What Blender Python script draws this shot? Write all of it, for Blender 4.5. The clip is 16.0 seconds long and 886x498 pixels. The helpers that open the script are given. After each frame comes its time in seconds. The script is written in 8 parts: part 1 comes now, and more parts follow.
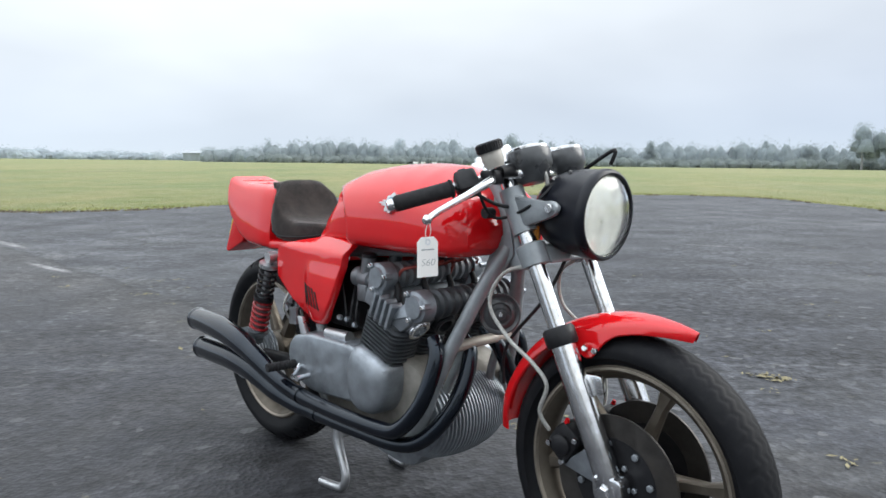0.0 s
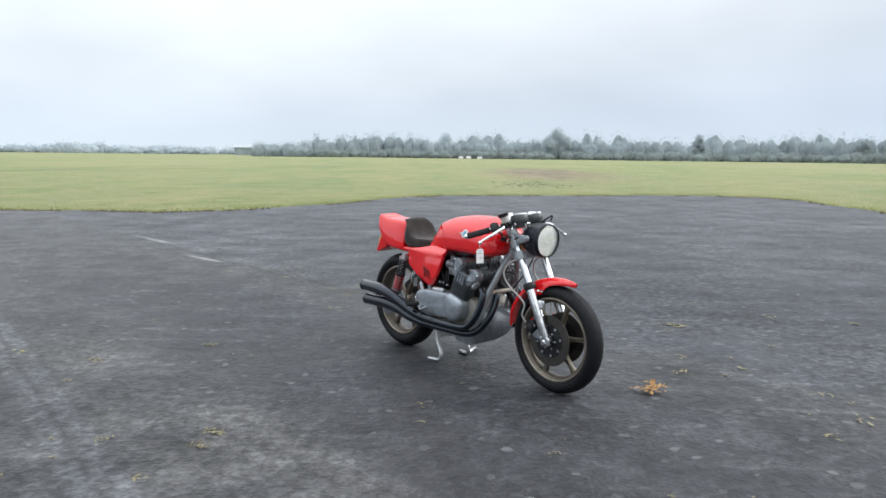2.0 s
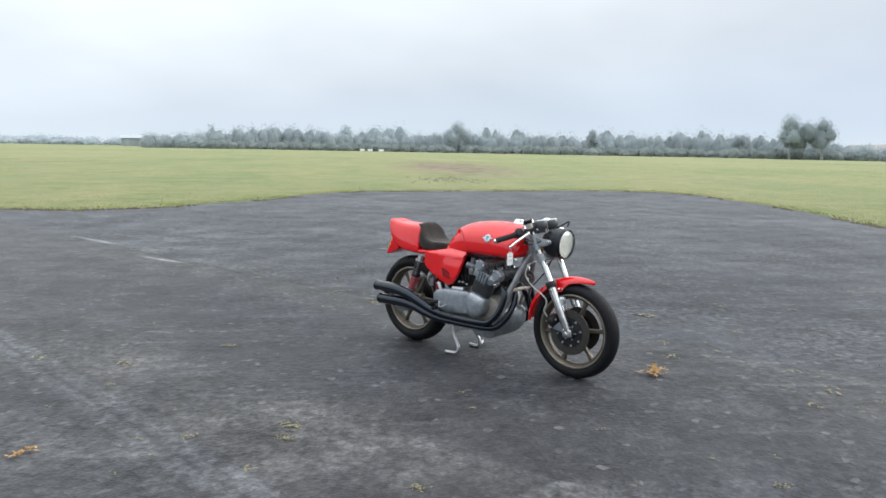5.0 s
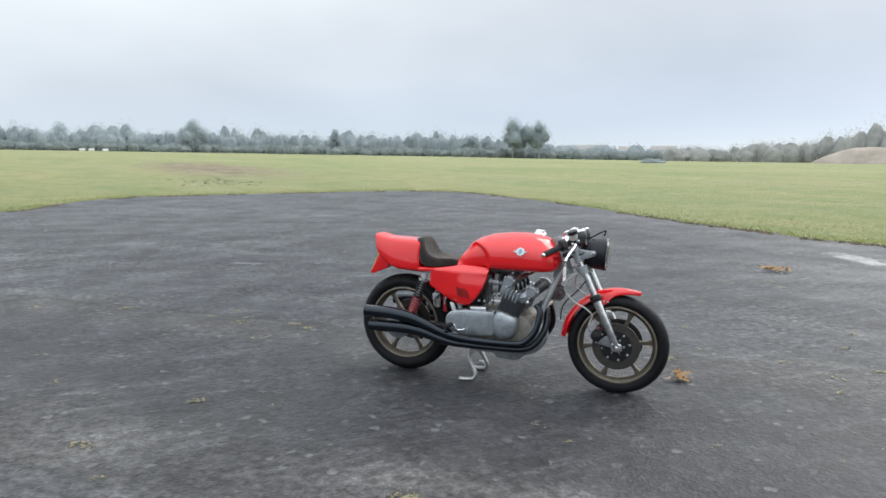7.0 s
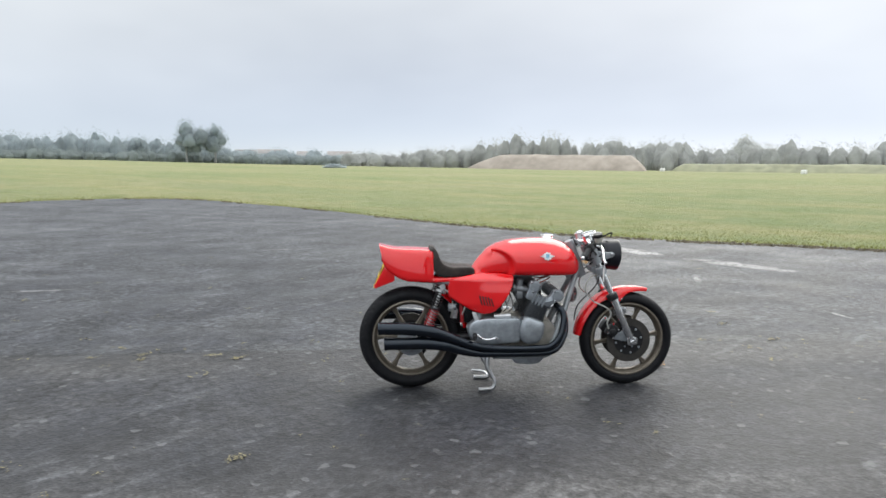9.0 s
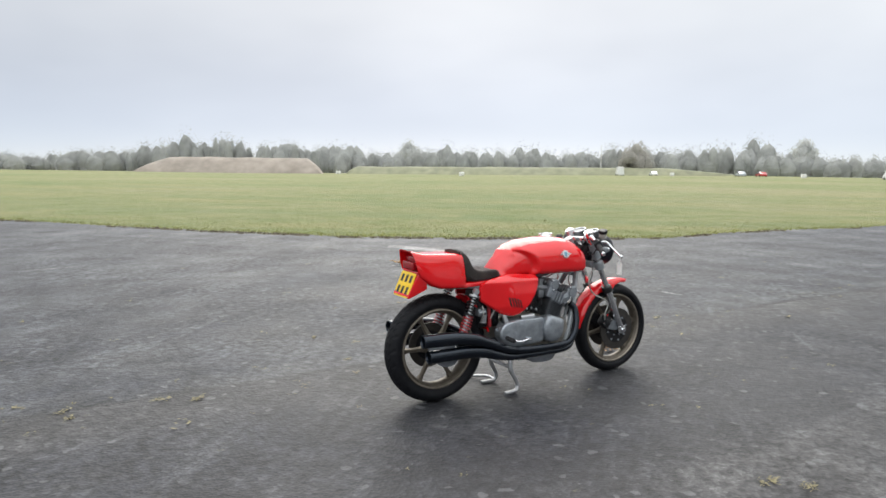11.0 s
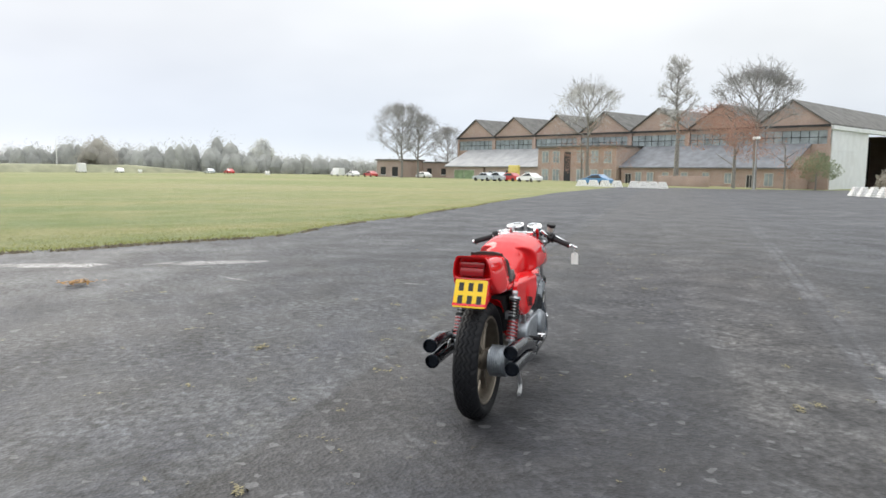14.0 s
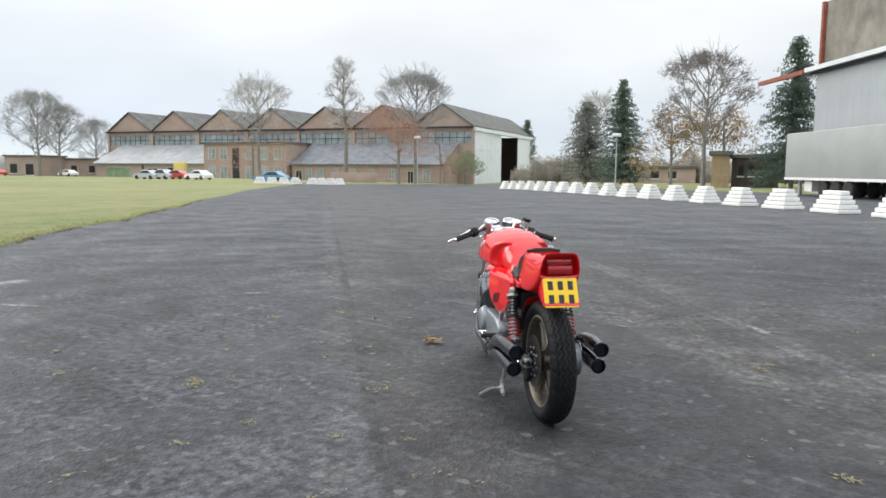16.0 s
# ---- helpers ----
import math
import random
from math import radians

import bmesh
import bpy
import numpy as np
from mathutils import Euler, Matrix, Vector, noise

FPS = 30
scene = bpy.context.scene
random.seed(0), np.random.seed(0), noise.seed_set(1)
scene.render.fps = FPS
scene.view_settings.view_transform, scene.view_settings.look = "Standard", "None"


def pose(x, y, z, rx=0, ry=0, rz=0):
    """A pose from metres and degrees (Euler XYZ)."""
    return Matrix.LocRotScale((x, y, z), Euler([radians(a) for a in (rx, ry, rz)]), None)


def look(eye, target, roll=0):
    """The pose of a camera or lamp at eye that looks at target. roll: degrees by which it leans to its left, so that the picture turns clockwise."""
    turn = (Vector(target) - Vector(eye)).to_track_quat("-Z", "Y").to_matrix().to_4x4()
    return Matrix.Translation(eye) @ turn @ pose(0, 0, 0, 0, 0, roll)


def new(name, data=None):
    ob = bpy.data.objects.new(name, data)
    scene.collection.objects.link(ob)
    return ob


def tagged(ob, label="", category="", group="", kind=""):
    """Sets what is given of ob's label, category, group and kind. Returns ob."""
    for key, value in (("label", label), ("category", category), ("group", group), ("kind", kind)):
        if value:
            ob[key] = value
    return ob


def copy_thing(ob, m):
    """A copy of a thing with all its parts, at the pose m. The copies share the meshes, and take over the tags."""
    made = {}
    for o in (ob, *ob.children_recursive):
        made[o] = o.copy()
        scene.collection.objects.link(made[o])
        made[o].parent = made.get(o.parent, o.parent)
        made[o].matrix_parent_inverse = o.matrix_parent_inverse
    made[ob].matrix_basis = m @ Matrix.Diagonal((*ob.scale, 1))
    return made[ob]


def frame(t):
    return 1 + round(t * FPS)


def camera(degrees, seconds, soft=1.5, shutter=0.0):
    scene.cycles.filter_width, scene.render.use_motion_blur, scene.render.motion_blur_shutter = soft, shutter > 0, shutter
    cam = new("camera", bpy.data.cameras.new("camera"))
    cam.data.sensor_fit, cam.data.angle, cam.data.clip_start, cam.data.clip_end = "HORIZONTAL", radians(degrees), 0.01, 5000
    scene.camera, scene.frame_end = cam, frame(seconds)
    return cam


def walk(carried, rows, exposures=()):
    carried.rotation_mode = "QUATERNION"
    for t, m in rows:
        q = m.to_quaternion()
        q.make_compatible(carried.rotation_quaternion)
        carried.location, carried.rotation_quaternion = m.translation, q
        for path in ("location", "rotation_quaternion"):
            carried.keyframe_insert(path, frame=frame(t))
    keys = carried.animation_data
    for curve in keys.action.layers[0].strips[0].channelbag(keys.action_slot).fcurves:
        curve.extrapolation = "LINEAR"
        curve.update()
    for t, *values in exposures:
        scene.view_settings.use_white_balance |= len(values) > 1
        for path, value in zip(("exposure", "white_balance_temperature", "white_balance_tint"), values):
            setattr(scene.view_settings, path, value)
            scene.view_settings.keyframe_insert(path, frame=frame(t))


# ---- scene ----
cam = camera(63.8, 16.0, soft=1.6)
PATH = [
    (0, (0.046, -0.008, 0.911), (0.056, 1.980, 0.692), 0.0),
    (0.5, (0.010, -0.660, 0.990), (-0.018, 1.328, 0.769), 0.0),
    (1, (-0.013, -1.336, 1.075), (-0.089, 0.65, 0.852), 0.1),
    (1.5, (0.015, -1.892, 1.157), (-0.086, 0.093, 0.927), 0.0),
    (2, (0.044, -2.406, 1.232), (-0.071, -0.423, 0.995), 0.0),
    (2.5, (0.113, -2.743, 1.28), (-0.007, -0.762, 1.034), -0.1),
    (3, (0.119, -2.97, 1.321), (0.015, -0.988, 1.069), -0.1),
    (3.2, (0.057, -3.003, 1.334), (-0.054, -1.022, 1.083), -0.0),
    (5.3, (-0.883, -2.692, 1.345), (-0.639, -0.724, 1.086), 0.2),
    (5.5, (-1.01, -2.613, 1.344), (-0.707, -0.654, 1.085), 0.1),
    (6, (-1.405, -2.393, 1.367), (-0.916, -0.472, 1.108), 0.1),
    (6.5, (-1.798, -2.143, 1.368), (-1.147, -0.269, 1.11), 0.1),
    (7, (-2.232, -1.867, 1.382), (-1.385, -0.073, 1.126), 0.1),
    (7.5, (-2.631, -1.602, 1.382), (-1.58, 0.081, 1.131), 0.2),
    (8, (-3.027, -1.279, 1.395), (-1.802, 0.282, 1.154), 0.2),
    (8.5, (-3.396, -0.926, 1.39), (-2.03, 0.515, 1.15), 0.3),
    (9, (-3.701, -0.491, 1.378), (-2.16, 0.761, 1.139), 0.4),
    (9.2, (-3.809, -0.32, 1.376), (-2.2, 0.844, 1.138), 0.4),
    (11.3, (-4.419, 1.74, 1.329), (-2.459, 2.065, 1.104), 0.5),
    (11.5, (-4.414, 1.964, 1.316), (-2.441, 2.196, 1.091), 0.6),
    (12, (-4.373, 2.482, 1.312), (-2.386, 2.459, 1.09), 0.6),
    (12.5, (-4.296, 2.968, 1.308), (-2.326, 2.705, 1.086), 0.6),
    (13, (-4.142, 3.441, 1.311), (-2.216, 2.951, 1.088), 0.6),
    (13.5, (-3.942, 3.873, 1.313), (-2.082, 3.173, 1.09), 0.6),
    (14, (-3.657, 4.307, 1.317), (-1.906, 3.365, 1.096), 0.6),
    (14.5, (-3.322, 4.678, 1.298), (-1.697, 3.535, 1.075), 0.5),
    (15, (-2.921, 5.044, 1.292), (-1.431, 3.728, 1.07), 0.5),
    (15.5, (-2.536, 5.345, 1.286), (-1.195, 3.878, 1.064), 0.4),
    (16, (-2.083, 5.59, 1.28), (-0.942, 3.961, 1.059), 0.4),
]
walk(cam, [(t, look(eye, target, roll)) for t, eye, target, roll in PATH],
     exposures=[(0.0, 0.04, 6200, 8), (5.5, 0.03, 6250, 7), (7.0, 0.0, 6300, 7), (9.2, -0.02, 6450, 8), (11.5, -0.08, 6550, 9), (14.0, 0.03, 6600, 9), (16.0, 0.02, 6500, 8)])

# ---------------------------------------------------------------- sky and sun
SUN_AZ, SUN_EL = 76.0, 36.0
world = bpy.data.worlds.new("overcast")
scene.world = world
world.use_nodes = True
wt = world.node_tree
wt.nodes.clear()


def wnode(kind, **kw):
    n = wt.nodes.new(kind)
    for k, v in kw.items():
        n.inputs[k].default_value = v
    return n


w_out = wt.nodes.new("ShaderNodeOutputWorld")
w_bg_sky, w_bg_cloud, w_add = wnode("ShaderNodeBackground"), wnode("ShaderNodeBackground"), wt.nodes.new("ShaderNodeAddShader")
sky = wt.nodes.new("ShaderNodeTexSky")
sky.sky_type, sky.sun_disc = "NISHITA", False
sky.sun_elevation, sky.sun_rotation = radians(SUN_EL), radians(SUN_AZ)
sky.air_density, sky.dust_density, sky.ozone_density = 0.25, 0.3, 0.0
w_bg_sky.inputs["Strength"].default_value = 0.05
wt.links.new(sky.outputs[0], w_bg_sky.inputs[0])
# a closed layer of stratus: bluish grey in the haze at the horizon, white higher up, brightest overhead
w_co = wt.nodes.new("ShaderNodeTexCoord")
w_sep = wt.nodes.new("ShaderNodeSeparateXYZ")
wt.links.new(w_co.outputs["Generated"], w_sep.inputs[0])
w_map = wt.nodes.new("ShaderNodeMapping")
w_map.inputs["Scale"].default_value = (1.0, 1.0, 2.6)
wt.links.new(w_co.outputs["Generated"], w_map.inputs[0])
w_noise = wnode("ShaderNodeTexNoise", Scale=2.2, Detail=3.5, Roughness=0.5)
wt.links.new(w_map.outputs[0], w_noise.inputs["Vector"])
w_mul = wt.nodes.new("ShaderNodeMath")
w_mul.operation = "MULTIPLY_ADD"
w_mul.inputs[1].default_value, w_mul.inputs[2].default_value = 0.26, -0.13
wt.links.new(w_noise.outputs[0], w_mul.inputs[0])
w_el = wt.nodes.new("ShaderNodeMath")
wt.links.new(w_sep.outputs["Z"], w_el.inputs[0])
wt.links.new(w_mul.outputs[0], w_el.inputs[1])
w_ramp = wt.nodes.new("ShaderNodeValToRGB")
cr = w_ramp.color_ramp
cr.elements[0].position, cr.elements[0].color = 0.0, (0.59, 0.60, 0.595, 1)
cr.elements[1].position, cr.elements[1].color = 1.0, (2.1, 2.16, 2.24, 1)
for p, c in ((0.05, (0.635, 0.645, 0.635)), (0.12, (0.755, 0.765, 0.75)), (0.22, (0.945, 0.95, 0.925)), (0.35, (1.15, 1.155, 1.12)), (0.6, (1.61, 1.64, 1.65))):
    e = cr.elements.new(p)
    e.color = (*c, 1)
wt.links.new(w_el.outputs[0], w_ramp.inputs[0])
wt.links.new(w_ramp.outputs[0], w_bg_cloud.inputs[0])
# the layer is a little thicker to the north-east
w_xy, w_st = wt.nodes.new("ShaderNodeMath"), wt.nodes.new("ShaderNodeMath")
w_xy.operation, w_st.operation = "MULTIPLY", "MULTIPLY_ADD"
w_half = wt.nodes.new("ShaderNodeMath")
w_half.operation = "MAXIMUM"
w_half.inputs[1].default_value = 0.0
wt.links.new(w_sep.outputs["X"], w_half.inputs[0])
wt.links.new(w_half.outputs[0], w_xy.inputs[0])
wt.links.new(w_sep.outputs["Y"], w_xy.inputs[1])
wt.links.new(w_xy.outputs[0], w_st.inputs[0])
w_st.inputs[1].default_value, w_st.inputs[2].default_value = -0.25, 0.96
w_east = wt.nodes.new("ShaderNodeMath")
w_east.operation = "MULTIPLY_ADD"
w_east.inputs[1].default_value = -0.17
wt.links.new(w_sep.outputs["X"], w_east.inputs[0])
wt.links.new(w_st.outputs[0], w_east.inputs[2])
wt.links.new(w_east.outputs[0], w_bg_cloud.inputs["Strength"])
wt.links.new(w_bg_sky.outputs[0], w_add.inputs[0])
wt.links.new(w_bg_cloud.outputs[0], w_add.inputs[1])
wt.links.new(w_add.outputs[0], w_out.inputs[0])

sun_data = bpy.data.lights.new("sun", "SUN")
sun_data.energy, sun_data.angle, sun_data.color = 2.3, radians(48), (1.0, 0.95, 0.875)
sun = new("sun", sun_data)
s_az, s_el = radians(SUN_AZ), radians(SUN_EL)
sun.matrix_world = look((40 * math.sin(s_az), 40 * math.cos(s_az), 40 * math.tan(s_el)), (0, 0, 0))

# ---------------------------------------------------------------- materials
class Mat:
    """A node material round one Principled shader."""

    def __init__(self, name, color=(0.5, 0.5, 0.5), rough=0.5, metal=0.0, coat=0.0, spec=0.5):
        self.m = bpy.data.materials.new(name)
        self.m.use_nodes = True
        self.t = self.m.node_tree
        self.b = self.t.nodes["Principled BSDF"]
        self.set("Base Color", (*color, 1))
        self.set("Roughness", rough)
        self.set("Metallic", metal)
        self.set("Coat Weight", coat)
        self.set("Coat Roughness", 0.06)
        self.set("Specular IOR Level", spec)
        self.co = None
        self.bumped = None

    def set(self, key, value):
        self.b.inputs[key].default_value = value

    def node(self, kind, **kw):
        n = self.t.nodes.new(kind)
        for k, v in kw.items():
            n.inputs[k.replace("_", " ")].default_value = v
        return n

    def link(self, a, b):
        self.t.links.new(a, b)

    def coords(self, which="Object"):
        if self.co is None:
            self.co = self.node("ShaderNodeTexCoord")
        return self.co.outputs[which]

    def noise(self, scale, detail=4.0, rough=0.55, stretch=None, turn=0.0):
        n = self.node("ShaderNodeTexNoise", Scale=scale, Detail=detail, Roughness=rough)
        v = self.coords()
        if stretch or turn:
            mp = self.node("ShaderNodeMapping")
            mp.inputs["Scale"].default_value = stretch or (1, 1, 1)
            mp.inputs["Rotation"].default_value = (0, 0, turn)
            self.link(v, mp.inputs[0])
            v = mp.outputs[0]
        self.link(v, n.inputs["Vector"])
        return n.outputs[0]

    def ramp(self, fac, *stops):
        r = self.node("ShaderNodeValToRGB")
        e = r.color_ramp.elements
        while len(e) < len(stops):
            e.new(0.5)
        for el, (p, c) in zip(e, stops):
            el.position = p
            el.color = (*c, 1) if isinstance(c, tuple) else (c, c, c, 1)
        self.link(fac, r.inputs[0])
        return r.outputs[0]

    def mix(self, fac, a, b, mode="MIX"):
        n = self.t.nodes.new("ShaderNodeMix")
        n.data_type, n.blend_type = "RGBA", mode
        for k, v in ((0, fac), (6, a), (7, b)):
            sock = n.inputs[k]
            if isinstance(v, (int, float)):
                sock.default_value = v if k == 0 else (v, v, v, 1)
            elif isinstance(v, tuple):
                sock.default_value = (*v, 1)
            else:
                self.link(v, sock)
        return n.outputs[2]

    def math(self, op, a, b=0.0, clamp=False):
        n = self.t.nodes.new("ShaderNodeMath")
        n.operation, n.use_clamp = op, clamp
        for sock, v in ((n.inputs[0], a), (n.inputs[1], b)):
            if isinstance(v, (int, float)):
                sock.default_value = v
            else:
                self.link(v, sock)
        return n.outputs[0]

    def color(self, out):
        self.link(out, self.b.inputs["Base Color"])
        return self

    def rough(self, out):
        self.link(out, self.b.inputs["Roughness"])
        return self

    def bump(self, out, strength=0.3, dist=0.01):
        n = self.node("ShaderNodeBump", Strength=strength, Distance=dist)
        self.link(out, n.inputs["Height"])
        if self.bumped is not None:
            self.link(self.bumped, n.inputs["Normal"])
        self.bumped = n.outputs[0]
        self.link(self.bumped, self.b.inputs["Normal"])
        return self


def worn(name, color, rough=0.5, metal=0.0, coat=0.0, scale=30.0, amount=0.25, grime=0.0, bump=0.0, grime_color=(0.05, 0.045, 0.04)):
    """A plain surface with fine and broad variation, grime and a little relief."""
    m = Mat(name, color, rough, metal, coat)
    lo, hi = tuple(c * (1 - amount) for c in color), tuple(min(1.0, c * (1 + amount)) for c in color)
    c = m.ramp(m.noise(scale, 5), (0.3, lo), (0.7, hi))
    if grime:
        c = m.mix(m.ramp(m.noise(scale * 0.22, 6, 0.65), (0.5, 0.0), (0.75, grime)), c, grime_color)
    m.color(c)
    m.rough(m.ramp(m.noise(scale * 0.6, 4), (0.25, max(0.02, rough * 0.75)), (0.75, min(1.0, rough * 1.25))))
    if bump:
        m.bump(m.noise(scale * 6, 4), bump, 0.002)
    return m.m


def random_tone(m, out, amount=0.25):
    """Lets each separate piece of a joined mesh differ in tone."""
    g = m.node("ShaderNodeNewGeometry")
    f = m.ramp(g.outputs["Random Per Island"], (0.0, 1 - amount), (1.0, 1 + amount))
    return m.mix(1.0, out, f, "MULTIPLY")


def asphalt():
    m = Mat("weathered_asphalt", (0.09, 0.09, 0.095), 0.65, spec=0.26)
    v = m.node("ShaderNodeTexVoronoi", Scale=62.0)
    m.link(m.coords(), v.inputs["Vector"])
    v2 = m.node("ShaderNodeTexVoronoi", Scale=26.0)
    m.link(m.coords(), v2.inputs["Vector"])
    stone = m.ramp(v.outputs["Color"], (0.0, 0.4), (0.45, 0.85), (1.0, 1.9))
    # broad weathering
    base = m.ramp(m.noise(0.4, 7, 0.62), (0.38, (0.026, 0.027, 0.030)), (0.5, (0.042, 0.043, 0.046)), (0.62, (0.066, 0.067, 0.069)))
    # dark damp blotches
    base = m.mix(m.ramp(m.noise(1.2, 6, 0.62), (0.45, 0.0), (0.66, 0.7)), base, (0.028, 0.029, 0.035))
    # pale dusty drifts drawn out along the lane
    base = m.mix(m.ramp(m.noise(1.6, 7, 0.7, (0.45, 2.0, 1), 0.794), (0.56, 0.0), (0.72, 0.45)), base, (0.12, 0.12, 0.123))
    mp = m.node("ShaderNodeMapping")
    mp.inputs["Rotation"].default_value = (0, 0, 0.794)
    m.link(m.coords(), mp.inputs[0])
    sp = m.node("ShaderNodeSeparateXYZ")
    m.link(mp.outputs[0], sp.inputs[0])
    across = m.math("ADD", sp.outputs["Y"], m.math("MULTIPLY", m.noise(1.3, 5, 0.6), 0.16))
    # the browner, darker paved lane that runs under the motorcycle, between two straight joints
    inside = m.math("MULTIPLY", m.math("LESS_THAN", across, 2.28), m.ramp(m.math("MULTIPLY", m.math("ADD", across, 4.0), 0.2), (0.2, 0.0), (0.66, 1.0)))
    brown = m.ramp(m.noise(0.9, 7, 0.66), (0.34, (0.030, 0.0295, 0.031)), (0.5, (0.046, 0.044, 0.043)), (0.66, (0.077, 0.073, 0.068)))
    base = m.mix(m.math("MULTIPLY", inside, 0.94), base, brown)
    # oily bitumen along the lane's middle, with the motorcycle's soft shadow painted in
    oil_shade = m.ramp(m.math("ABSOLUTE", m.math("SUBTRACT", across, 0.95)), (0.6, 1.0), (1.3, 0.0))
    oil_shade = m.math("MULTIPLY", oil_shade, m.ramp(m.math("MULTIPLY", m.math("ABSOLUTE", m.math("ADD", sp.outputs["X"], 1.2)), 0.1), (0.3, 1.0), (0.75, 0.15)))
    base = m.mix(m.math("MULTIPLY", oil_shade, m.ramp(m.noise(0.8, 5, 0.6), (0.34, 0.1), (0.58, 0.6))), base, (0.020, 0.0215, 0.027))
    # the joints themselves: a dark crack on one, pale scraped tracks along the other
    crack = m.math("LESS_THAN", m.math("ABSOLUTE", m.math("SUBTRACT", across, 2.28)), 0.034)
    base = m.mix(m.math("MULTIPLY", crack, m.ramp(m.noise(5, 4), (0.4, 0.3), (0.6, 0.95))), base, (0.02, 0.02, 0.02))
    # pale dusty streak and moss beside the cracked joint
    streak = m.ramp(m.math("ABSOLUTE", m.math("SUBTRACT", across, 2.42)), (0.0, 1.0), (0.10, 0.7), (0.2, 0.0))
    base = m.mix(m.math("MULTIPLY", streak, m.ramp(m.noise(1.1, 6, 0.7), (0.42, 0.0), (0.66, 0.4))), base, (0.13, 0.126, 0.113))
    # a pair of worn wheel tracks that cross the lane's edge at a slant, smooth and pale between dark rims
    mt = m.node("ShaderNodeMapping")
    mt.inputs["Rotation"].default_value = (0, 0, 0.853)
    m.link(m.coords(), mt.inputs[0])
    ts = m.node("ShaderNodeSeparateXYZ")
    m.link(mt.outputs[0], ts.inputs[0])
    slant = m.math("ADD", ts.outputs["Y"], m.math("MULTIPLY", m.noise(2.2, 6, 0.7), 0.10))
    for off, wide, depth in ((-0.885, 0.034, 0.34), (-1.01, 0.028, 0.34)):
        away = m.math("ABSOLUTE", m.math("SUBTRACT", slant, off))
        patchy = m.ramp(m.noise(0.8, 4, 0.6), (0.36, 0.25), (0.56, 1.0))
        base = m.mix(m.math("MULTIPLY", m.ramp(away, (wide, depth), (wide + 0.035, 0.0)), patchy), base, (0.105, 0.107, 0.112))
        rim = m.math("ABSOLUTE", m.math("SUBTRACT", away, wide + 0.03))
        base = m.mix(m.math("MULTIPLY", m.ramp(rim, (0.0, depth * 0.6), (0.018, 0.0)), patchy), base, (0.022, 0.023, 0.027))
    # pale silt that dried in shallow hollows, and a few long scrapes
    for x, y, rx, ry, turn, depth in ((7.1, 4.45, 1.7, 0.55, 1.15, 0.9), (6.55, 2.5, 1.6, 0.5, 1.3, 0.9), (9.3, 7.3, 1.4, 0.3, 0.95, 0.6), (3.7, 0.75, 0.42, 0.06, 0.9, 0.8), (5.05, 4.2, 0.42, 0.10, -1.2, 0.6), (4.9, 2.5, 0.6, 0.10, 0.4, 0.4), (-0.6, 7.5, 0.7, 0.12, -0.6, 0.5), (-3.6, 6.6, 1.2, 0.10, -0.7, 0.6), (-5.2, 8.6, 1.6, 0.12, -0.75, 0.6), (3.4, 8.5, 1.0, 0.12, -0.5, 0.45), (-0.9, -0.6, 0.5, 0.09, -0.9, 0.35)):
        mv = m.node("ShaderNodeMapping")
        mv.vector_type = "TEXTURE"
        mv.inputs["Location"].default_value, mv.inputs["Rotation"].default_value, mv.inputs["Scale"].default_value = (x, y, 0), (0, 0, turn), (rx, ry, 1)
        m.link(m.coords(), mv.inputs[0])
        ln = m.node("ShaderNodeVectorMath")
        ln.operation = "LENGTH"
        m.link(mv.outputs[0], ln.inputs[0])
        blot = m.ramp(m.math("ADD", ln.outputs["Value"], m.math("MULTIPLY", m.noise(3.5, 6, 0.65), 1.0)), (0.75, depth), (1.5, 0.0))
        base = m.mix(blot, base, (0.27, 0.26, 0.245))
    # smears of fine dust dragged in several directions
    for turn, cut in ((0.3, 0.57), (1.25, 0.59)):
        base = m.mix(m.ramp(m.noise(2.4, 7, 0.7, (0.35, 2.4, 1), turn), (cut, 0.0), (cut + 0.14, 0.4)), base, (0.135, 0.135, 0.135))
    # paler with distance from the middle: grazing sky sheen put into the colour
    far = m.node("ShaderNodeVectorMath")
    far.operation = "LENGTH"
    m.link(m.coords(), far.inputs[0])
    far_sheen = m.ramp(m.math("MULTIPLY", m.math("ADD", far.outputs["Value"], m.math("MULTIPLY", m.noise(0.25, 4), 6.0)), 0.04), (0.3, 0.0), (0.75, 0.22))
    base = m.mix(far_sheen, base, (0.135, 0.135, 0.138))
    base = m.mix(0.8, base, m.ramp(m.noise(1.9, 9, 0.72), (0.36, 0.5), (0.5, 1.0), (0.64, 1.55)), "MULTIPLY")
    base = m.mix(0.5, base, stone, "MULTIPLY")
    base = m.mix(0.34, base, m.ramp(m.noise(11, 6, 0.66), (0.3, 0.45), (0.5, 0.95), (0.7, 1.8)), "MULTIPLY")
    # outside the lane the binder has worn away: open pits between pale ridges
    pits = m.noise(17, 3, 0.5)
    coarse = m.math("MULTIPLY", m.math("SUBTRACT", 1.0, m.math("MULTIPLY", inside, 0.4)), m.ramp(m.noise(0.7, 4, 0.55), (0.36, 0.2), (0.6, 0.95)))
    base = m.mix(coarse, base, m.mix(1.0, base, m.ramp(pits, (0.37, 0.25), (0.5, 0.92), (0.64, 1.5)), "MULTIPLY"))
    base = m.mix(m.ramp(v2.outputs["Color"], (0.86, 0.0), (0.93, 0.4)), base, (0.19, 0.187, 0.18))
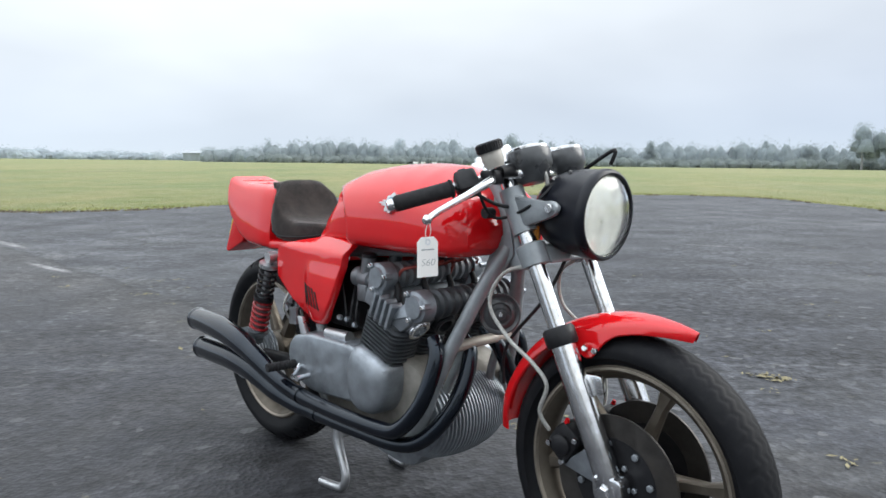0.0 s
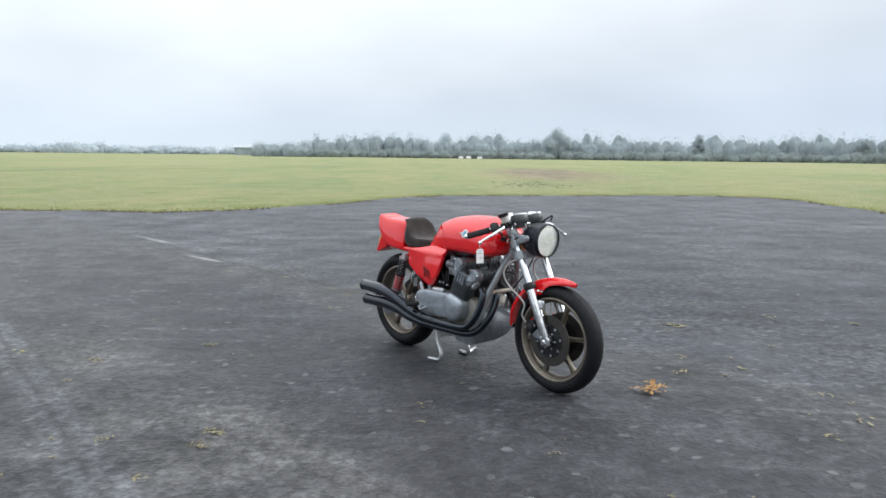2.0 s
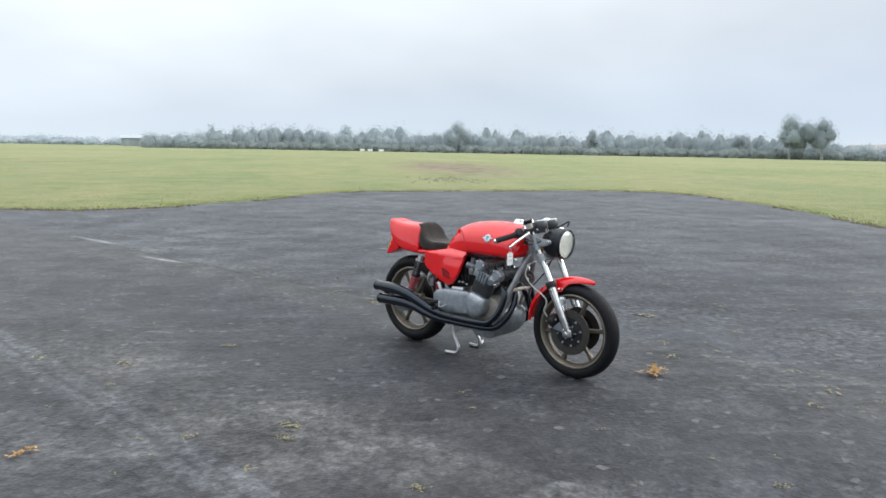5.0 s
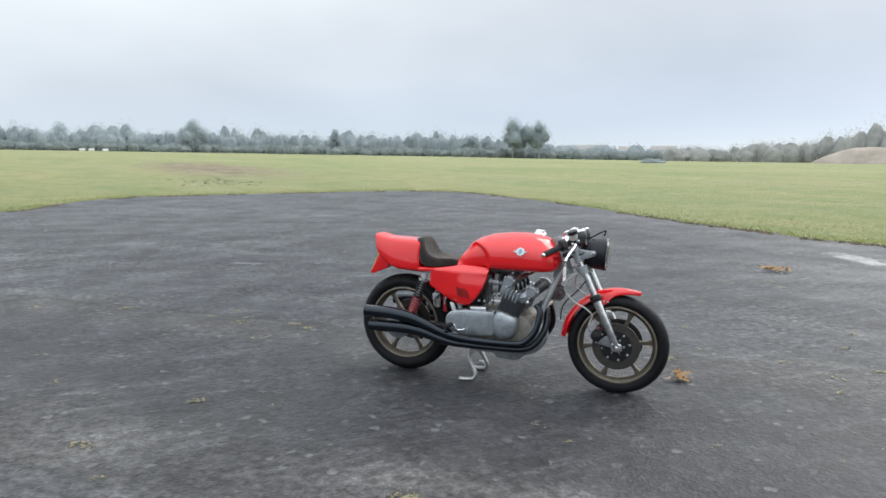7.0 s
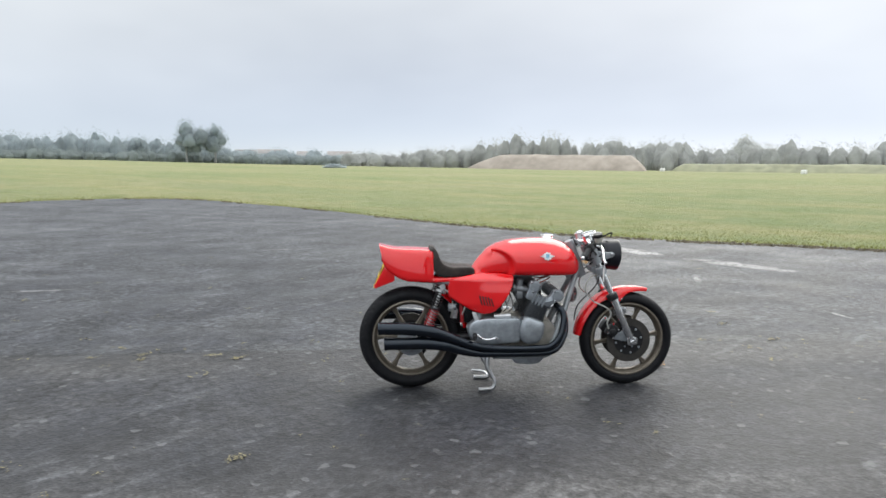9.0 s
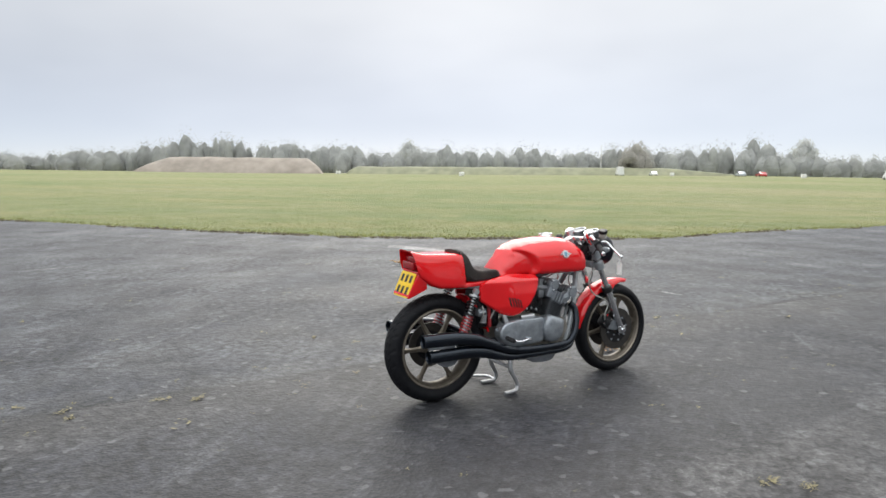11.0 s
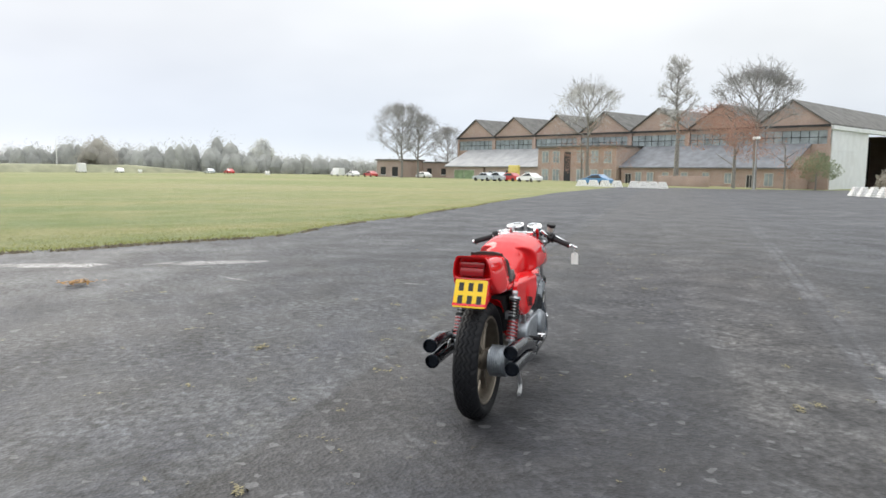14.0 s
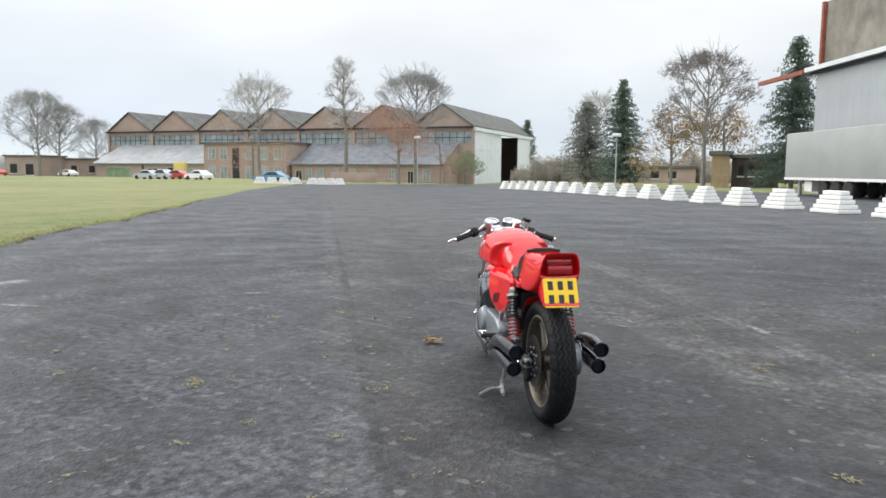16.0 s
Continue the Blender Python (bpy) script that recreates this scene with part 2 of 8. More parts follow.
    # thin yellowish moss in the pores
    base = m.mix(m.ramp(m.noise(4.5, 8, 0.75), (0.645, 0.0), (0.72, 0.7)), base, (0.20, 0.18, 0.11))
    m.color(m.mix(1.0, base, (1.04, 1.07, 1.145), "MULTIPLY"))
    m.rough(m.ramp(m.noise(0.9, 5), (0.35, 0.56), (0.65, 0.68)))
    m.bump(v.outputs["Distance"], 0.3, 0.012)
    m.bump(v2.outputs["Distance"], 0.16, 0.02)
    m.bump(m.noise(26, 5, 0.65), 0.16, 0.02)
    m.bump(m.math("MULTIPLY", pits, coarse), 0.13, 0.03)
    return m.m


TRACK_A, TRACK_B = Vector((-50.0, 18.0, 0)), Vector((-2.0, 99.5, 0))


def grass_ground():
    m = Mat("mown_winter_grass", (0.2, 0.22, 0.08), 0.95, spec=0.15)
    c = m.ramp(m.noise(0.03, 7, 0.6), (0.34, (0.18, 0.22, 0.105)), (0.5, (0.225, 0.245, 0.13)), (0.66, (0.29, 0.275, 0.17)))
    c = m.mix(m.ramp(m.noise(0.22, 6, 0.68, (1.0, 0.3, 1), 0.5), (0.42, 0.0), (0.66, 0.7)), c, (0.315, 0.285, 0.15))
    c = m.mix(m.ramp(m.noise(1.1, 6, 0.7), (0.45, 0.0), (0.66, 0.7)), c, (0.135, 0.18, 0.055))
    c = m.mix(m.ramp(m.noise(0.55, 7, 0.72), (0.52, 0.0), (0.7, 0.6)), c, (0.36, 0.325, 0.19))
    # worn brown-grey ground where vehicles turn off the asphalt to the north
    g = m.node("ShaderNodeMapping")
    g.inputs["Location"].default_value = (-5.0, -58.0, 0)
    m.link(m.coords(), g.inputs[0])
    g2 = m.node("ShaderNodeMapping")
    g2.inputs["Scale"].default_value = (0.10, 0.022, 0.0)
    m.link(g.outputs[0], g2.inputs[0])
    ln = m.node("ShaderNodeVectorMath")
    ln.operation = "LENGTH"
    m.link(g2.outputs[0], ln.inputs[0])
    worn_f = m.ramp(m.math("ADD", ln.outputs["Value"], m.math("MULTIPLY", m.noise(0.5, 6, 0.7), 0.8)), (0.62, 0.95), (1.4, 0.0))
    c = m.mix(worn_f, c, m.ramp(m.noise(0.9, 6, 0.7), (0.4, (0.15, 0.12, 0.09)), (0.6, (0.27, 0.23, 0.165))))
    # a thin brown wheel track across the far grass
    ft = m.node("ShaderNodeMapping")
    ft.inputs["Location"].default_value = (-TRACK_A.x, -TRACK_A.y, 0)
    m.link(m.coords(), ft.inputs[0])
    fr = m.node("ShaderNodeMapping")
    fr.inputs["Rotation"].default_value = (0, 0, -math.atan2(TRACK_B.y - TRACK_A.y, TRACK_B.x - TRACK_A.x))
    m.link(ft.outputs[0], fr.inputs[0])
    fs = m.node("ShaderNodeSeparateXYZ")
    m.link(fr.outputs[0], fs.inputs[0])
    near = m.ramp(m.math("ABSOLUTE", m.math("ADD", fs.outputs["Y"], m.math("MULTIPLY", m.noise(0.15, 3), 0.8))), (0.9, 0.85), (2.1, 0.0))
    span = m.math("MULTIPLY", m.math("GREATER_THAN", fs.outputs["X"], 0.0), m.math("LESS_THAN", fs.outputs["X"], (TRACK_B - TRACK_A).length))
    c = m.mix(m.math("MULTIPLY", m.math("MULTIPLY", near, span), m.ramp(m.noise(0.2, 5), (0.35, 0.3), (0.6, 0.9))), c, (0.19, 0.16, 0.12))
    m.color(m.mix(0.6, c, m.ramp(m.noise(13, 6, 0.8), (0.28, 0.35), (0.72, 1.65)), "MULTIPLY"))
    m.bump(m.noise(10, 6, 0.75), 0.9, 0.09)
    return m.m


def foliage(name, color, amount=0.35):
    """Thin leaves and twigs that let about half of their light through."""
    m = Mat(name, color, 0.95, spec=0.05)
    c = m.ramp(m.noise(0.25, 4), (0.3, tuple(v * 0.8 for v in color)), (0.7, tuple(v * 1.2 for v in color)))
    c = random_tone(m, c, amount)
    m.color(c)
    tr = m.node("ShaderNodeBsdfTranslucent")
    m.link(c, tr.inputs["Color"])
    mx = m.node("ShaderNodeMixShader", Fac=0.5)
    m.link(m.b.outputs[0], mx.inputs[1])
    m.link(tr.outputs[0], mx.inputs[2])
    m.link(mx.outputs[0], m.t.nodes["Material Output"].inputs["Surface"])
    return m.m


def bricks(name, a=(0.42, 0.30, 0.26), b=(0.36, 0.26, 0.225), mortar=(0.42, 0.37, 0.34)):
    m = Mat(name, a, 0.9, spec=0.2)
    n = m.t.nodes.new("ShaderNodeTexBrick")
    mp = m.node("ShaderNodeMapping")
    mp.inputs["Rotation"].default_value = (radians(90), 0, 0)
    m.link(m.coords(), mp.inputs[0])
    m.link(mp.outputs[0], n.inputs["Vector"])
    n.inputs["Color1"].default_value, n.inputs["Color2"].default_value, n.inputs["Mortar"].default_value = (*a, 1), (*b, 1), (*mortar, 1)
    n.inputs["Scale"].default_value = 1.0
    n.inputs["Brick Width"].default_value, n.inputs["Row Height"].default_value, n.inputs["Mortar Size"].default_value = 0.225, 0.075, 0.01
    c = m.mix(0.55, n.outputs[0], m.ramp(m.noise(0.35, 6, 0.65), (0.3, 0.7), (0.7, 1.3)), "MULTIPLY")
    c = m.mix(m.ramp(m.noise(0.12, 5, 0.6, (1, 1, 2.5)), (0.5, 0.0), (0.7, 0.5)), c, (0.36, 0.27, 0.2))
    m.color(c)
    return m.m


ASPHALT, GRASS = asphalt(), grass_ground()
BLADES = foliage("grass_blades", (0.25, 0.26, 0.09), 0.3)
SOIL = worn("dark_soil", (0.10, 0.082, 0.055), 0.95, scale=30, amount=0.4)
MOSS = worn("dry_moss", (0.21, 0.185, 0.105), 0.95, scale=60, amount=0.4)
LEAF_LITTER = worn("dead_leaf", (0.36, 0.21, 0.08), 0.8, scale=40, amount=0.4)
BARK = worn("bark", (0.22, 0.21, 0.20), 0.95, scale=4, amount=0.35, bump=0.3)
TWIGS = foliage("bare_twigs", (0.335, 0.335, 0.335), 0.15)
TWIGS_DARK = foliage("brown_grey_twigs", (0.19, 0.175, 0.165), 0.15)
# paler twig copy that carries haze in its colour
TWIGS_PALE = foliage("bare_twigs_pale", (0.50, 0.50, 0.50), 0.12)
TWIGS_BROWN = foliage("copper_leaves", (0.40, 0.25, 0.20), 0.2)
IVY = foliage("ivy_leaves", (0.24, 0.28, 0.18), 0.2)
TWIGS_OCHRE = foliage("ochre_leaves", (0.34, 0.25, 0.15), 0.3)
# far twigs whose paleness is haze put into the colour
SCRUB_PALE = foliage("haze_tinted_brown_twigs", (0.47, 0.455, 0.42), 0.08)
HEDGE_PALE = foliage("haze_pale_twigs", (0.62, 0.63, 0.62), 0.06)
SCRUB = foliage("grey_brown_scrub", (0.40, 0.37, 0.33), 0.15)
NEEDLES = foliage("dark_needles", (0.13, 0.17, 0.14), 0.2)
NEEDLES_GREY = foliage("grey_green_needles", (0.24, 0.25, 0.23), 0.2)
# hedge and wood belts: haze put into the base colour, paler with distance
HEDGE = foliage("haze_tinted_hedge", (0.41, 0.46, 0.48), 0.06)
HEDGE_NEAR = foliage("haze_tinted_hedge_leaves", (0.31, 0.35, 0.345), 0.06)
HEDGE_FAR = foliage("haze_tinted_wood", (0.50, 0.555, 0.59), 0.05)
HEDGE_WARM = foliage("haze_tinted_mixed_hedge", (0.49, 0.50, 0.485), 0.08)
# brick greyed and paled: the haze before the hangar is put into it
BRICK = bricks("red_brick")
BRICK_PALE = bricks("pale_render_brick", (0.40, 0.31, 0.28), (0.36, 0.28, 0.25), (0.40, 0.35, 0.32))
FRAME_PAINT = worn("weathered_window_paint", (0.46, 0.44, 0.41), 0.7, scale=2, amount=0.2, grime=0.4, grime_color=(0.3, 0.27, 0.23))
# slate lightened by the same haze in its colour
SLATE = worn("slate_roof", (0.12, 0.118, 0.113), 0.85, scale=0.8, amount=0.35)
SLATE_BLUE = worn("blue_grey_slate", (0.15, 0.16, 0.18), 0.7, scale=0.7, amount=0.25)
SLATE_PALE = worn("pale_wet_slate", (0.25, 0.26, 0.275), 0.5, scale=0.6, amount=0.2)
# far shed roof, whitened by haze in the colour itself
SLATE_MIST = worn("haze_pale_sheet_roof", (0.36, 0.39, 0.415), 0.8, scale=0.4, amount=0.05)
GLAZING = worn("dusty_glazing", (0.30, 0.345, 0.37), 0.25, scale=0.5, amount=0.35)
DARK = worn("dark_interior", (0.03, 0.032, 0.035), 0.9, scale=1, amount=0.3)
DOOR_WHITE = worn("white_sheet_steel", (0.66, 0.69, 0.72), 0.55, scale=0.7, amount=0.06, grime=0.15, grime_color=(0.35, 0.33, 0.3))
WHITE_PAINT = worn("white_paint", (0.78, 0.78, 0.77), 0.6, scale=3, amount=0.06, grime=0.3, grime_color=(0.45, 0.42, 0.38))
GREEN_PAINT = worn("faded_green_paint", (0.22, 0.30, 0.18), 0.7, scale=1, amount=0.3)
TIMBER = worn("dark_creosoted_timber", (0.09, 0.075, 0.065), 0.85, scale=2, amount=0.3)
TAN_PANEL = worn("tan_panel", (0.36, 0.27, 0.17), 0.8, scale=2, amount=0.15)
CONCRETE = worn("stained_concrete", (0.22, 0.205, 0.18), 0.9, scale=0.6, amount=0.35, grime=0.6, grime_color=(0.2, 0.17, 0.14))
SHED_SHEET = worn("pale_grey_sheeting", (0.36, 0.385, 0.41), 0.6, scale=0.5, amount=0.07)
TRAILER_GREY = worn("grey_curtain_side", (0.33, 0.35, 0.345), 0.6, scale=0.6, amount=0.08)
EARTH = worn("bare_earth", (0.30, 0.26, 0.22), 0.95, scale=0.25, amount=0.25)
BANK_GRASS = worn("rough_bank_grass", (0.23, 0.235, 0.15), 0.95, scale=0.3, amount=0.25)
# tiles of the far houses, greyed by painted haze
ROOF_TILE = worn("haze_tinted_brown_tiles", (0.31, 0.285, 0.275), 0.85, scale=0.5, amount=0.15)
HOUSE_WALL = worn("pale_house_render", (0.32, 0.315, 0.31), 0.8, scale=0.5, amount=0.08)
RUST_RED = worn("red_oxide_steel", (0.28, 0.09, 0.06), 0.7, scale=2, amount=0.3)
GALV = worn("galvanised_steel", (0.45, 0.47, 0.48), 0.5, 0.6, scale=6, amount=0.15)
CAR_GLASS = Mat("dark_glass", (0.03, 0.035, 0.04), 0.08).m
CAR_TYRE = worn("car_tyre", (0.03, 0.03, 0.03), 0.85, scale=10)
PAINTS = {n: worn("car_paint_" + n, c, 0.3, 0.0, 0.6, scale=2, amount=0.04) for n, c in
          (("white", (0.75, 0.76, 0.77)), ("silver", (0.42, 0.46, 0.5)), ("red", (0.45, 0.03, 0.03)), ("blue", (0.08, 0.22, 0.42)), ("yellow", (0.6, 0.5, 0.13)), ("dark", (0.06, 0.07, 0.08)))}

# ---------------------------------------------------------------- building tools
class Bag:
    """Vertices and faces of one mesh."""

    def __init__(self):
        self.v, self.f = [], []

    def add(self, verts, faces):
        k = len(self.v)
        self.v.extend(tuple(p) for p in verts)
        self.f.extend(tuple(i + k for i in fc) for fc in faces)
        return self

    def box(self, x0, y0, z0, x1, y1, z1, m=None):
        p = [Vector(q) for q in ((x0, y0, z0), (x1, y0, z0), (x1, y1, z0), (x0, y1, z0), (x0, y0, z1), (x1, y0, z1), (x1, y1, z1), (x0, y1, z1))]
        if m is not None:
            p = [m @ q for q in p]
        return self.add(p, [(0, 3, 2, 1), (4, 5, 6, 7), (0, 1, 5, 4), (1, 2, 6, 5), (2, 3, 7, 6), (3, 0, 4, 7)])

    def chamfer_box(self, x0, y0, z0, x1, y1, z1, c, m=None):
        """A box with its edges rounded off in two steps, as a stack of inset outlines."""
        def ring(z, ins):
            q = []
            for cx, cy, a0 in ((x1 - c, y1 - c, 0), (x0 + c, y1 - c, 90), (x0 + c, y0 + c, 180), (x1 - c, y0 + c, 270)):
                for a in (0, 30, 60, 90):
                    r = c - ins
                    q.append(Vector((cx + r * math.cos(radians(a0 + a)), cy + r * math.sin(radians(a0 + a)), z)))
            return q
        rings = [ring(z0, c * 0.9), ring(z0 + c * 0.3, c * 0.3), ring(z0 + c, 0), ring(z1 - c, 0), ring(z1 - c * 0.3, c * 0.3), ring(z1, c * 0.9)]
        return self.skin([[m @ p for p in r] if m is not None else r for r in rings])

    def skin(self, rings, closed=True, caps=True):
        """Faces between outlines of equal length."""
        n = len(rings[0])
        v = [p for r in rings for p in r]
        f = []
        for i in range(len(rings) - 1):
            for j in range(n if closed else n - 1):
                a, b = i * n + j, i * n + (j + 1) % n
                f.append((a, b, b + n, a + n))
        if caps and closed:
            f.append(tuple(range(n))[::-1])
            f.append(tuple(range((len(rings) - 1) * n, len(rings) * n)))
        return self.add(v, f)

    def tube(self, path, radius, seg=12, smooth=0, caps=True, flat=None):
        """A round bar along a path; radius is a number or one for each point. smooth: points put between, on a spline."""
        pts = [Vector(p) for p in path]
        rad = [radius] * len(pts) if isinstance(radius, (int, float)) else list(radius)
        if smooth:
            pts, rad = spline(pts, rad, smooth)
        rings, side = [], None
        for i, p in enumerate(pts):
            d = (pts[min(i + 1, len(pts) - 1)] - pts[max(i - 1, 0)]).normalized()
            if side is None:
                side = d.orthogonal().normalized() if abs(d.y) > 0.9 else d.cross(Vector((0, 1, 0))).normalized()
            side = (side - d * side.dot(d)).normalized()
            up = d.cross(side)
            k = flat or 1.0
            rings.append([p + (side * math.cos(a) + up * math.sin(a) * k) * rad[i] for a in (2 * math.pi * j / seg for j in range(seg))])
        return self.skin(rings, True, caps)

    def lathe(self, profile, seg=24, m=None, start=0.0, turn=360.0, closed_profile=False):
        """Turns (along, radius) pairs round the local y axis."""
        full = turn >= 359.9
        cols = seg if full else seg + 1
        pr = list(profile) + ([profile[0]] if closed_profile else [])
        rings = []
        for a, r in pr:
            ring = []
            for j in range(cols):
                w = radians(start + turn * j / seg)
                p = Vector((r * math.cos(w), a, r * math.sin(w)))
                ring.append(m @ p if m is not None else p)
            rings.append(ring)
        return self.skin(rings, full, not closed_profile and full)

    def mesh(self, name, sharp=40, smooth=True):
        me = bpy.data.meshes.new(name)
        me.from_pydata(self.v, [], self.f)
        bm = bmesh.new()
        bm.from_mesh(me)
        if len(bm.faces) < 60000:
            bmesh.ops.recalc_face_normals(bm, faces=bm.faces)
        bm.to_mesh(me)
        bm.free()
        if smooth:
            me.polygons.foreach_set("use_smooth", [True] * len(me.polygons))
            me.set_sharp_from_angle(angle=radians(sharp))
        me.update()
        return me


def spline(pts, rad, n):
    """Catmull-Rom points between the given ones."""
    out, orad = [], []
    for i in range(len(pts) - 1):
        p0, p1, p2, p3 = pts[max(i - 1, 0)], pts[i], pts[i + 1], pts[min(i + 2, len(pts) - 1)]
        for k in range(n):
            t = k / n
            out.append(0.5 * (2 * p1 + (p2 - p0) * t + (2 * p0 - 5 * p1 + 4 * p2 - p3) * t * t + (3 * p1 - p0 - 3 * p2 + p3) * t ** 3))
            orad.append(rad[i] + (rad[i + 1] - rad[i]) * (t * t * (3 - 2 * t)))
    return out + [pts[-1]], orad + [rad[-1]]


def thing(name, label, category, m=None, group="", kind="", bag=None, material=None, sharp=40, smooth=True):
    """A top-level thing: an Empty at its base, or one mesh."""
    ob = new(name, bag.mesh(name, sharp, smooth) if bag else None)
    if material:
        ob.data.materials.append(material)
    if m is not None:
        ob.matrix_world = m
    return tagged(ob, label, category, group, kind)


def part(name, bag, material, parent, label="", sharp=40, smooth=True, m=None):
    """One mesh under a thing or a part."""
    ob = new(name, bag if isinstance(bag, bpy.types.Mesh) else bag.mesh(name, sharp, smooth))
    if not ob.data.materials:
        ob.data.materials.append(material)
    ob.parent = parent
    if m is not None:
        ob.matrix_basis = m
    return tagged(ob, label)


# the lie of the land: its slope by compass bearing, level round the motorcycle
CENTRE = (0.0, 1.5)
BEARING = (-35, -11, 9, 26, 38, 60, 78, 100, 118, 126, 147, 152, 176, 200, 270, 325)
SLOPE = (0.0165, 0.0144, 0.0099, 0.0056, 0.0015, -0.0023, -0.003, -0.002, -0.0043, -0.0043, -0.011, -0.007, -0.004, -0.003, 0.006, 0.0165)
EDGE_BEARING = (-50, -43, -32, -25, -20, -14, -8, -4, 8, 20, 24, 27, 30, 36, 41, 48, 60, 73, 92, 97, 112, 119, 122, 125, 129, 131.5, 133, 140, 147, 153, 157, 165, 173, 180, 200, 250, 290, 303, 310)
EDGE_REACH = (19, 17, 14.4, 14.4, 15.1, 16.3, 19.1, 20.2, 21.2, 23.1, 22.9, 22.0, 19.8, 16.7, 14.1, 11.9, 9.9, 9.35, 9.85, 10.3, 15.5, 22.0, 27.6, 34.3, 53, 70, 86, 92, 118, 95, 75, 58, 50, 45, 60, 100, 80, 40, 19)


def bearing(x, y):
    return math.degrees(math.atan2(x - CENTRE[0], y - CENTRE[1]))


def land(x, y):
    """Height of the ground."""
    r = math.hypot(x - CENTRE[0], y - CENTRE[1])
    a = (bearing(x, y) + 35) % 360 - 35
    d = max(0.0, r - 4)
    return float(np.interp(a, BEARING, SLOPE)) * d * d / (d + 6)


def edge(az):
    """How far the asphalt reaches on a bearing."""
    a = (az + 50) % 360 - 50
    return float(np.interp(a, EDGE_BEARING, EDGE_REACH))


def spot(az, d, eye=(-3.3, 4.7)):
    """The place on the ground d metres off, on a bearing from the eye."""
    x, y = eye[0] + d * math.sin(radians(az)), eye[1] + d * math.cos(radians(az))
    return Vector((x, y, land(x, y)))

# ---------------------------------------------------------------- ground
def polar(r_in, r_out, rings, step, power=1.0):
    """A sheet between two outlines round the centre, lying on the land."""
    n = int(360 / step)
    b = Bag()
    loops = []
    for i in range(rings + 1):
        f = (i / rings) ** power
        loop = []
        for j in range(n):
            az = j * step
            r0, r1 = r_in(az), r_out(az)
            r = r0 * (r1 / r0) ** f if r0 > 0.2 else r0 + (r1 - r0) * f
            x, y = CENTRE[0] + r * math.sin(radians(az)), CENTRE[1] + r * math.cos(radians(az))
            loop.append((x, y, land(x, y)))
        loops.append(loop)
    b.skin(loops, True, False)
    return b


def ragged(az):
    """The uneven edge of the turf."""
    r = edge(az)
    return r + (noise.noise(Vector((az * 0.9, 3.1, 0))) * 0.12 + noise.noise(Vector((az * 3.1, 7.7, 0))) * 0.05) * (r / 12)


b = polar(lambda a: 0.05, lambda a: ragged(a) + 0.4, 60, 1.0, 0.8)
b.f.append(tuple(range(360)))
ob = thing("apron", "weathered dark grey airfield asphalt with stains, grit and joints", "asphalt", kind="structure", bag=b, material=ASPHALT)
b = polar(lambda a: ragged(a), lambda a: 2600.0, 70, 0.75)
nring = int(360 / 0.75)
for i, p in enumerate(b.v):
    b.v[i] = (p[0], p[1], p[2] + (0.03 if i >= nring else -0.02))
ob = thing("ground", "short yellow-green airfield grass running to the horizon", "grass", kind="structure", bag=b, material=GRASS)

# turf blades along the nearer edge of the asphalt
rng = random.Random(5)
b = Bag()
for _ in range(34000):
    az = rng.uniform(-48, 128)
    r = ragged(az)
    if r > 30:
        continue
    d = r + abs(rng.gauss(0, 2.4)) - 0.04
    x, y = CENTRE[0] + d * math.sin(radians(az)), CENTRE[1] + d * math.cos(radians(az))
    z = land(x, y) + 0.01
    h, w, a = rng.uniform(0.015, 0.05), rng.uniform(0.005, 0.013), rng.uniform(0, 6.28)
    lx, ly = rng.gauss(0, 0.03), rng.gauss(0, 0.03)
    b.add([(x - w * math.cos(a), y - w * math.sin(a), z), (x + w * math.cos(a), y + w * math.sin(a), z), (x + lx, y + ly, z + h)], [(0, 1, 2)])
thing("grass_tufts", "ragged yellow-green turf blades along the edge of the asphalt", "grass", kind="stuff", bag=b, material=BLADES, smooth=False)


# dark clods of soil and root along the lip of the turf
rng = random.Random(15)
b = Bag()
for _ in range(2600):
    az = rng.uniform(-48, 124)
    r = ragged(az) + rng.gauss(-0.02, 0.05)
    if r > 28 or noise.noise(Vector((az * 0.35, 1.7, 0))) < -0.15:
        continue
    x, y = CENTRE[0] + r * math.sin(radians(az)), CENTRE[1] + r * math.cos(radians(az))
    s, a = rng.uniform(0.012, 0.045), rng.uniform(0, 6.28)
    c = Vector((x, y, land(x, y)))
    u, v = Vector((math.cos(a), math.sin(a), 0)) * s * rng.uniform(1.0, 2.2), Vector((-math.sin(a), math.cos(a), 0)) * s
    top = c + Vector((rng.gauss(0, 0.3) * s, rng.gauss(0, 0.3) * s, s * rng.uniform(0.7, 1.3)))
    b.add([c - u, c - v, c + u, c + v, top], [(0, 1, 4), (1, 2, 4), (2, 3, 4), (3, 0, 4)])
for _ in range(110):
    x, y = rng.gauss(2.2, 0.9), rng.gauss(31.2, 1.6)
    s, a = rng.uniform(0.02, 0.07), rng.uniform(0, 6.28)
    c = Vector((x, y, land(x, y) + 0.02))
    u, v = Vector((math.cos(a), math.sin(a), 0)) * s * 1.8, Vector((-math.sin(a), math.cos(a), 0)) * s
    b.add([c - u, c - v, c + u, c + v, c + Vector((0, 0, s * 0.8))], [(0, 1, 4), (1, 2, 4), (2, 3, 4), (3, 0, 4)])
thing("soil_clods", "dark clods of soil along the lip of the turf", "soil", kind="stuff", bag=b, material=SOIL, smooth=False)


# ---------------------------------------------------------------- trees and woods
E2 = (-2.083, 5.59)


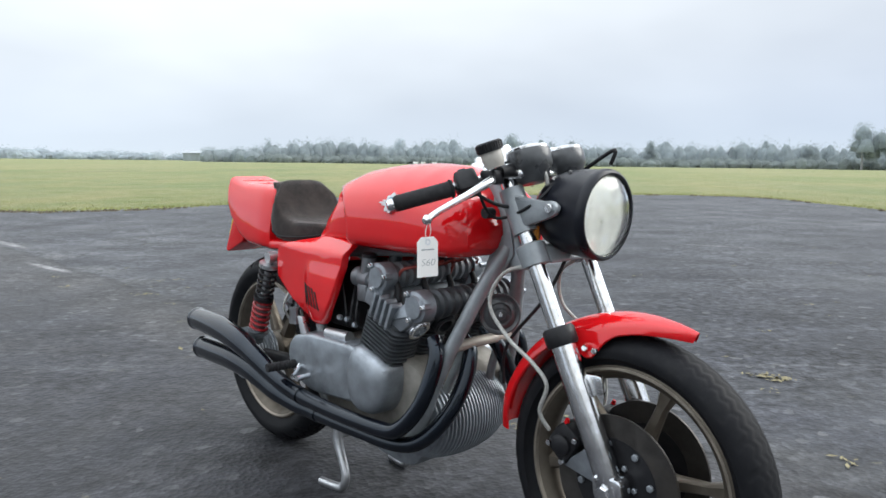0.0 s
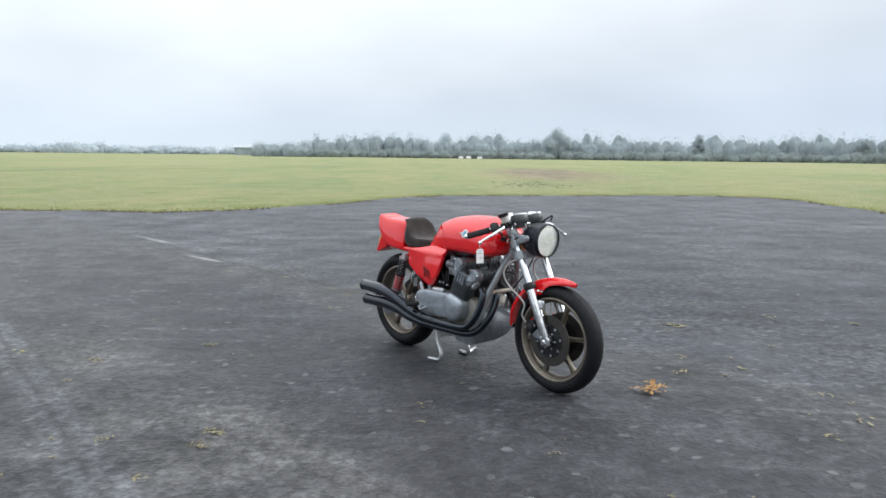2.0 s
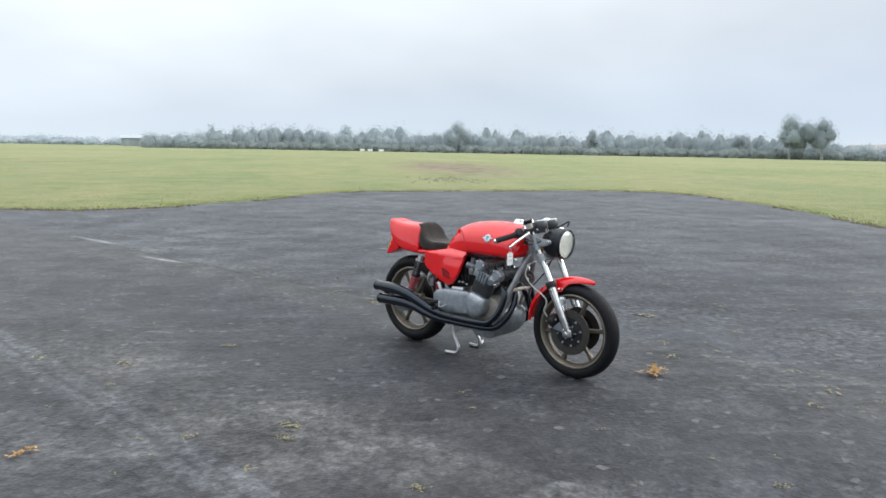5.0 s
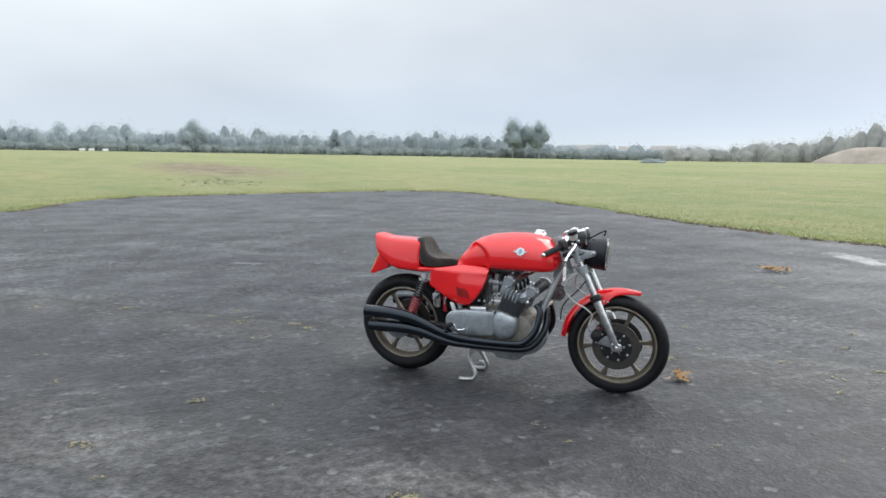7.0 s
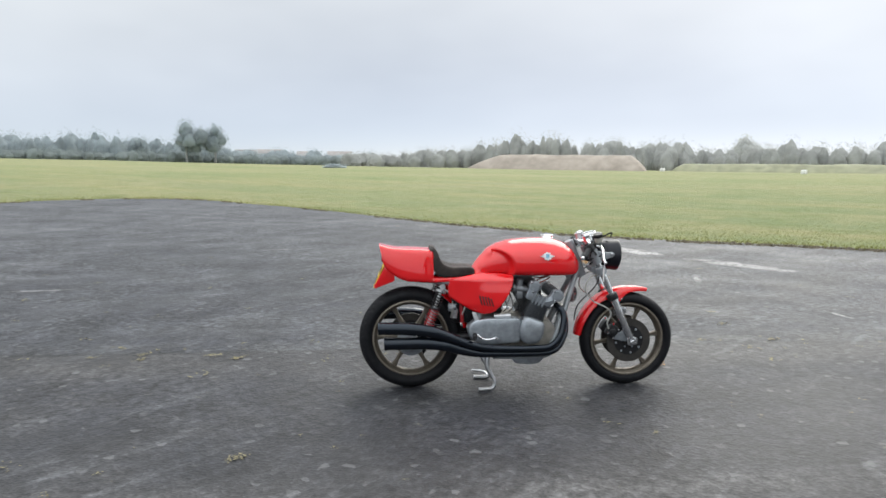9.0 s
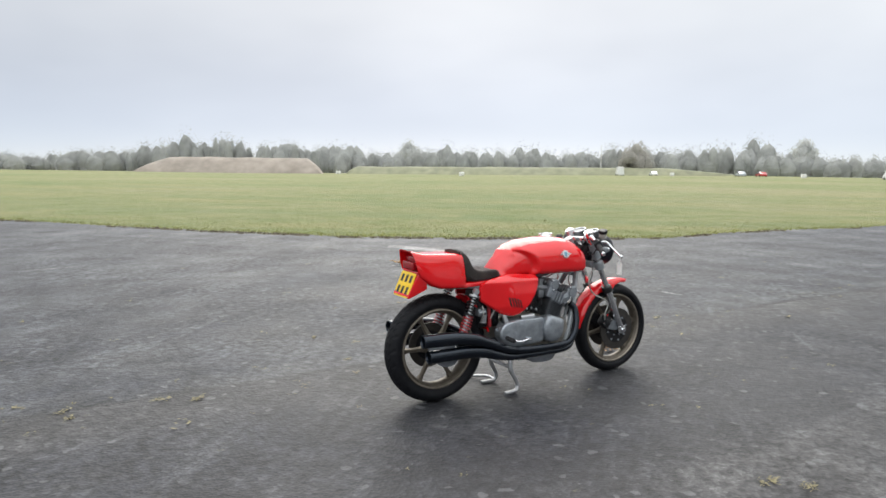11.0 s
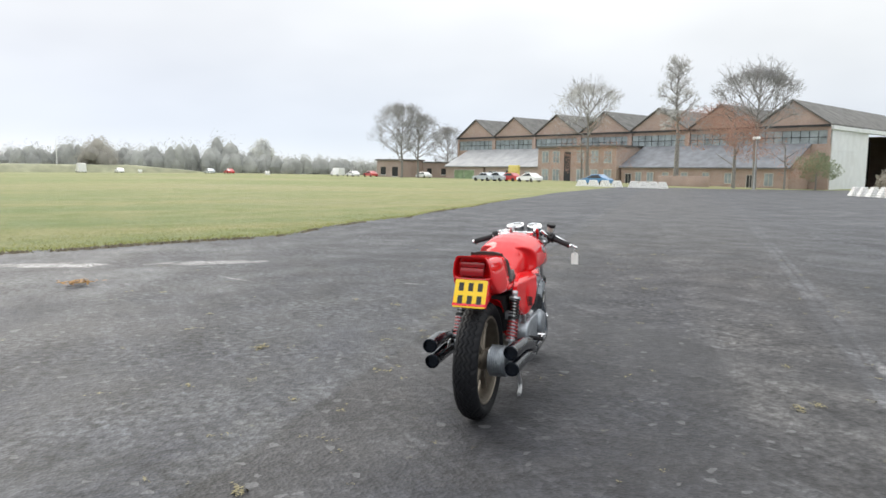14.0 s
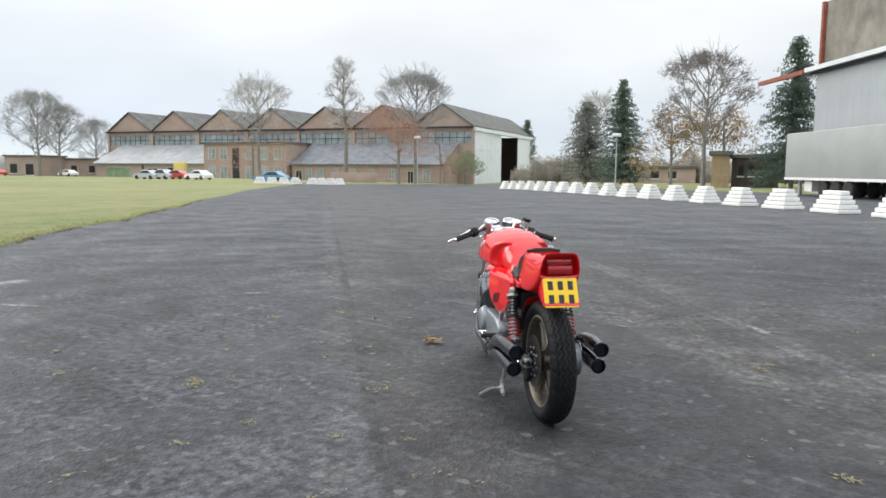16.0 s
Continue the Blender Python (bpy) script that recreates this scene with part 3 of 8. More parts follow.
def clump(b, c, size, rng, n=5):
    """A loose spray of small leaf faces."""
    for _ in range(n):
        o = Vector((rng.gauss(0, 1), rng.gauss(0, 1), rng.gauss(0, 1))) * size * 0.45 + c
        u = Vector((rng.gauss(0, 1), rng.gauss(0, 1), rng.gauss(0, 1))).normalized()
        w = u.orthogonal().normalized()
        s = size * rng.uniform(0.25, 0.5)
        b.add([o - u * s, o + w * s * 0.6, o + u * s, o - w * s * 0.6], [(0, 1, 2, 3)])


def crown_of(b, rng, base, h, w, n, size, skirt=0.12):
    """Leaf clumps through an uneven domed crown that stands on the ground."""
    lobes = [(Vector((rng.uniform(-0.5, 0.5) * w, rng.uniform(-0.5, 0.5) * w, h * rng.uniform(0.35, 0.78))), rng.uniform(0.22, 0.42)) for _ in range(6)]
    for i in range(n):
        lo, k = lobes[i % len(lobes)]
        d = Vector((rng.gauss(0, 1), rng.gauss(0, 1), rng.gauss(0, 1))).normalized() * rng.uniform(0.55, 1.0)
        p = lo + Vector((d.x * w * k, d.y * w * k, d.z * h * k * 0.75))
        p.z = min(max(p.z, h * skirt * rng.random()), h * 1.02)
        clump(b, base + p, size, rng, 4)


def mass(b, rng, base, h, w):
    """The closed inner body of a crown, domed and lumpy."""
    o = Vector((rng.uniform(0, 50), rng.uniform(0, 50), rng.uniform(0, 50)))
    rings = []
    for i in range(9):
        f = math.sin(math.pi / 2 * i / 8)
        r = 0.5 * w * (1 - f ** 2.6) ** 0.5 * (0.86 + 0.14 * math.sin(math.pi * f))
        ring = []
        for j in range(14):
            a = 2 * math.pi * j / 14
            d = Vector((math.cos(a), math.sin(a), f * 1.6))
            k = 0.95 + 0.22 * noise.noise(d * 1.3 + o) + 0.12 * noise.noise(d * 3.2 + o)
            top = 0.95 + 0.14 * noise.noise(Vector((d.x, d.y, 0)) * 1.1 + o)
            ring.append(base + Vector((d.x * r * k, d.y * r * k, h * f * (top if f < 0.99 else 0.95))))
        rings.append(ring)
    b.skin(rings)


def wood(name, label, table, dist, material, seed, step, width, n, size, px=1259.0, tall=0.16):
    """A belt of trees and hedge: height by bearing, one mesh."""
    rng = random.Random(seed)
    b = Bag()
    az, end = table[0][0], table[-1][0]
    while az < end:
        h = float(np.interp(az, [t[0] for t in table], [t[1] for t in table])) * dist / px
        big = rng.random() < tall
        h *= rng.uniform(1.12, 1.45) if big else rng.uniform(0.82, 1.08)
        d = dist * (rng.uniform(1.02, 1.08) if big else rng.uniform(0.97, 1.02))
        w = width * (rng.uniform(1.1, 1.5) if big else rng.uniform(0.75, 1.2))
        base = spot(az, d)
        lobes = [(base + Vector((rng.uniform(-0.3, 0.3) * w, rng.uniform(-0.3, 0.3) * w, 0)), h * rng.uniform(0.72, 1.0), w * rng.uniform(0.55, 0.85)) for _ in range(3)]
        for q, hh, ww in lobes:
            mass(b, rng, q, hh * 0.8, ww * 0.8)
        for i in range(n):
            q, hh, ww = lobes[i % 3]
            u, v = rng.uniform(0, 2 * math.pi), rng.uniform(0.02, 0.98)
            c = (1 - v ** 2.6) ** 0.5
            k = rng.uniform(0.72, 1.04)
            clump(b, q + Vector((math.cos(u) * c * ww * 0.5 * k, math.sin(u) * c * ww * 0.5 * k, hh * v * k)), size, rng, 4)
        az += step * rng.uniform(0.7, 1.3)
    return thing(name, label, "trees", kind="stuff", bag=b, material=material, smooth=False)


wood("distant_wood", "distant faint blue-grey belt of trees with haze in its colour", [(-60, 15), (-40, 17), (-30, 18), (-24, 17), (-14, 15)], 600, HEDGE_FAR, 1, 0.7, 20, 150, 0.9)
wood("hedgerow", "grey-green belt of trees and hedge with thin haze in its colour", [(-17.5, 26), (-15, 30), (-11.5, 48), (-9.5, 53), (-6, 46), (-4, 42), (2, 42), (8, 44), (16, 43), (22, 43), (27, 46), (33, 42), (34.5, 26), (45, 25), (46, 32)], 300, HEDGE, 2, 0.55, 10, 300, 0.48)
wood("hedge_front", "darker clipped hedge before the haze-coloured trees", [(-13, 18), (0, 19), (12, 20), (24, 21), (34, 21), (45, 20), (52, 20)], 285, HEDGE_NEAR, 6, 0.5, 8.5, 160, 0.42, 1259.0, 0.0)
wood("mixed_hedge", "haze-coloured belt of bare and evergreen trees behind the field", [(44, 30), (50, 40), (53, 42), (55, 56), (58, 68), (60.5, 75), (63, 65), (66, 57), (70, 49), (76, 47), (79, 57), (81, 45), (83.4, 61), (86, 49), (89, 53), (91, 59), (93, 49), (96, 55), (98.5, 57), (101, 59), (103, 51), (108, 36), (113, 32)], 262, HEDGE_WARM, 3, 0.6, 9.5, 340, 0.46, 1259.0, 0.1)
wood("back_wood", "pale haze-coloured trees behind the hangars", [(113, 34), (120, 30), (126, 20)], 300, HEDGE_WARM, 4, 0.8, 10.0, 200, 0.5)


def fork_limbs(b, tips, rng, p, d, length, r, level, spread, gravity=0.0):
    """Limbs that fork and taper."""
    q = p + d * length
    mid = p + d * length * 0.5 + Vector((rng.gauss(0, 1), rng.gauss(0, 1), rng.gauss(0, 0.5))) * length * 0.06
    b.tube([p, mid, q], [r, r * 0.8, r * 0.62], 5 if level > 1 else 4, 0, False)
    if level == 0:
        tips.append((q, d))
        return
    for k in range(rng.choice((2, 3, 3))):
        n = (d + Vector((rng.gauss(0, spread), rng.gauss(0, spread), rng.gauss(0, spread * 0.7) + 0.12 - gravity))).normalized()
        fork_limbs(b, tips, rng, q if k else mid.lerp(q, 0.7), n, length * rng.uniform(0.66, 0.86), r * 0.6, level - 1, spread, gravity)


def bare_tree(az, d, height, label, leaf=TWIGS, seed=1, spread=0.42, levels=5, sprays=4, trunk=0.28, spray=0.55, squeeze=1.0, eye=(-3.3, 4.7)):
    """A leafless tree: a leader with limbs all the way up, filling a dome, that end in sprays of twigs."""
    rng = random.Random(seed)
    base = spot(az, d, eye)
    tree = thing("tree", label, "tree", Matrix.Translation(base))
    b, tips = Bag(), []
    r = height * 0.019
    lean = [Vector((rng.gauss(0, 0.012) * height * f, rng.gauss(0, 0.012) * height * f, height * f * 0.9)) for f in (0.0, 0.25, 0.5, 0.75, 1.0)]
    b.tube([(0, 0, -0.3)] + lean, [r * 1.5, r * 1.15, r * 0.85, r * 0.6, r * 0.35, r * 0.1], 8, 3)
    n = 20
    for k in range(n):
        f = (k + rng.random()) / n
        z = trunk + (0.88 - trunk) * f
        i = min(3, int(z / 0.9 * 4))
        p = lean[i].lerp(lean[i + 1], z / 0.9 * 4 - i)
        a = k * 2.4 + rng.uniform(-0.4, 0.4)
        reach = height * 0.42 * squeeze * math.sqrt(max(0.08, 1 - ((f - 0.3) / 0.8) ** 2)) * rng.uniform(0.8, 1.1)
        up = 0.25 + 1.1 * f + spread * 0.3
        dd = Vector((math.cos(a), math.sin(a), up)).normalized()
        fork_limbs(b, tips, rng, p, dd, reach * 0.42, r * 0.45 * (1 - 0.6 * f), 3, 0.42)
    part("trunk", b, BARK, tree)
    c = Bag()
    mid, rx, rz = Vector((lean[2].x, lean[2].y, height * 0.6)), height * 0.47 * max(squeeze, 0.36), height * 0.41
    for q, dd in tips:
        e = q - mid
        k = math.sqrt((e.x * e.x + e.y * e.y) / rx ** 2 + (e.z / rz) ** 2)
        if k > 0.97:
            q = mid + e * (0.97 / k) * rng.uniform(0.88, 1.0)
        for _ in range(sprays):
            o = q + Vector((rng.gauss(0, 1), rng.gauss(0, 1), rng.gauss(0, 0.8))) * spray * 0.6
            for _ in range(4):
                u = (dd * 0.8 + Vector((rng.gauss(0, 0.8), rng.gauss(0, 0.8), rng.gauss(0, 0.8)))).normalized()
                w = u.orthogonal().normalized() * 0.02
                s = spray * rng.uniform(0.6, 1.5)
                c.add([o - w, o + w, o + u * s], [(0, 1, 2)])
    part("crown", c, leaf, tree, smooth=False)
    return tree


def leafy_tree(az, d, height, width, label, leaf, seed, n=420, size=0.5, eye=(-3.3, 4.7)):
    rng = random.Random(seed)
    base = spot(az, d, eye)
    tree = thing("tree", label, "tree", Matrix.Translation(base))
    b = Bag()
    b.tube([(0, 0, -0.3), (0, 0, height * 0.4), (0.2, 0.1, height * 0.8)], [height * 0.022, height * 0.016, height * 0.005], 7, 2)
    for k in range(7):
        a, z = k * 2.4, height * (0.25 + 0.07 * k)
        b.tube([(0, 0, z), (math.cos(a) * width * 0.3, math.sin(a) * width * 0.3, z + height * 0.14)], [height * 0.008, height * 0.003], 4)
    # trunks beyond 200 m take the haze-paled colour instead of bark
    part("trunk", b, BARK if d < 200 else TWIGS_PALE, tree)
    c = Bag()
    if d > 200:
        lobes = [(Vector((rng.uniform(-0.27, 0.27) * width, rng.uniform(-0.27, 0.27) * width, height * rng.uniform(0.3, 0.62))), width * rng.uniform(0.2, 0.29)) for _ in range(8)]
        lobes.append((Vector((0, 0, height * 0.74)), width * 0.24))
        for o, r in lobes:
            mass(c, rng, o - Vector((0, 0, r * 0.7)), r * 1.4, r * 1.5)
        for i in range(n * 3):
            o, r = lobes[i % len(lobes)]
            e = Vector((rng.gauss(0, 1), rng.gauss(0, 1), rng.gauss(0, 1))).normalized() * r * rng.uniform(0.7, 1.08)
            clump(c, o + e, size * 0.6, rng, 4)
    else:
        crown_of(c, rng, Vector((0, 0, 0)), height, width, int(n * 1.25), size, 0.3)
    part("crown", c, leaf, tree, smooth=False)
    return tree


def conifer(az, d, height, width, label, leaf, seed, shape=0.75, eye=E2):
    rng = random.Random(seed)
    base = spot(az, d, eye)
    tree = thing("conifer", label, "tree", Matrix.Translation(base))
    b = Bag()
    b.tube([(0, 0, -0.3), (0, 0, height * 0.5), (0, 0, height * 0.97)], [height * 0.016, height * 0.01, 0.02], 7)
    part("trunk", b, BARK, tree)
    c = Bag()
    z = height * 0.07
    while z < height * 0.985:
        f = z / height
        for k in range(rng.choice((9, 10, 12))):
            a = rng.uniform(0, 6.283)
            lump = 1 + 0.35 * noise.noise(Vector((math.cos(a) * 1.5, math.sin(a) * 1.5, z * 0.35 + seed)))
            reach = width * 0.5 * (1 - f) ** shape * rng.uniform(0.72, 1.12) * lump + 0.2
            droop = rng.uniform(0.05, 0.3)
            for s in range(max(3, int(reach / 0.16))):
                q = (s + rng.random()) * 0.16 / reach
                o = Vector((math.cos(a) * reach * q, math.sin(a) * reach * q, z + reach * q * (0.18 - droop * 1.6 * q)))
                clump(c, o, 0.24 + 0.10 * (1 - q), rng, 4)
        z += rng.uniform(0.28, 0.5)
    part("crown", c, leaf, tree, smooth=False)
    return tree


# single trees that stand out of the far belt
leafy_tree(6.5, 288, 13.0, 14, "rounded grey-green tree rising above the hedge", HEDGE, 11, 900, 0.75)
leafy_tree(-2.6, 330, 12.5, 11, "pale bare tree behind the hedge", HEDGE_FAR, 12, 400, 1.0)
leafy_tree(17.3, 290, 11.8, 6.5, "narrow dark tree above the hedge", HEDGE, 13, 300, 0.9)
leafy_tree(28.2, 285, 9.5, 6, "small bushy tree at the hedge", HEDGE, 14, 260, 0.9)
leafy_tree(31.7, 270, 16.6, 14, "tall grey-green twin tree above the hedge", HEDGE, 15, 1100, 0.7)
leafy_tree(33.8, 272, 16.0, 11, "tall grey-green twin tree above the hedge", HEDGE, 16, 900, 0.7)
leafy_tree(74.6, 300, 15, 13, "pale leafless tree with haze in its colour", HEDGE_PALE, 17, 420, 1.0)
leafy_tree(104.2, 290, 15, 11, "pale leafless tree with haze in its colour", HEDGE_PALE, 18, 420, 1.0)
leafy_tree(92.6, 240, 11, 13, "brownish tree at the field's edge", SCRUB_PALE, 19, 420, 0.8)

# the big bare trees by the hangars
bare_tree(115.1, 166, 16.2, "big bare spreading tree beside the hangar", TWIGS, 21, 0.55, 6, 5, 0.22, 0.9)
bare_tree(116.4, 168, 14.2, "bare spreading tree beside the hangar", TWIGS, 22, 0.5, 6, 4, 0.25, 0.9)
bare_tree(118.7, 185, 12.5, "smaller bare tree at the end of the hangar", TWIGS, 23, 0.5, 6, 4, 0.25, 0.8)
bare_tree(129.9, 118, 15.4, "tall thin bare tree before the hangar", TWIGS_PALE, 24, 0.6, 6, 3, 0.45, 0.7)
bare_tree(136.5, 116, 20.2, "tall narrow bare tree before the hangar", TWIGS_PALE, 25, 0.4, 6, 3, 0.42, 0.6, 0.33)
bare_tree(142.0, 112, 16.6, "broad bare tree before the hangar", TWIGS, 26, 0.6, 6, 5, 0.4, 0.7)
leafy_tree(140.6, 108, 12.6, 11.0, "copper-leaved tree before the hangar", TWIGS_BROWN, 27, 3400, 0.17)
leafy_tree(129.4, 120, 9.0, 9.5, "thin russet tree before the brick block", TWIGS_BROWN, 28, 1100, 0.14)
leafy_tree(146.0, 122, 6.5, 5.5, "ivy-green shrub at the corner of the hangar", IVY, 29, 900, 0.25)
leafy_tree(144.0, 116, 8.5, 6.0, "thin brown tree beside the hangar doors", TWIGS_BROWN, 30, 800, 0.14)
conifer(156.2, 108, 12.3, 8.5, "grey-green cypress behind the barrier row", NEEDLES_GREY, 31, 0.45)
conifer(158.9, 100, 14.0, 8.5, "dark green conifer behind the barrier row", NEEDLES, 32, 0.6)
conifer(170.9, 74, 14.0, 8.4, "tall dark conifer beside the pale shed", NEEDLES, 33, 0.65)
conifer(151.6, 172, 14.5, 6.5, "dark evergreen beside the hangar", NEEDLES, 34, 0.5)
bare_tree(164.9, 86, 14.6, "broad bare tree behind the barrier row", TWIGS_DARK, 35, 0.6, 6, 5, 0.3, 0.55, 1.0, E2)
leafy_tree(162.6, 92, 9.5, 7.5, "ochre-leaved tree behind the barrier row", TWIGS_OCHRE, 36, 1100, 0.26, E2)
leafy_tree(166.3, 90, 10.5, 5.0, "ochre-leaved tree behind the barrier row", TWIGS_OCHRE, 37, 900, 0.26, E2)
bare_tree(156.9, 125, 14.5, "pale bare tree behind the conifers", TWIGS_PALE, 38, 0.5, 6, 3, 0.3, 0.6, 1.0, E2)
wood("garden_hedge", "grey-brown hedge and scrub behind the barrier row", [(150.5, 40), (153, 56), (156, 50), (161, 52), (167, 52), (173, 56), (182, 56)], 128, SCRUB, 39, 0.8, 5.5, 600, 0.26)

# ---------------------------------------------------------------- earth bank
b = Bag()
q0, q1 = spot(52.8, 232, (-3.7, -0.5)), spot(66.6, 218, (-3.7, -0.5))
dirv = (q1 - q0)
length = dirv.length
dirv.normalize()
back = Vector((dirv.y, -dirv.x, 0)) * (1 if Vector((dirv.y, -dirv.x)).dot(Vector((q0.x, q0.y))) > 0 else -1)
rings = []
for i in range(41):
    f = i / 40
    hh = 4.6 * min(1.0, f / 0.16, (1 - f) / 0.1) ** 0.8 * (1 + 0.06 * noise.noise(Vector((f * 9, 0, 0)))) + 0.05
    c = q0 + dirv * length * f
    rings.append([c + back * (-0.0) + Vector((0, 0, -0.5)), c + back * hh * 0.9 + Vector((0, 0, hh * 0.72)), c + back * hh * 1.5 + Vector((0, 0, hh)), c + back * (hh * 1.5 + 5) + Vector((0, 0, hh)), c + back * (hh * 3 + 6) + Vector((0, 0, -0.5))])
b.skin(rings, False, False)
thing("earth_bank", "long bare brown earth bank with a flat top", "earth bank", kind="structure", bag=b, material=EARTH)

b = Bag()
q0, q1 = spot(68.5, 226, (-3.7, -0.5)), spot(99.0, 236, (-3.7, -0.5))
rings = []
for i in range(61):
    f = i / 60
    hh = 2.3 * min(1.0, f / 0.03, (1 - f) / 0.2) ** 0.8 * (1 + 0.1 * noise.noise(Vector((f * 14, 4, 0)))) + 0.05
    c = q0.lerp(q1, f)
    out_ = Vector((c.x, c.y, 0)).normalized()
    rings.append([c + Vector((0, 0, -0.5)), c + out_ * hh * 1.6 + Vector((0, 0, hh * 0.7)), c + out_ * hh * 2.4 + Vector((0, 0, hh)), c + out_ * (hh * 2.4 + 3) + Vector((0, 0, hh)), c + out_ * (hh * 5 + 4) + Vector((0, 0, -0.5))])
b.skin(rings, False, False)
thing("grass_bank", "long low grassed bank along the far side of the field", "grass bank", kind="structure", bag=b, material=BANK_GRASS)
rng = random.Random(71)
b = Bag()
for k in range(5):
    base = Vector((rng.uniform(-3.2, 3.2), rng.uniform(-1, 1), 0))
    mass(b, rng, base, rng.uniform(0.5, 0.95), 3.4)
    for _ in range(60):
        clump(b, base + Vector((rng.gauss(0, 0.9), rng.gauss(0, 0.7), rng.uniform(0.1, 0.9))), 0.3, rng, 4)
thing("bramble_bush", "low dark bramble bush out on the grass", "bush", Matrix.Translation(spot(43.6, 165)), bag=b, material=HEDGE, smooth=False)
t = thing("far_shed", "long low far shed with haze in its pale colour", "shed", Matrix.Translation(spot(-17.6, 440)) @ Matrix.Rotation(radians(17), 4, "Z"))
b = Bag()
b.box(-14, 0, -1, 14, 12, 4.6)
# wall shares the haze tint of the distant trees
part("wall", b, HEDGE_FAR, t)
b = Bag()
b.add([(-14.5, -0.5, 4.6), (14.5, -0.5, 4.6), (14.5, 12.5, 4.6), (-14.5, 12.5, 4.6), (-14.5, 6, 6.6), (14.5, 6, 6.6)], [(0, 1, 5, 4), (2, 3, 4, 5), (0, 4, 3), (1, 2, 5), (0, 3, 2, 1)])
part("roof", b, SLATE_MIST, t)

# ---------------------------------------------------------------- big hangar
HA = spot(146.75, 131)
HE, HN = Vector((0.9703, 0.2419, 0)), Vector((0.2419, -0.9703, 0))
H_M = Matrix(((-HE.x, HN.x, 0, HA.x), (-HE.y, HN.y, 0, HA.y), (0, 0, 1, HA.z), (0, 0, 0, 1)))
# local frame: x runs from the far end (-87) to the door corner (0), y into the building, z up
hangar = thing("hangar", "long red brick airfield hangar with seven gables and white sliding doors", "hangar", H_M)
LEN, SPAN, EAVE, PEAK, BAYS = 86.8, 46.0, 10.4, 14.5, 7
W = LEN / BAYS
b = Bag()
b.box(-LEN, 0, -1.5, -0.02, 0.4, 7.4)
b.box(-LEN, 0.0, 9.6, -0.02, 0.4, EAVE)
b.box(-LEN, 0.4, -1.5, -LEN + 0.4, SPAN, EAVE)
b.box(-LEN, SPAN - 0.4, -1.5, 0, SPAN, EAVE)
for k in range(BAYS + 1):
    x = -LEN + k * W
    b.box(max(-LEN, x - 0.45), -0.25, -1.5, min(0.0, x + 0.45), 0.0, EAVE)
part("wall", b, BRICK, hangar, "red brick wall with piers")
for k in range(BAYS):
    x0, x1 = -LEN + k * W, -LEN + (k + 1) * W
    xm = (x0 + x1) / 2
    b = Bag()
    b.add([(x0, 0, EAVE), (x1, 0, EAVE), (xm, 0, PEAK), (x0, 0.4, EAVE), (x1, 0.4, EAVE), (xm, 0.4, PEAK)], [(0, 1, 2), (5, 4, 3), (0, 2, 5, 3), (1, 4, 5, 2), (0, 3, 4, 1)])
    part("gable", b, BRICK, hangar, "red brick gable")
    b = Bag()
    for s, xa in ((-1, x0), (1, x1)):
        p = [(xa, -0.35, EAVE + 0.05), (xm, -0.35, PEAK + 0.1), (xm, SPAN, PEAK + 0.1), (xa, SPAN, EAVE + 0.05)]
        q = [(x, y, z + 0.22) for x, y, z in p]
        b.add(p + q, [(0, 3, 2, 1), (4, 5, 6, 7), (0, 1, 5, 4), (1, 2, 6, 5), (2, 3, 7, 6), (3, 0, 4, 7)])
    part("roof", b, SLATE, hangar, "dark slate roof")
    b = Bag()
    b.box(x0 + 0.5, 0.1, 7.4, x1 - 0.5, 0.25, 9.6)
    win = part("window", b, GLAZING, hangar, "dusty strip of clerestory glazing")
    b = Bag()
    for j in range(9):
        xx = x0 + 0.5 + (W - 1.0) * j / 8
        b.box(xx - 0.03, 0.02, 7.4, xx + 0.03, 0.09, 9.6)
    b.box(x0 + 0.5, 0.03, 8.45, x1 - 0.5, 0.08, 8.55)
    part("frame", b, DARK, win)
b = Bag()
b.box(-LEN - 0.2, -0.5, EAVE - 0.25, 0.0, -0.26, EAVE + 0.1)
part("gutter", b, DARK, hangar, "dark gutter under the gables")
# sliding doors in the end wall
for k, (y0, y1, off) in enumerate(((0.4, 9.2, 0.0), (9.2, 18.0, 0.18), (30.3, 45.4, 0.0))):
    b = Bag()
    b.box(-0.1 - off, y0 + 0.03, -1.0, 0.05 - off, y1 - 0.03, 9.7)
    d = part("door", b, DOOR_WHITE, hangar, "tall white steel sliding door leaf")
    b = Bag()
    for z in (0.8, 3.6, 6.4, 9.2):
        b.box(0.05 - off, y0 + 0.05, z - 0.08, 0.09 - off, y1 - 0.05, z + 0.08)
    part("rail", b, DOOR_WHITE, d)
b = Bag()
b.box(-0.5, 0, 9.7, 0.35, SPAN, 10.35)
part("fascia", b, DOOR_WHITE, hangar, "pale fascia above the doors")
# near-black sheet added behind the opening as the shade inside
b = Bag()
b.box(-8, 2, -1.2, -7.8, SPAN - 2, 9.6)
part("interior", b, DARK, hangar, "near-black sheet standing in for the shaded inside")


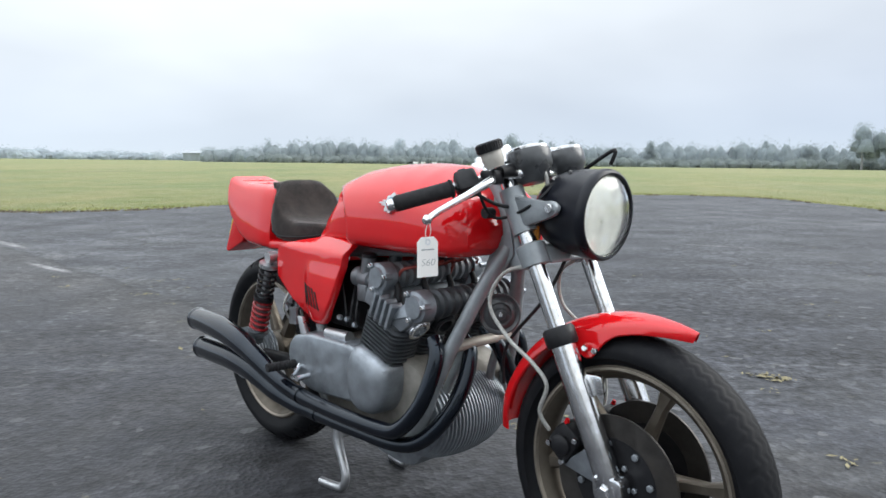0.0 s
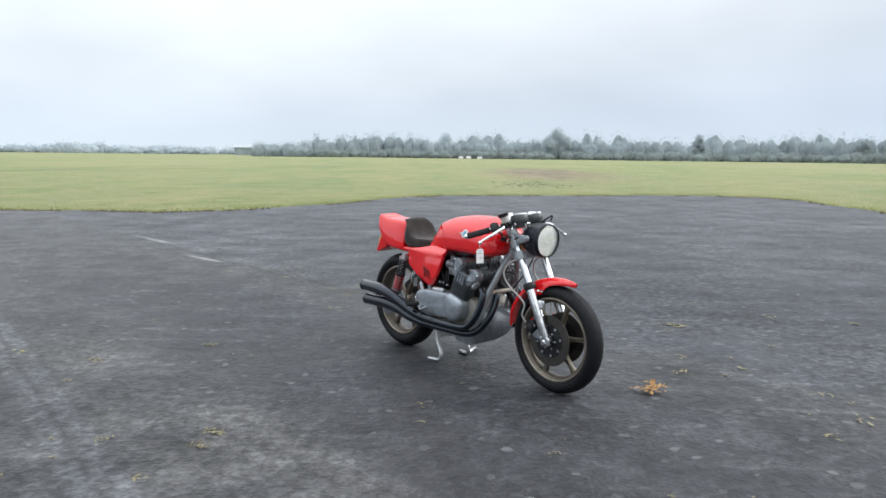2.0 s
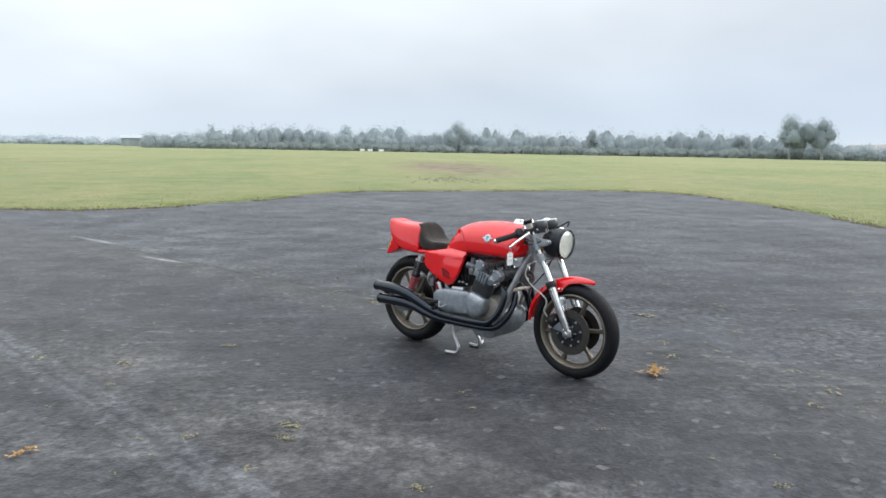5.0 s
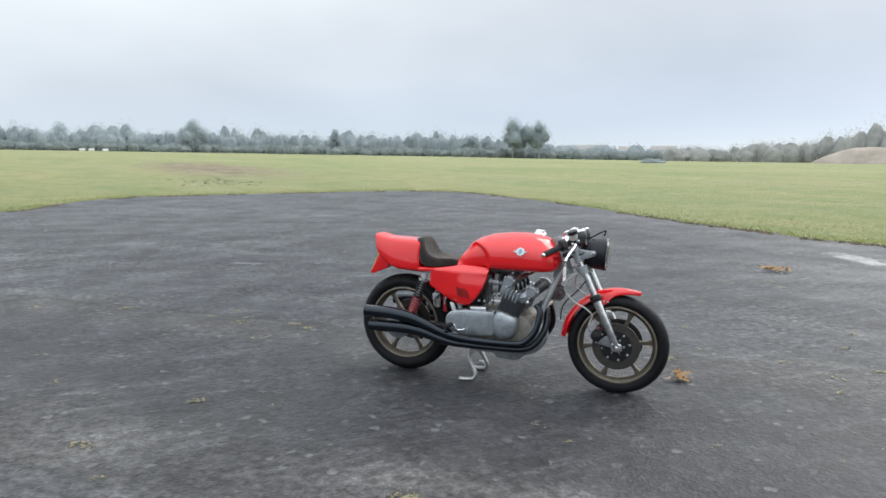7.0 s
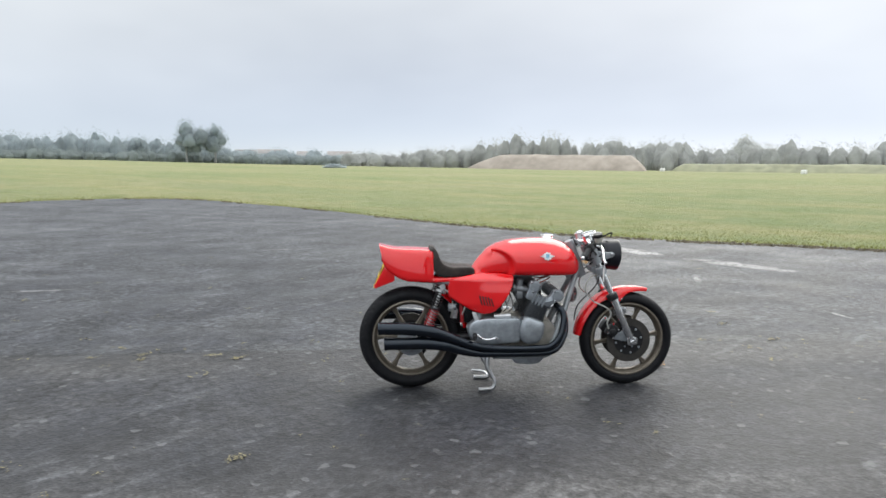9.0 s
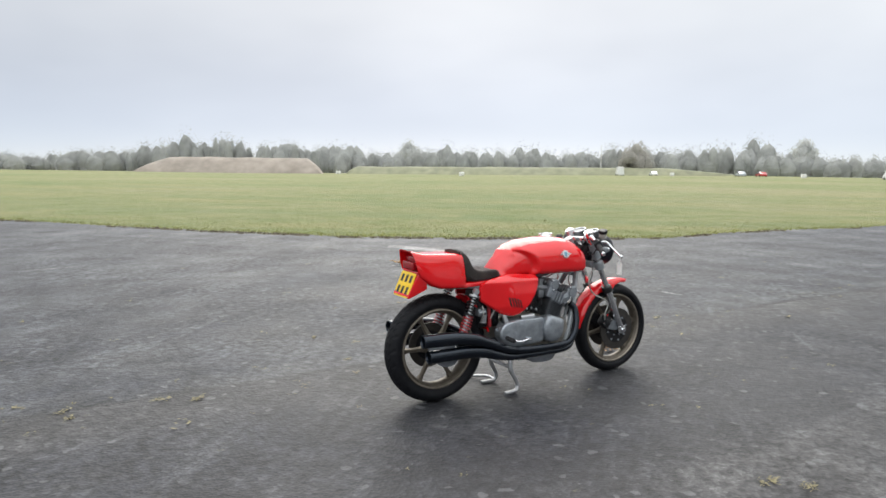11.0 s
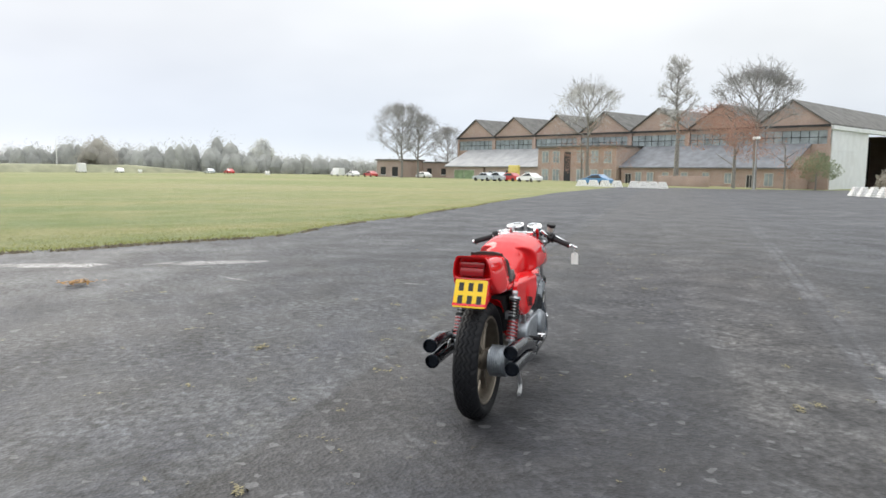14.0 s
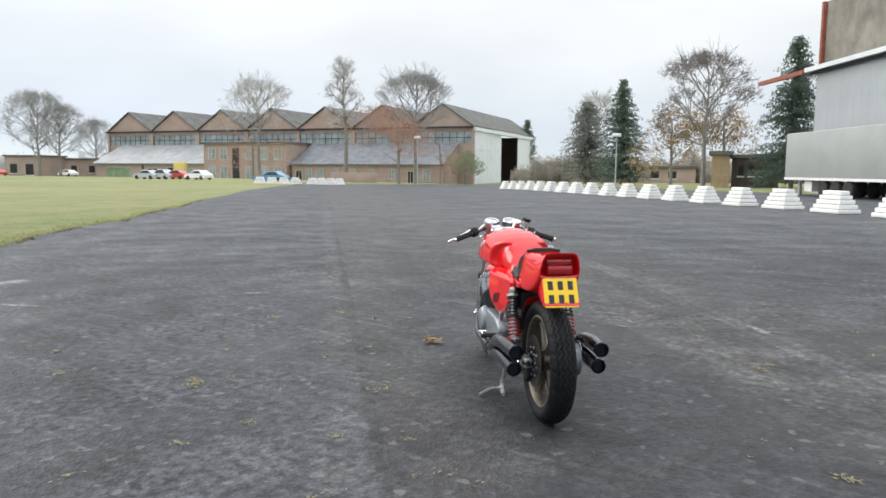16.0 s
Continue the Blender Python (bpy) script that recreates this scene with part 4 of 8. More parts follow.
def annexe(x0, x1, roof_mat, wall_mat, openings, label):
    """A lean-to along the hangar's side with its windows and doors."""
    a = thing("annexe", label, "building", H_M)
    D, LOW, TOP = 8.0, 3.4, 7.3
    b = Bag()
    b.box(x0, -D, -1.5, x1, -D + 0.3, LOW)
    b.add([(x0, -D + 0.3, -1.5), (x0, -0.26, -1.5), (x0, -0.26, TOP - 0.1), (x0, -D + 0.3, LOW)], [(0, 1, 2, 3)])
    b.add([(x1, -D + 0.3, -1.5), (x1, -0.26, -1.5), (x1, -0.26, TOP - 0.1), (x1, -D + 0.3, LOW)], [(0, 1, 2, 3)])
    part("wall", b, wall_mat, a)
    b = Bag()
    p = [(x0 - 0.3, -D - 0.4, LOW - 0.1), (x1 + 0.3, -D - 0.4, LOW - 0.1), (x1 + 0.3, -0.27, TOP), (x0 - 0.3, -0.27, TOP)]
    b.add(p + [(x, y, z + 0.2) for x, y, z in p], [(0, 3, 2, 1), (4, 5, 6, 7), (0, 1, 5, 4), (1, 2, 6, 5), (2, 3, 7, 6), (3, 0, 4, 7)])
    part("roof", b, roof_mat, a)
    for f, wd, z0, z1, what in openings:
        x = x0 + (x1 - x0) * f
        b = Bag()
        b.box(x - wd / 2, -D - 0.03, z0, x + wd / 2, -D + 0.05, z1)
        mat = {"window": GLAZING, "door": DARK, "green_door": GREEN_PAINT}[what]
        o = part("window" if what == "window" else "door", b, mat, a)
        b = Bag()
        for xa, xb, za, zb in ((x - wd / 2 - 0.1, x - wd / 2, z0 - 0.1, z1 + 0.1), (x + wd / 2, x + wd / 2 + 0.1, z0 - 0.1, z1 + 0.1), (x - wd / 2, x + wd / 2, z1, z1 + 0.12), (x - wd / 2, x + wd / 2, z0 - 0.12, z0), (x - 0.04, x + 0.04, z0, z1)):
            b.box(xa, -D - 0.07, za, xb, -D - 0.0, zb)
        part("frame", b, FRAME_PAINT, o)
    return a


row = [(f, 1.1, 0.9, 2.5, "window") for f in (0.12, 0.3, 0.42, 0.55, 0.68)]
annexe(-82.5, -70.0, SLATE_PALE, BRICK_PALE, [(0.5, 6.5, 0.0, 2.6, "green_door")], "brick lean-to with a pale slate roof and green doors")
annexe(-69.4, -53.8, SLATE_PALE, BRICK_PALE, [(0.15, 2.4, -0.8, 2.4, "door"), (0.5, 3.0, -0.8, 2.6, "door"), (0.8, 1.2, 0.9, 2.4, "window")], "brick lean-to with a pale slate roof")
annexe(-33.6, -3.0, SLATE_BLUE, BRICK, row + [(0.05, 1.2, -1.0, 2.2, "door"), (0.8, 1.0, -1.0, 2.2, "door"), (0.9, 1.3, 0.6, 2.5, "window"), (0.2, 1.2, 0.9, 2.5, "window")], "long brick lean-to with a dark slate roof")
b = Bag()
b.box(-53.2, -9.0, -1.5, -34.2, -0.26, 7.3)
blk = thing("brick_block", "two-storey red brick block with white-framed windows", "building", H_M)
part("wall", b, BRICK, blk)
b = Bag()
b.box(-53.5, -9.4, 7.3, -33.9, -0.27, 7.6)
part("roof", b, SLATE, blk)
for i, x in enumerate((-51.2, -48.4, -42.4, -39.0, -36.0)):
    for z0, z1 in ((0.4, 2.9), (4.3, 6.5)):
        b = Bag()
        b.box(x - 0.75, -9.05, z0, x + 0.75, -8.9, z1)
        o = part("window", b, GLAZING, blk)
        b = Bag()
        for xa, xb, za, zb in ((x - 0.9, x - 0.75, z0 - 0.1, z1 + 0.1), (x + 0.75, x + 0.9, z0 - 0.1, z1 + 0.1), (x - 0.75, x + 0.75, z1, z1 + 0.14), (x - 0.75, x + 0.75, z0 - 0.15, z0), (x - 0.05, x + 0.05, z0, z1), (x - 0.75, x - 0.05, (z0 + z1) / 2, (z0 + z1) / 2 + 0.08), (x + 0.05, x + 0.75, (z0 + z1) / 2, (z0 + z1) / 2 + 0.08)):
            b.box(xa, -9.1, za, xb, -9.02, zb)
        part("frame", b, FRAME_PAINT, o)
b = Bag()
b.box(-46.4, -9.05, -1.2, -44.8, -8.9, 6.4)
part("door", b, DARK, blk, "tall dark entrance")

# ---------------------------------------------------------------- low buildings by the big tree
def flat_building(p, q, height, label, wall_mat, roof_mat, wins):
    """A low building whose front runs from p to q."""
    u = (q - p)
    ln = u.length
    u.normalize()
    n = Vector((u.y, -u.x, 0))
    if n.dot(p - Vector((-3, 4, 0))) < 0:
        n = -n
    m = Matrix(((u.x, n.x, 0, p.x), (u.y, n.y, 0, p.y), (0, 0, 1, min(p.z, q.z)), (0, 0, 0, 1)))
    t = thing("low_building", label, "building", m)
    b = Bag()
    b.box(0, 0, -1, ln, 9, height)
    part("wall", b, wall_mat, t)
    b = Bag()
    b.box(-0.3, -0.3, height, ln + 0.3, 9.3, height + 0.35)
    part("roof", b, roof_mat, t)
    for f, w, z0, z1 in wins:
        b = Bag()
        b.box(ln * f - w / 2, -0.06, z0, ln * f + w / 2, 0.05, z1)
        o = part("window", b, DARK, t)
        b = Bag()
        b.box(ln * f - w / 2 - 0.1, -0.1, z0 - 0.14, ln * f + w / 2 + 0.1, -0.061, z0)
        part("sill", b, WHITE_PAINT, o)
    return t


flat_building(spot(113.5, 185, E2), spot(115.6, 180, E2), 4.2, "low pinkish rendered building with a dark flat roof", BRICK_PALE, SLATE, [(0.25, 1.6, 0.6, 2.6), (0.7, 1.8, 0.2, 2.6)])
flat_building(spot(115.8, 188, E2), spot(119.6, 186, E2), 3.8, "long low brick wall building beside the hangar", BRICK_PALE, SLATE, [(0.2, 1.2, 0.8, 2.4), (0.5, 1.2, 0.8, 2.4), (0.8, 1.2, 0.8, 2.4)])
for az, d, w, hh in ((36.0, 330, 9, 3.6), (37.9, 342, 12, 4.2), (40.6, 330, 8, 3.5), (43.2, 338, 11, 3.9)):
    p = spot(az, d)
    m = Matrix.Translation(p) @ Matrix.Rotation(radians(-az), 4, "Z")
    t = thing("house", "distant pale house with a dark pitched roof behind the hedge", "house", m, "houses behind the hedge")
    b = Bag()
    b.box(-w / 2, 0, -1, w / 2, 8, hh)
    part("wall", b, HOUSE_WALL, t)
    b = Bag()
    b.add([(-w / 2 - 0.4, -0.4, hh), (w / 2 + 0.4, -0.4, hh), (w / 2 + 0.4, 8.4, hh), (-w / 2 - 0.4, 8.4, hh), (-w / 2 - 0.4, 4, hh + 2.6), (w / 2 + 0.4, 4, hh + 2.6)], [(0, 1, 5, 4), (2, 3, 4, 5), (0, 4, 3), (1, 2, 5), (0, 3, 2, 1)])
    part("roof", b, ROOF_TILE, t)
    for f in (-0.3, 0.0, 0.3):
        b = Bag()
        b.box(w * f - 0.6, -0.05, 2.6, w * f + 0.6, 0.05, 3.4)
        part("window", b, GLAZING, t)

# ---------------------------------------------------------------- pale shed, tower and trailer
SP = Vector((5.85, -51.9, land(5.85, -51.9)))
su, sn = Vector((-0.574, 0.819, 0)), Vector((-0.819, -0.574, 0))
S_M = Matrix(((su.x, sn.x, 0, SP.x), (su.y, sn.y, 0, SP.y), (0, 0, 1, SP.z), (0, 0, 0, 1)))
shed = thing("shed", "tall pale grey sheeted hangar with a white eaves line", "hangar", S_M)
b = Bag()
b.box(0, 0, -0.5, 34, 0.3, 8.6)
b.box(0, 0.3, -0.5, 0.3, 30, 8.6)
for i in range(42):
    b.box(i * 0.8 + 0.02, -0.006, -0.4, i * 0.8 + 0.06, 0.0, 8.5)
part("wall", b, SHED_SHEET, shed, "pale sheet wall with fine ribs")
b = Bag()
b.box(-0.7, -0.6, 8.6, 34.5, 31, 8.9)
part("roof", b, DOOR_WHITE, shed, "white eaves and roof edge")
b = Bag()
b.box(-0.5, -0.3, 8.42, 34, -0.02, 8.59)
part("soffit", b, DARK, shed, "dark line under the eaves")
b = Bag()
b.box(-8.0, -0.7, 8.5, -0.72, -0.4, 8.8)
part("beam", b, RUST_RED, shed, "red oxide door rail that stands out past the wall")
b = Bag()
b.box(-6.8, 4, -0.5, 28, 22, 15.0)
part("upper_wall", b, CONCRETE, shed, "stained brown upper wall behind the eaves")
b = Bag()
b.box(-7.1, 3.7, -0.5, -6.8, 4.3, 15.0)
part("corner_post", b, RUST_RED, shed, "red painted corner post")

TP = Vector((6.4, -44.9, land(6.4, -44.9)))
T_M = Matrix(((su.x, sn.x, 0, TP.x), (su.y, sn.y, 0, TP.y), (0, 0, 1, TP.z), (0, 0, 0, 1)))
trailer = thing("trailer", "grey curtain-sided lorry trailer parked before the pale shed", "trailer", T_M)
b = Bag()
b.chamfer_box(0, 0, 1.15, 13.4, 2.5, 3.9, 0.06)
part("body", b, TRAILER_GREY, trailer)
b = Bag()
b.box(0.02, -0.03, 0.98, 13.3, 2.53, 1.14)
part("side_rail", b, WHITE_PAINT, trailer, "white side rail")
b = Bag()
b.box(2.2, 0.2, 0.3, 3.1, 2.2, 0.97)
part("side_box", b, WHITE_PAINT, trailer, "white locker under the floor")
for x in (4.6, 5.9, 7.2):
    for y in (0.2, 2.3):
        b = Bag()
        b.lathe([(-0.17, 0.25), (-0.17, 0.46), (-0.12, 0.5), (0.12, 0.5), (0.17, 0.46), (0.17, 0.25)], 20, Matrix.Translation((x, y, 0.5)))
        part("wheel", b, CAR_TYRE, trailer)
for y in (0.4, 2.1):
    b = Bag()
    b.box(1.2, y - 0.08, 0.0, 1.4, y + 0.08, 1.0)
    part("leg", b, GALV, trailer)

# ---------------------------------------------------------------- white barrier row
def barrier_parts(t):
    """Five painted boards stacked to a wedge, each narrower than the last."""
    for k in range(5):
        h, wd, dp = 0.15, 1.3 - 0.115 * k, 0.86 - 0.13 * k
        b = Bag()
        b.chamfer_box(-wd / 2, -dp / 2, k * h + 0.012, wd / 2, dp / 2, (k + 1) * h - 0.006, 0.02)
        part("board", b, WHITE_PAINT, t)
        b = Bag()
        b.box(-wd / 2 + 0.08, -dp / 2 + 0.06, k * h - 0.01, wd / 2 - 0.08, dp / 2 - 0.06, k * h + 0.014)
        part("spacer", b, DARK, t)


b0, b1 = Vector((-1.1, -19.2, 0)), Vector((33.0, -54.1, 0))
bd = (b1 - b0).normalized()
first = None
for i in range(18):
    p = b0 + bd * 2.75 * i
    p.z = land(p.x, p.y)
    m = Matrix.Translation(p) @ Matrix.Rotation(math.atan2(bd.y, bd.x) + rng.uniform(-0.06, 0.06), 4, "Z")
    if first is None:
        first = thing("barrier", "white painted stepped track barrier on the asphalt", "barrier", m, "white barrier row")
        barrier_parts(first)
    else:
        copy_thing(first, m)
for az in (130.6, 131.5, 132.4, 133.3, 134.6, 135.3, 136.0, 136.7):
    p = spot(az, 82, E2)
    copy_thing(first, Matrix.Translation(p) @ Matrix.Rotation(radians(90 - az + 90 + rng.uniform(-4, 4)), 4, "Z"))

# ---------------------------------------------------------------- parked vehicles
def car(az, d, turn, paint, label, length=4.3, height=1.42, van=False, eye=None):
    p = spot(az, d, eye or (E2 if az > 117 else (-3.3, 4.7)))
    t = thing("van" if van else "car", label, "van" if van else "car", Matrix.Translation(p) @ Matrix.Rotation(radians(turn), 4, "Z"), "parked vehicles")
    L2, w = length / 2, 0.86
    if van:
        prof = [(-L2, 0.35), (-L2, height * 0.96), (-L2 + 0.15, height), (L2 * 0.45, height), (L2 * 0.62, height * 0.9), (L2 * 0.82, height * 0.58), (L2, height * 0.5), (L2, 0.35)]
        glass = [(L2 * 0.35, height * 0.62), (L2 * 0.78, height * 0.6), (L2 * 0.62, height * 0.86), (L2 * 0.35, height * 0.86)]
    else:
        prof = [(-L2, 0.3), (-L2, 0.72), (-L2 + 0.25, 0.92), (-L2 * 0.72, 0.96), (-L2 * 0.4, height), (L2 * 0.05, height), (L2 * 0.42, 0.95), (L2 * 0.85, 0.78), (L2, 0.62), (L2, 0.3)]
        glass = [(-L2 * 0.62, 0.96), (L2 * 0.34, 0.94), (L2 * 0.04, height - 0.08), (-L2 * 0.4, height - 0.08)]
    b = Bag()
    rings = []
    for y, s in ((-w, 0.93), (-w * 0.96, 1.0), (w * 0.96, 1.0), (w, 0.93)):
        rings.append([Vector((x * (0.985 if s < 1 else 1), y * (1.0 if z < 1.0 else 0.86), 0.3 + (z - 0.3) * (0.97 if s < 1 else 1))) for x, z in prof])
    b.skin(rings)
    part("body", b, paint, t)
    for s in (-1, 1):
        b = Bag()
        b.add([(x, s * (w * (0.86 if z > 1.0 else 1.0) + 0.012), z) for x, z in glass] + [(x, s * (w * 0.8), z) for x, z in glass], [(0, 1, 2, 3), (4, 7, 6, 5), (0, 4, 5, 1), (1, 5, 6, 2), (2, 6, 7, 3), (3, 7, 4, 0)])
        part("window", b, CAR_GLASS, t)
        for x in (-L2 * 0.62, L2 * 0.62):
            b = Bag()
            b.lathe([(-0.1, 0.16), (-0.1, 0.29), (-0.07, 0.32), (0.07, 0.32), (0.1, 0.29), (0.1, 0.16)], 18, Matrix.Translation((x, s * (w - 0.08), 0.32)))
            part("wheel", b, CAR_TYRE, t)
    return t


car(126.1, 112, 5, PAINTS["white"], "white saloon car parked by the hangar", 4.5)
car(124.5, 116, 18, PAINTS["red"], "red car parked by the hangar", 4.2)
car(123.5, 117, 12, PAINTS["silver"], "silver blue car parked by the hangar", 4.4, 1.5)
car(122.5, 118, 14, PAINTS["silver"], "silver car parked by the hangar", 4.3)
car(131.5, 92, 20, PAINTS["blue"], "blue car parked behind the white blocks", 4.2)
car(117.3, 172, 8, PAINTS["white"], "white car parked by the low building", 4.6)
car(112.6, 175, 8, PAINTS["red"], "red car parked beyond the grass", 4.4)
car(111.2, 176, 4, PAINTS["white"], "white car parked beyond the grass", 4.6)
car(110.0, 178, 4, PAINTS["white"], "white van parked beyond the grass", 5.2, 2.0, True)
car(91.5, 215, 8, PAINTS["white"], "white van parked across the field", 6.4, 2.6, True)
car(94.0, 224, 8, PAINTS["white"], "white car parked across the field", 4.4)
car(100.3, 205, 6, PAINTS["silver"], "silver car parked across the field", 4.5)
car(101.7, 205, 6, PAINTS["red"], "red and white car parked across the field", 4.5)
b = Bag()
p = spot(124.8, 121, E2)
b.chamfer_box(-1.1, -0.3, 0, 1.1, 0.3, 2.7, 0.05)
thing("kiosk", "bright yellow upright panel by the hangar doors", "panel", Matrix.Translation(p) @ Matrix.Rotation(radians(12), 4, "Z"), bag=b, material=PAINTS["yellow"])

# ---------------------------------------------------------------- low huts behind the barrier row
for a0, a1, d, hh, label, wm in ((160.2, 164.4, 118, 2.4, "long low orange brick building behind the trees", BRICK), (166.9, 170.1, 78, 3.0, "low dark timber hut with small windows", TIMBER), (165.5, 166.75, 76, 3.3, "tan panelled kiosk beside the timber hut", TAN_PANEL)):
    wins = [(0.2, 0.5, 1.2, 2.2), (0.42, 0.5, 1.2, 2.2), (0.66, 0.5, 1.2, 2.2)] if wm is TIMBER else ([(0.3, 1.2, 0.8, 1.9), (0.6, 1.2, 0.8, 1.9)] if wm is BRICK else [])
    flat_building(spot(a0, d, E2), spot(a1, d, E2), hh, label, wm, SLATE, wins)
for az, d, n in ((152.6, 140, "dark"), (153.8, 142, "silver")):
    car(az, d, 60, PAINTS[n], "dark car parked beyond the hangar doors" if n == "dark" else "silver car parked beyond the hangar doors", 4.4)
wall_p, wall_q = spot(136.0, 112, E2), spot(139.7, 111, E2)
flat_dir = (wall_q - wall_p).normalized()
b = Bag()
b.chamfer_box(0, -0.15, -0.5, (wall_q - wall_p).length, 0.15, 1.5, 0.03)
thing("garden_wall", "low red brick wall before the hangar lean-to", "wall", Matrix.Translation(wall_p) @ Matrix.Rotation(math.atan2(flat_dir.y, flat_dir.x), 4, "Z"), bag=b, material=BRICK)

# ---------------------------------------------------------------- posts
def lamp_post(p, h, label):
    t = thing("lamp_post", label, "lamp post", Matrix.Translation(p))
    b = Bag()
    b.tube([(0, 0, -0.2), (0, 0, h * 0.2), (0, 0, h)], [0.11, 0.08, 0.05], 10)
    part("pole", b, GALV, t)
    b = Bag()
    b.chamfer_box(-0.45, -0.22, h, 0.45, 0.22, h + 0.35, 0.06)
    part("lamp_head", b, WHITE_PAINT, t)
    return t


lamp_post(spot(142.9, 100, E2), 6.4, "grey lamp post before the hangar")
lamp_post(spot(158.5, 80, E2), 5.4, "grey lamp post behind the barrier row")
b = Bag()
b.tube([(0, 0, -0.2), (0, 0, 9.5)], [0.16, 0.09], 8)
thing("mast", "slim white mast across the field", "pole", Matrix.Translation(spot(90.0, 230)), bag=b, material=WHITE_PAINT)
for az, d, eye in ((78.6, 180, (-4.4, 2.5)), (67.9, 215, (-3.7, -0.5)), (104.0, 190, (-4.3, 3.0)), (-0.4, 270, (0.1, -2.7)), (-1.3, 270, (0.1, -2.7)), (-1.9, 270, (0.1, -2.7)), (94.8, 220, (-4.4, 2.5))):
    b = Bag()
    b.chamfer_box(-0.9, -0.5, 0, 0.9, 0.5, 0.95, 0.15)
    thing("marker", "white runway marker block on the grass", "marker", Matrix.Translation(spot(az, d, eye)), "runway markers", bag=b, material=WHITE_PAINT)


# ---------------------------------------------------------------- litter on the asphalt
def litter(x, y, size, seed, name, label, mat, flat=0.35, n=40):
    """A low ragged heap of scraps."""
    r = random.Random(seed)
    b = Bag()
    for _ in range(n):
        c = Vector((r.gauss(0, size * 0.42), r.gauss(0, size * 0.3), abs(r.gauss(0, size * 0.10)) * flat + 0.004))
        u = Vector((r.gauss(0, 1), r.gauss(0, 1), r.gauss(0, 0.35))).normalized()
        w = u.cross(Vector((0, 0, 1))).normalized() * size * r.uniform(0.05, 0.13)
        u *= size * r.uniform(0.12, 0.3)
        k = Vector((0, 0, size * 0.05 * r.random()))
        b.add([c - u, c + w + k, c + u, c - w + k], [(0, 1, 2, 3)])
    low = min(v[2] for v in b.v)
    b.v = [(vx, vy, vz - low + 0.001) for vx, vy, vz in b.v]
    return thing(name, label, "leaf litter", Matrix.Translation((x, y, land(x, y))) @ Matrix.Rotation(r.uniform(0, 3), 4, "Z"), bag=b, material=mat, smooth=False)


litter(0.955, 1.40, 0.10, 51, "dead_leaf", "crumpled orange-brown dead leaf lying on the asphalt", LEAF_LITTER, 1.2, 46)
litter(5.1, 4.22, 0.2, 52, "leaf_scrap", "brown leaf scraps caught in a crack of the asphalt", LEAF_LITTER, 0.35, 60)
litter(-2.35, 0.43, 0.07, 53, "dead_leaf", "small yellow-brown dead leaf lying on the asphalt", LEAF_LITTER, 0.8, 30)
r7 = random.Random(8)
b = Bag()
for x, y, sz in ((-1.85, 2.27, 0.07), (-1.2, 0.53, 0.07), (0.91, -0.12, 0.06), (-1.18, 0.68, 0.09), (0.6, 2.35, 0.05), (-0.81, 3.72, 0.11), (-1.27, 4.19, 0.09), (1.5, 3.06, 0.12), (-0.89, 3.93, 0.06), (-1.48, 4.5, 0.08), (-0.25, 0.88, 0.05), (-1.21, 4.31, 0.07), (-1.215, 0.725, 0.06), (-1.206, 0.553, 0.07), (-2.41, 1.87, 0.09), (0.765, 3.67, 0.09), (-2.38, 1.81, 0.06), (-2.33, 1.42, 0.06), (1.537, 3.01, 0.13), (2.585, 1.46, 0.12), (-2.13, 5.2, 0.12), (-2.9, -0.55, 0.12), (0.7, 3.3, 0.08), (2.27, 0.96, 0.1), (-0.59, -0.03, 0.08), (2.01, 2.42, 0.07), (0.22, 3.18, 0.08), (-1.82, 2.26, 0.09), (-1.67, 0.58, 0.07), (3.03, 1.71, 0.09), (1.49, 3.08, 0.1)):
    sz *= 0.62
    for _ in range(24):
        c = Vector((x + r7.gauss(0, sz * 0.5), y + r7.gauss(0, sz * 0.32), land(x, y) + 0.004 + abs(r7.gauss(0, sz * 0.05))))
        u = Vector((r7.gauss(0, 1), r7.gauss(0, 1), r7.gauss(0, 0.3))).normalized() * sz * r7.uniform(0.1, 0.25)
        w = Vector((-u.y, u.x, 0)) * r7.uniform(0.3, 0.7)
        b.add([c - u, c + w, c + u, c - w], [(0, 1, 2, 3)])
for _ in range(420):
    if r7.random() < 0.5:
        along_s, off = r7.uniform(-6, 9), r7.choice((2.2, 2.2, -0.9, 0.6)) + r7.gauss(0, 0.25)
        x, y = 0.7009 * along_s + 0.7133 * off, -0.7133 * along_s + 0.7009 * off
    else:
        x, y = r7.uniform(-5, 8), r7.uniform(-4, 11)
    sz = r7.choice((0.008, 0.011, 0.014, 0.02, 0.03))
    for _ in range(7):
        c = Vector((x + r7.gauss(0, sz), y + r7.gauss(0, sz), land(x, y) + 0.004 + r7.random() * sz * 0.25))
        u = Vector((r7.gauss(0, 1), r7.gauss(0, 1), 0.15)).normalized() * sz * r7.uniform(0.3, 0.8)
        w = Vector((-u.y, u.x, 0)) * r7.uniform(0.3, 0.6)
        b.add([c - u, c + w, c + u, c - w], [(0, 1, 2, 3)])
thing("moss_scraps", "scattered scraps of dry yellow moss and straw", "moss", kind="stuff", bag=b, material=MOSS, smooth=False)

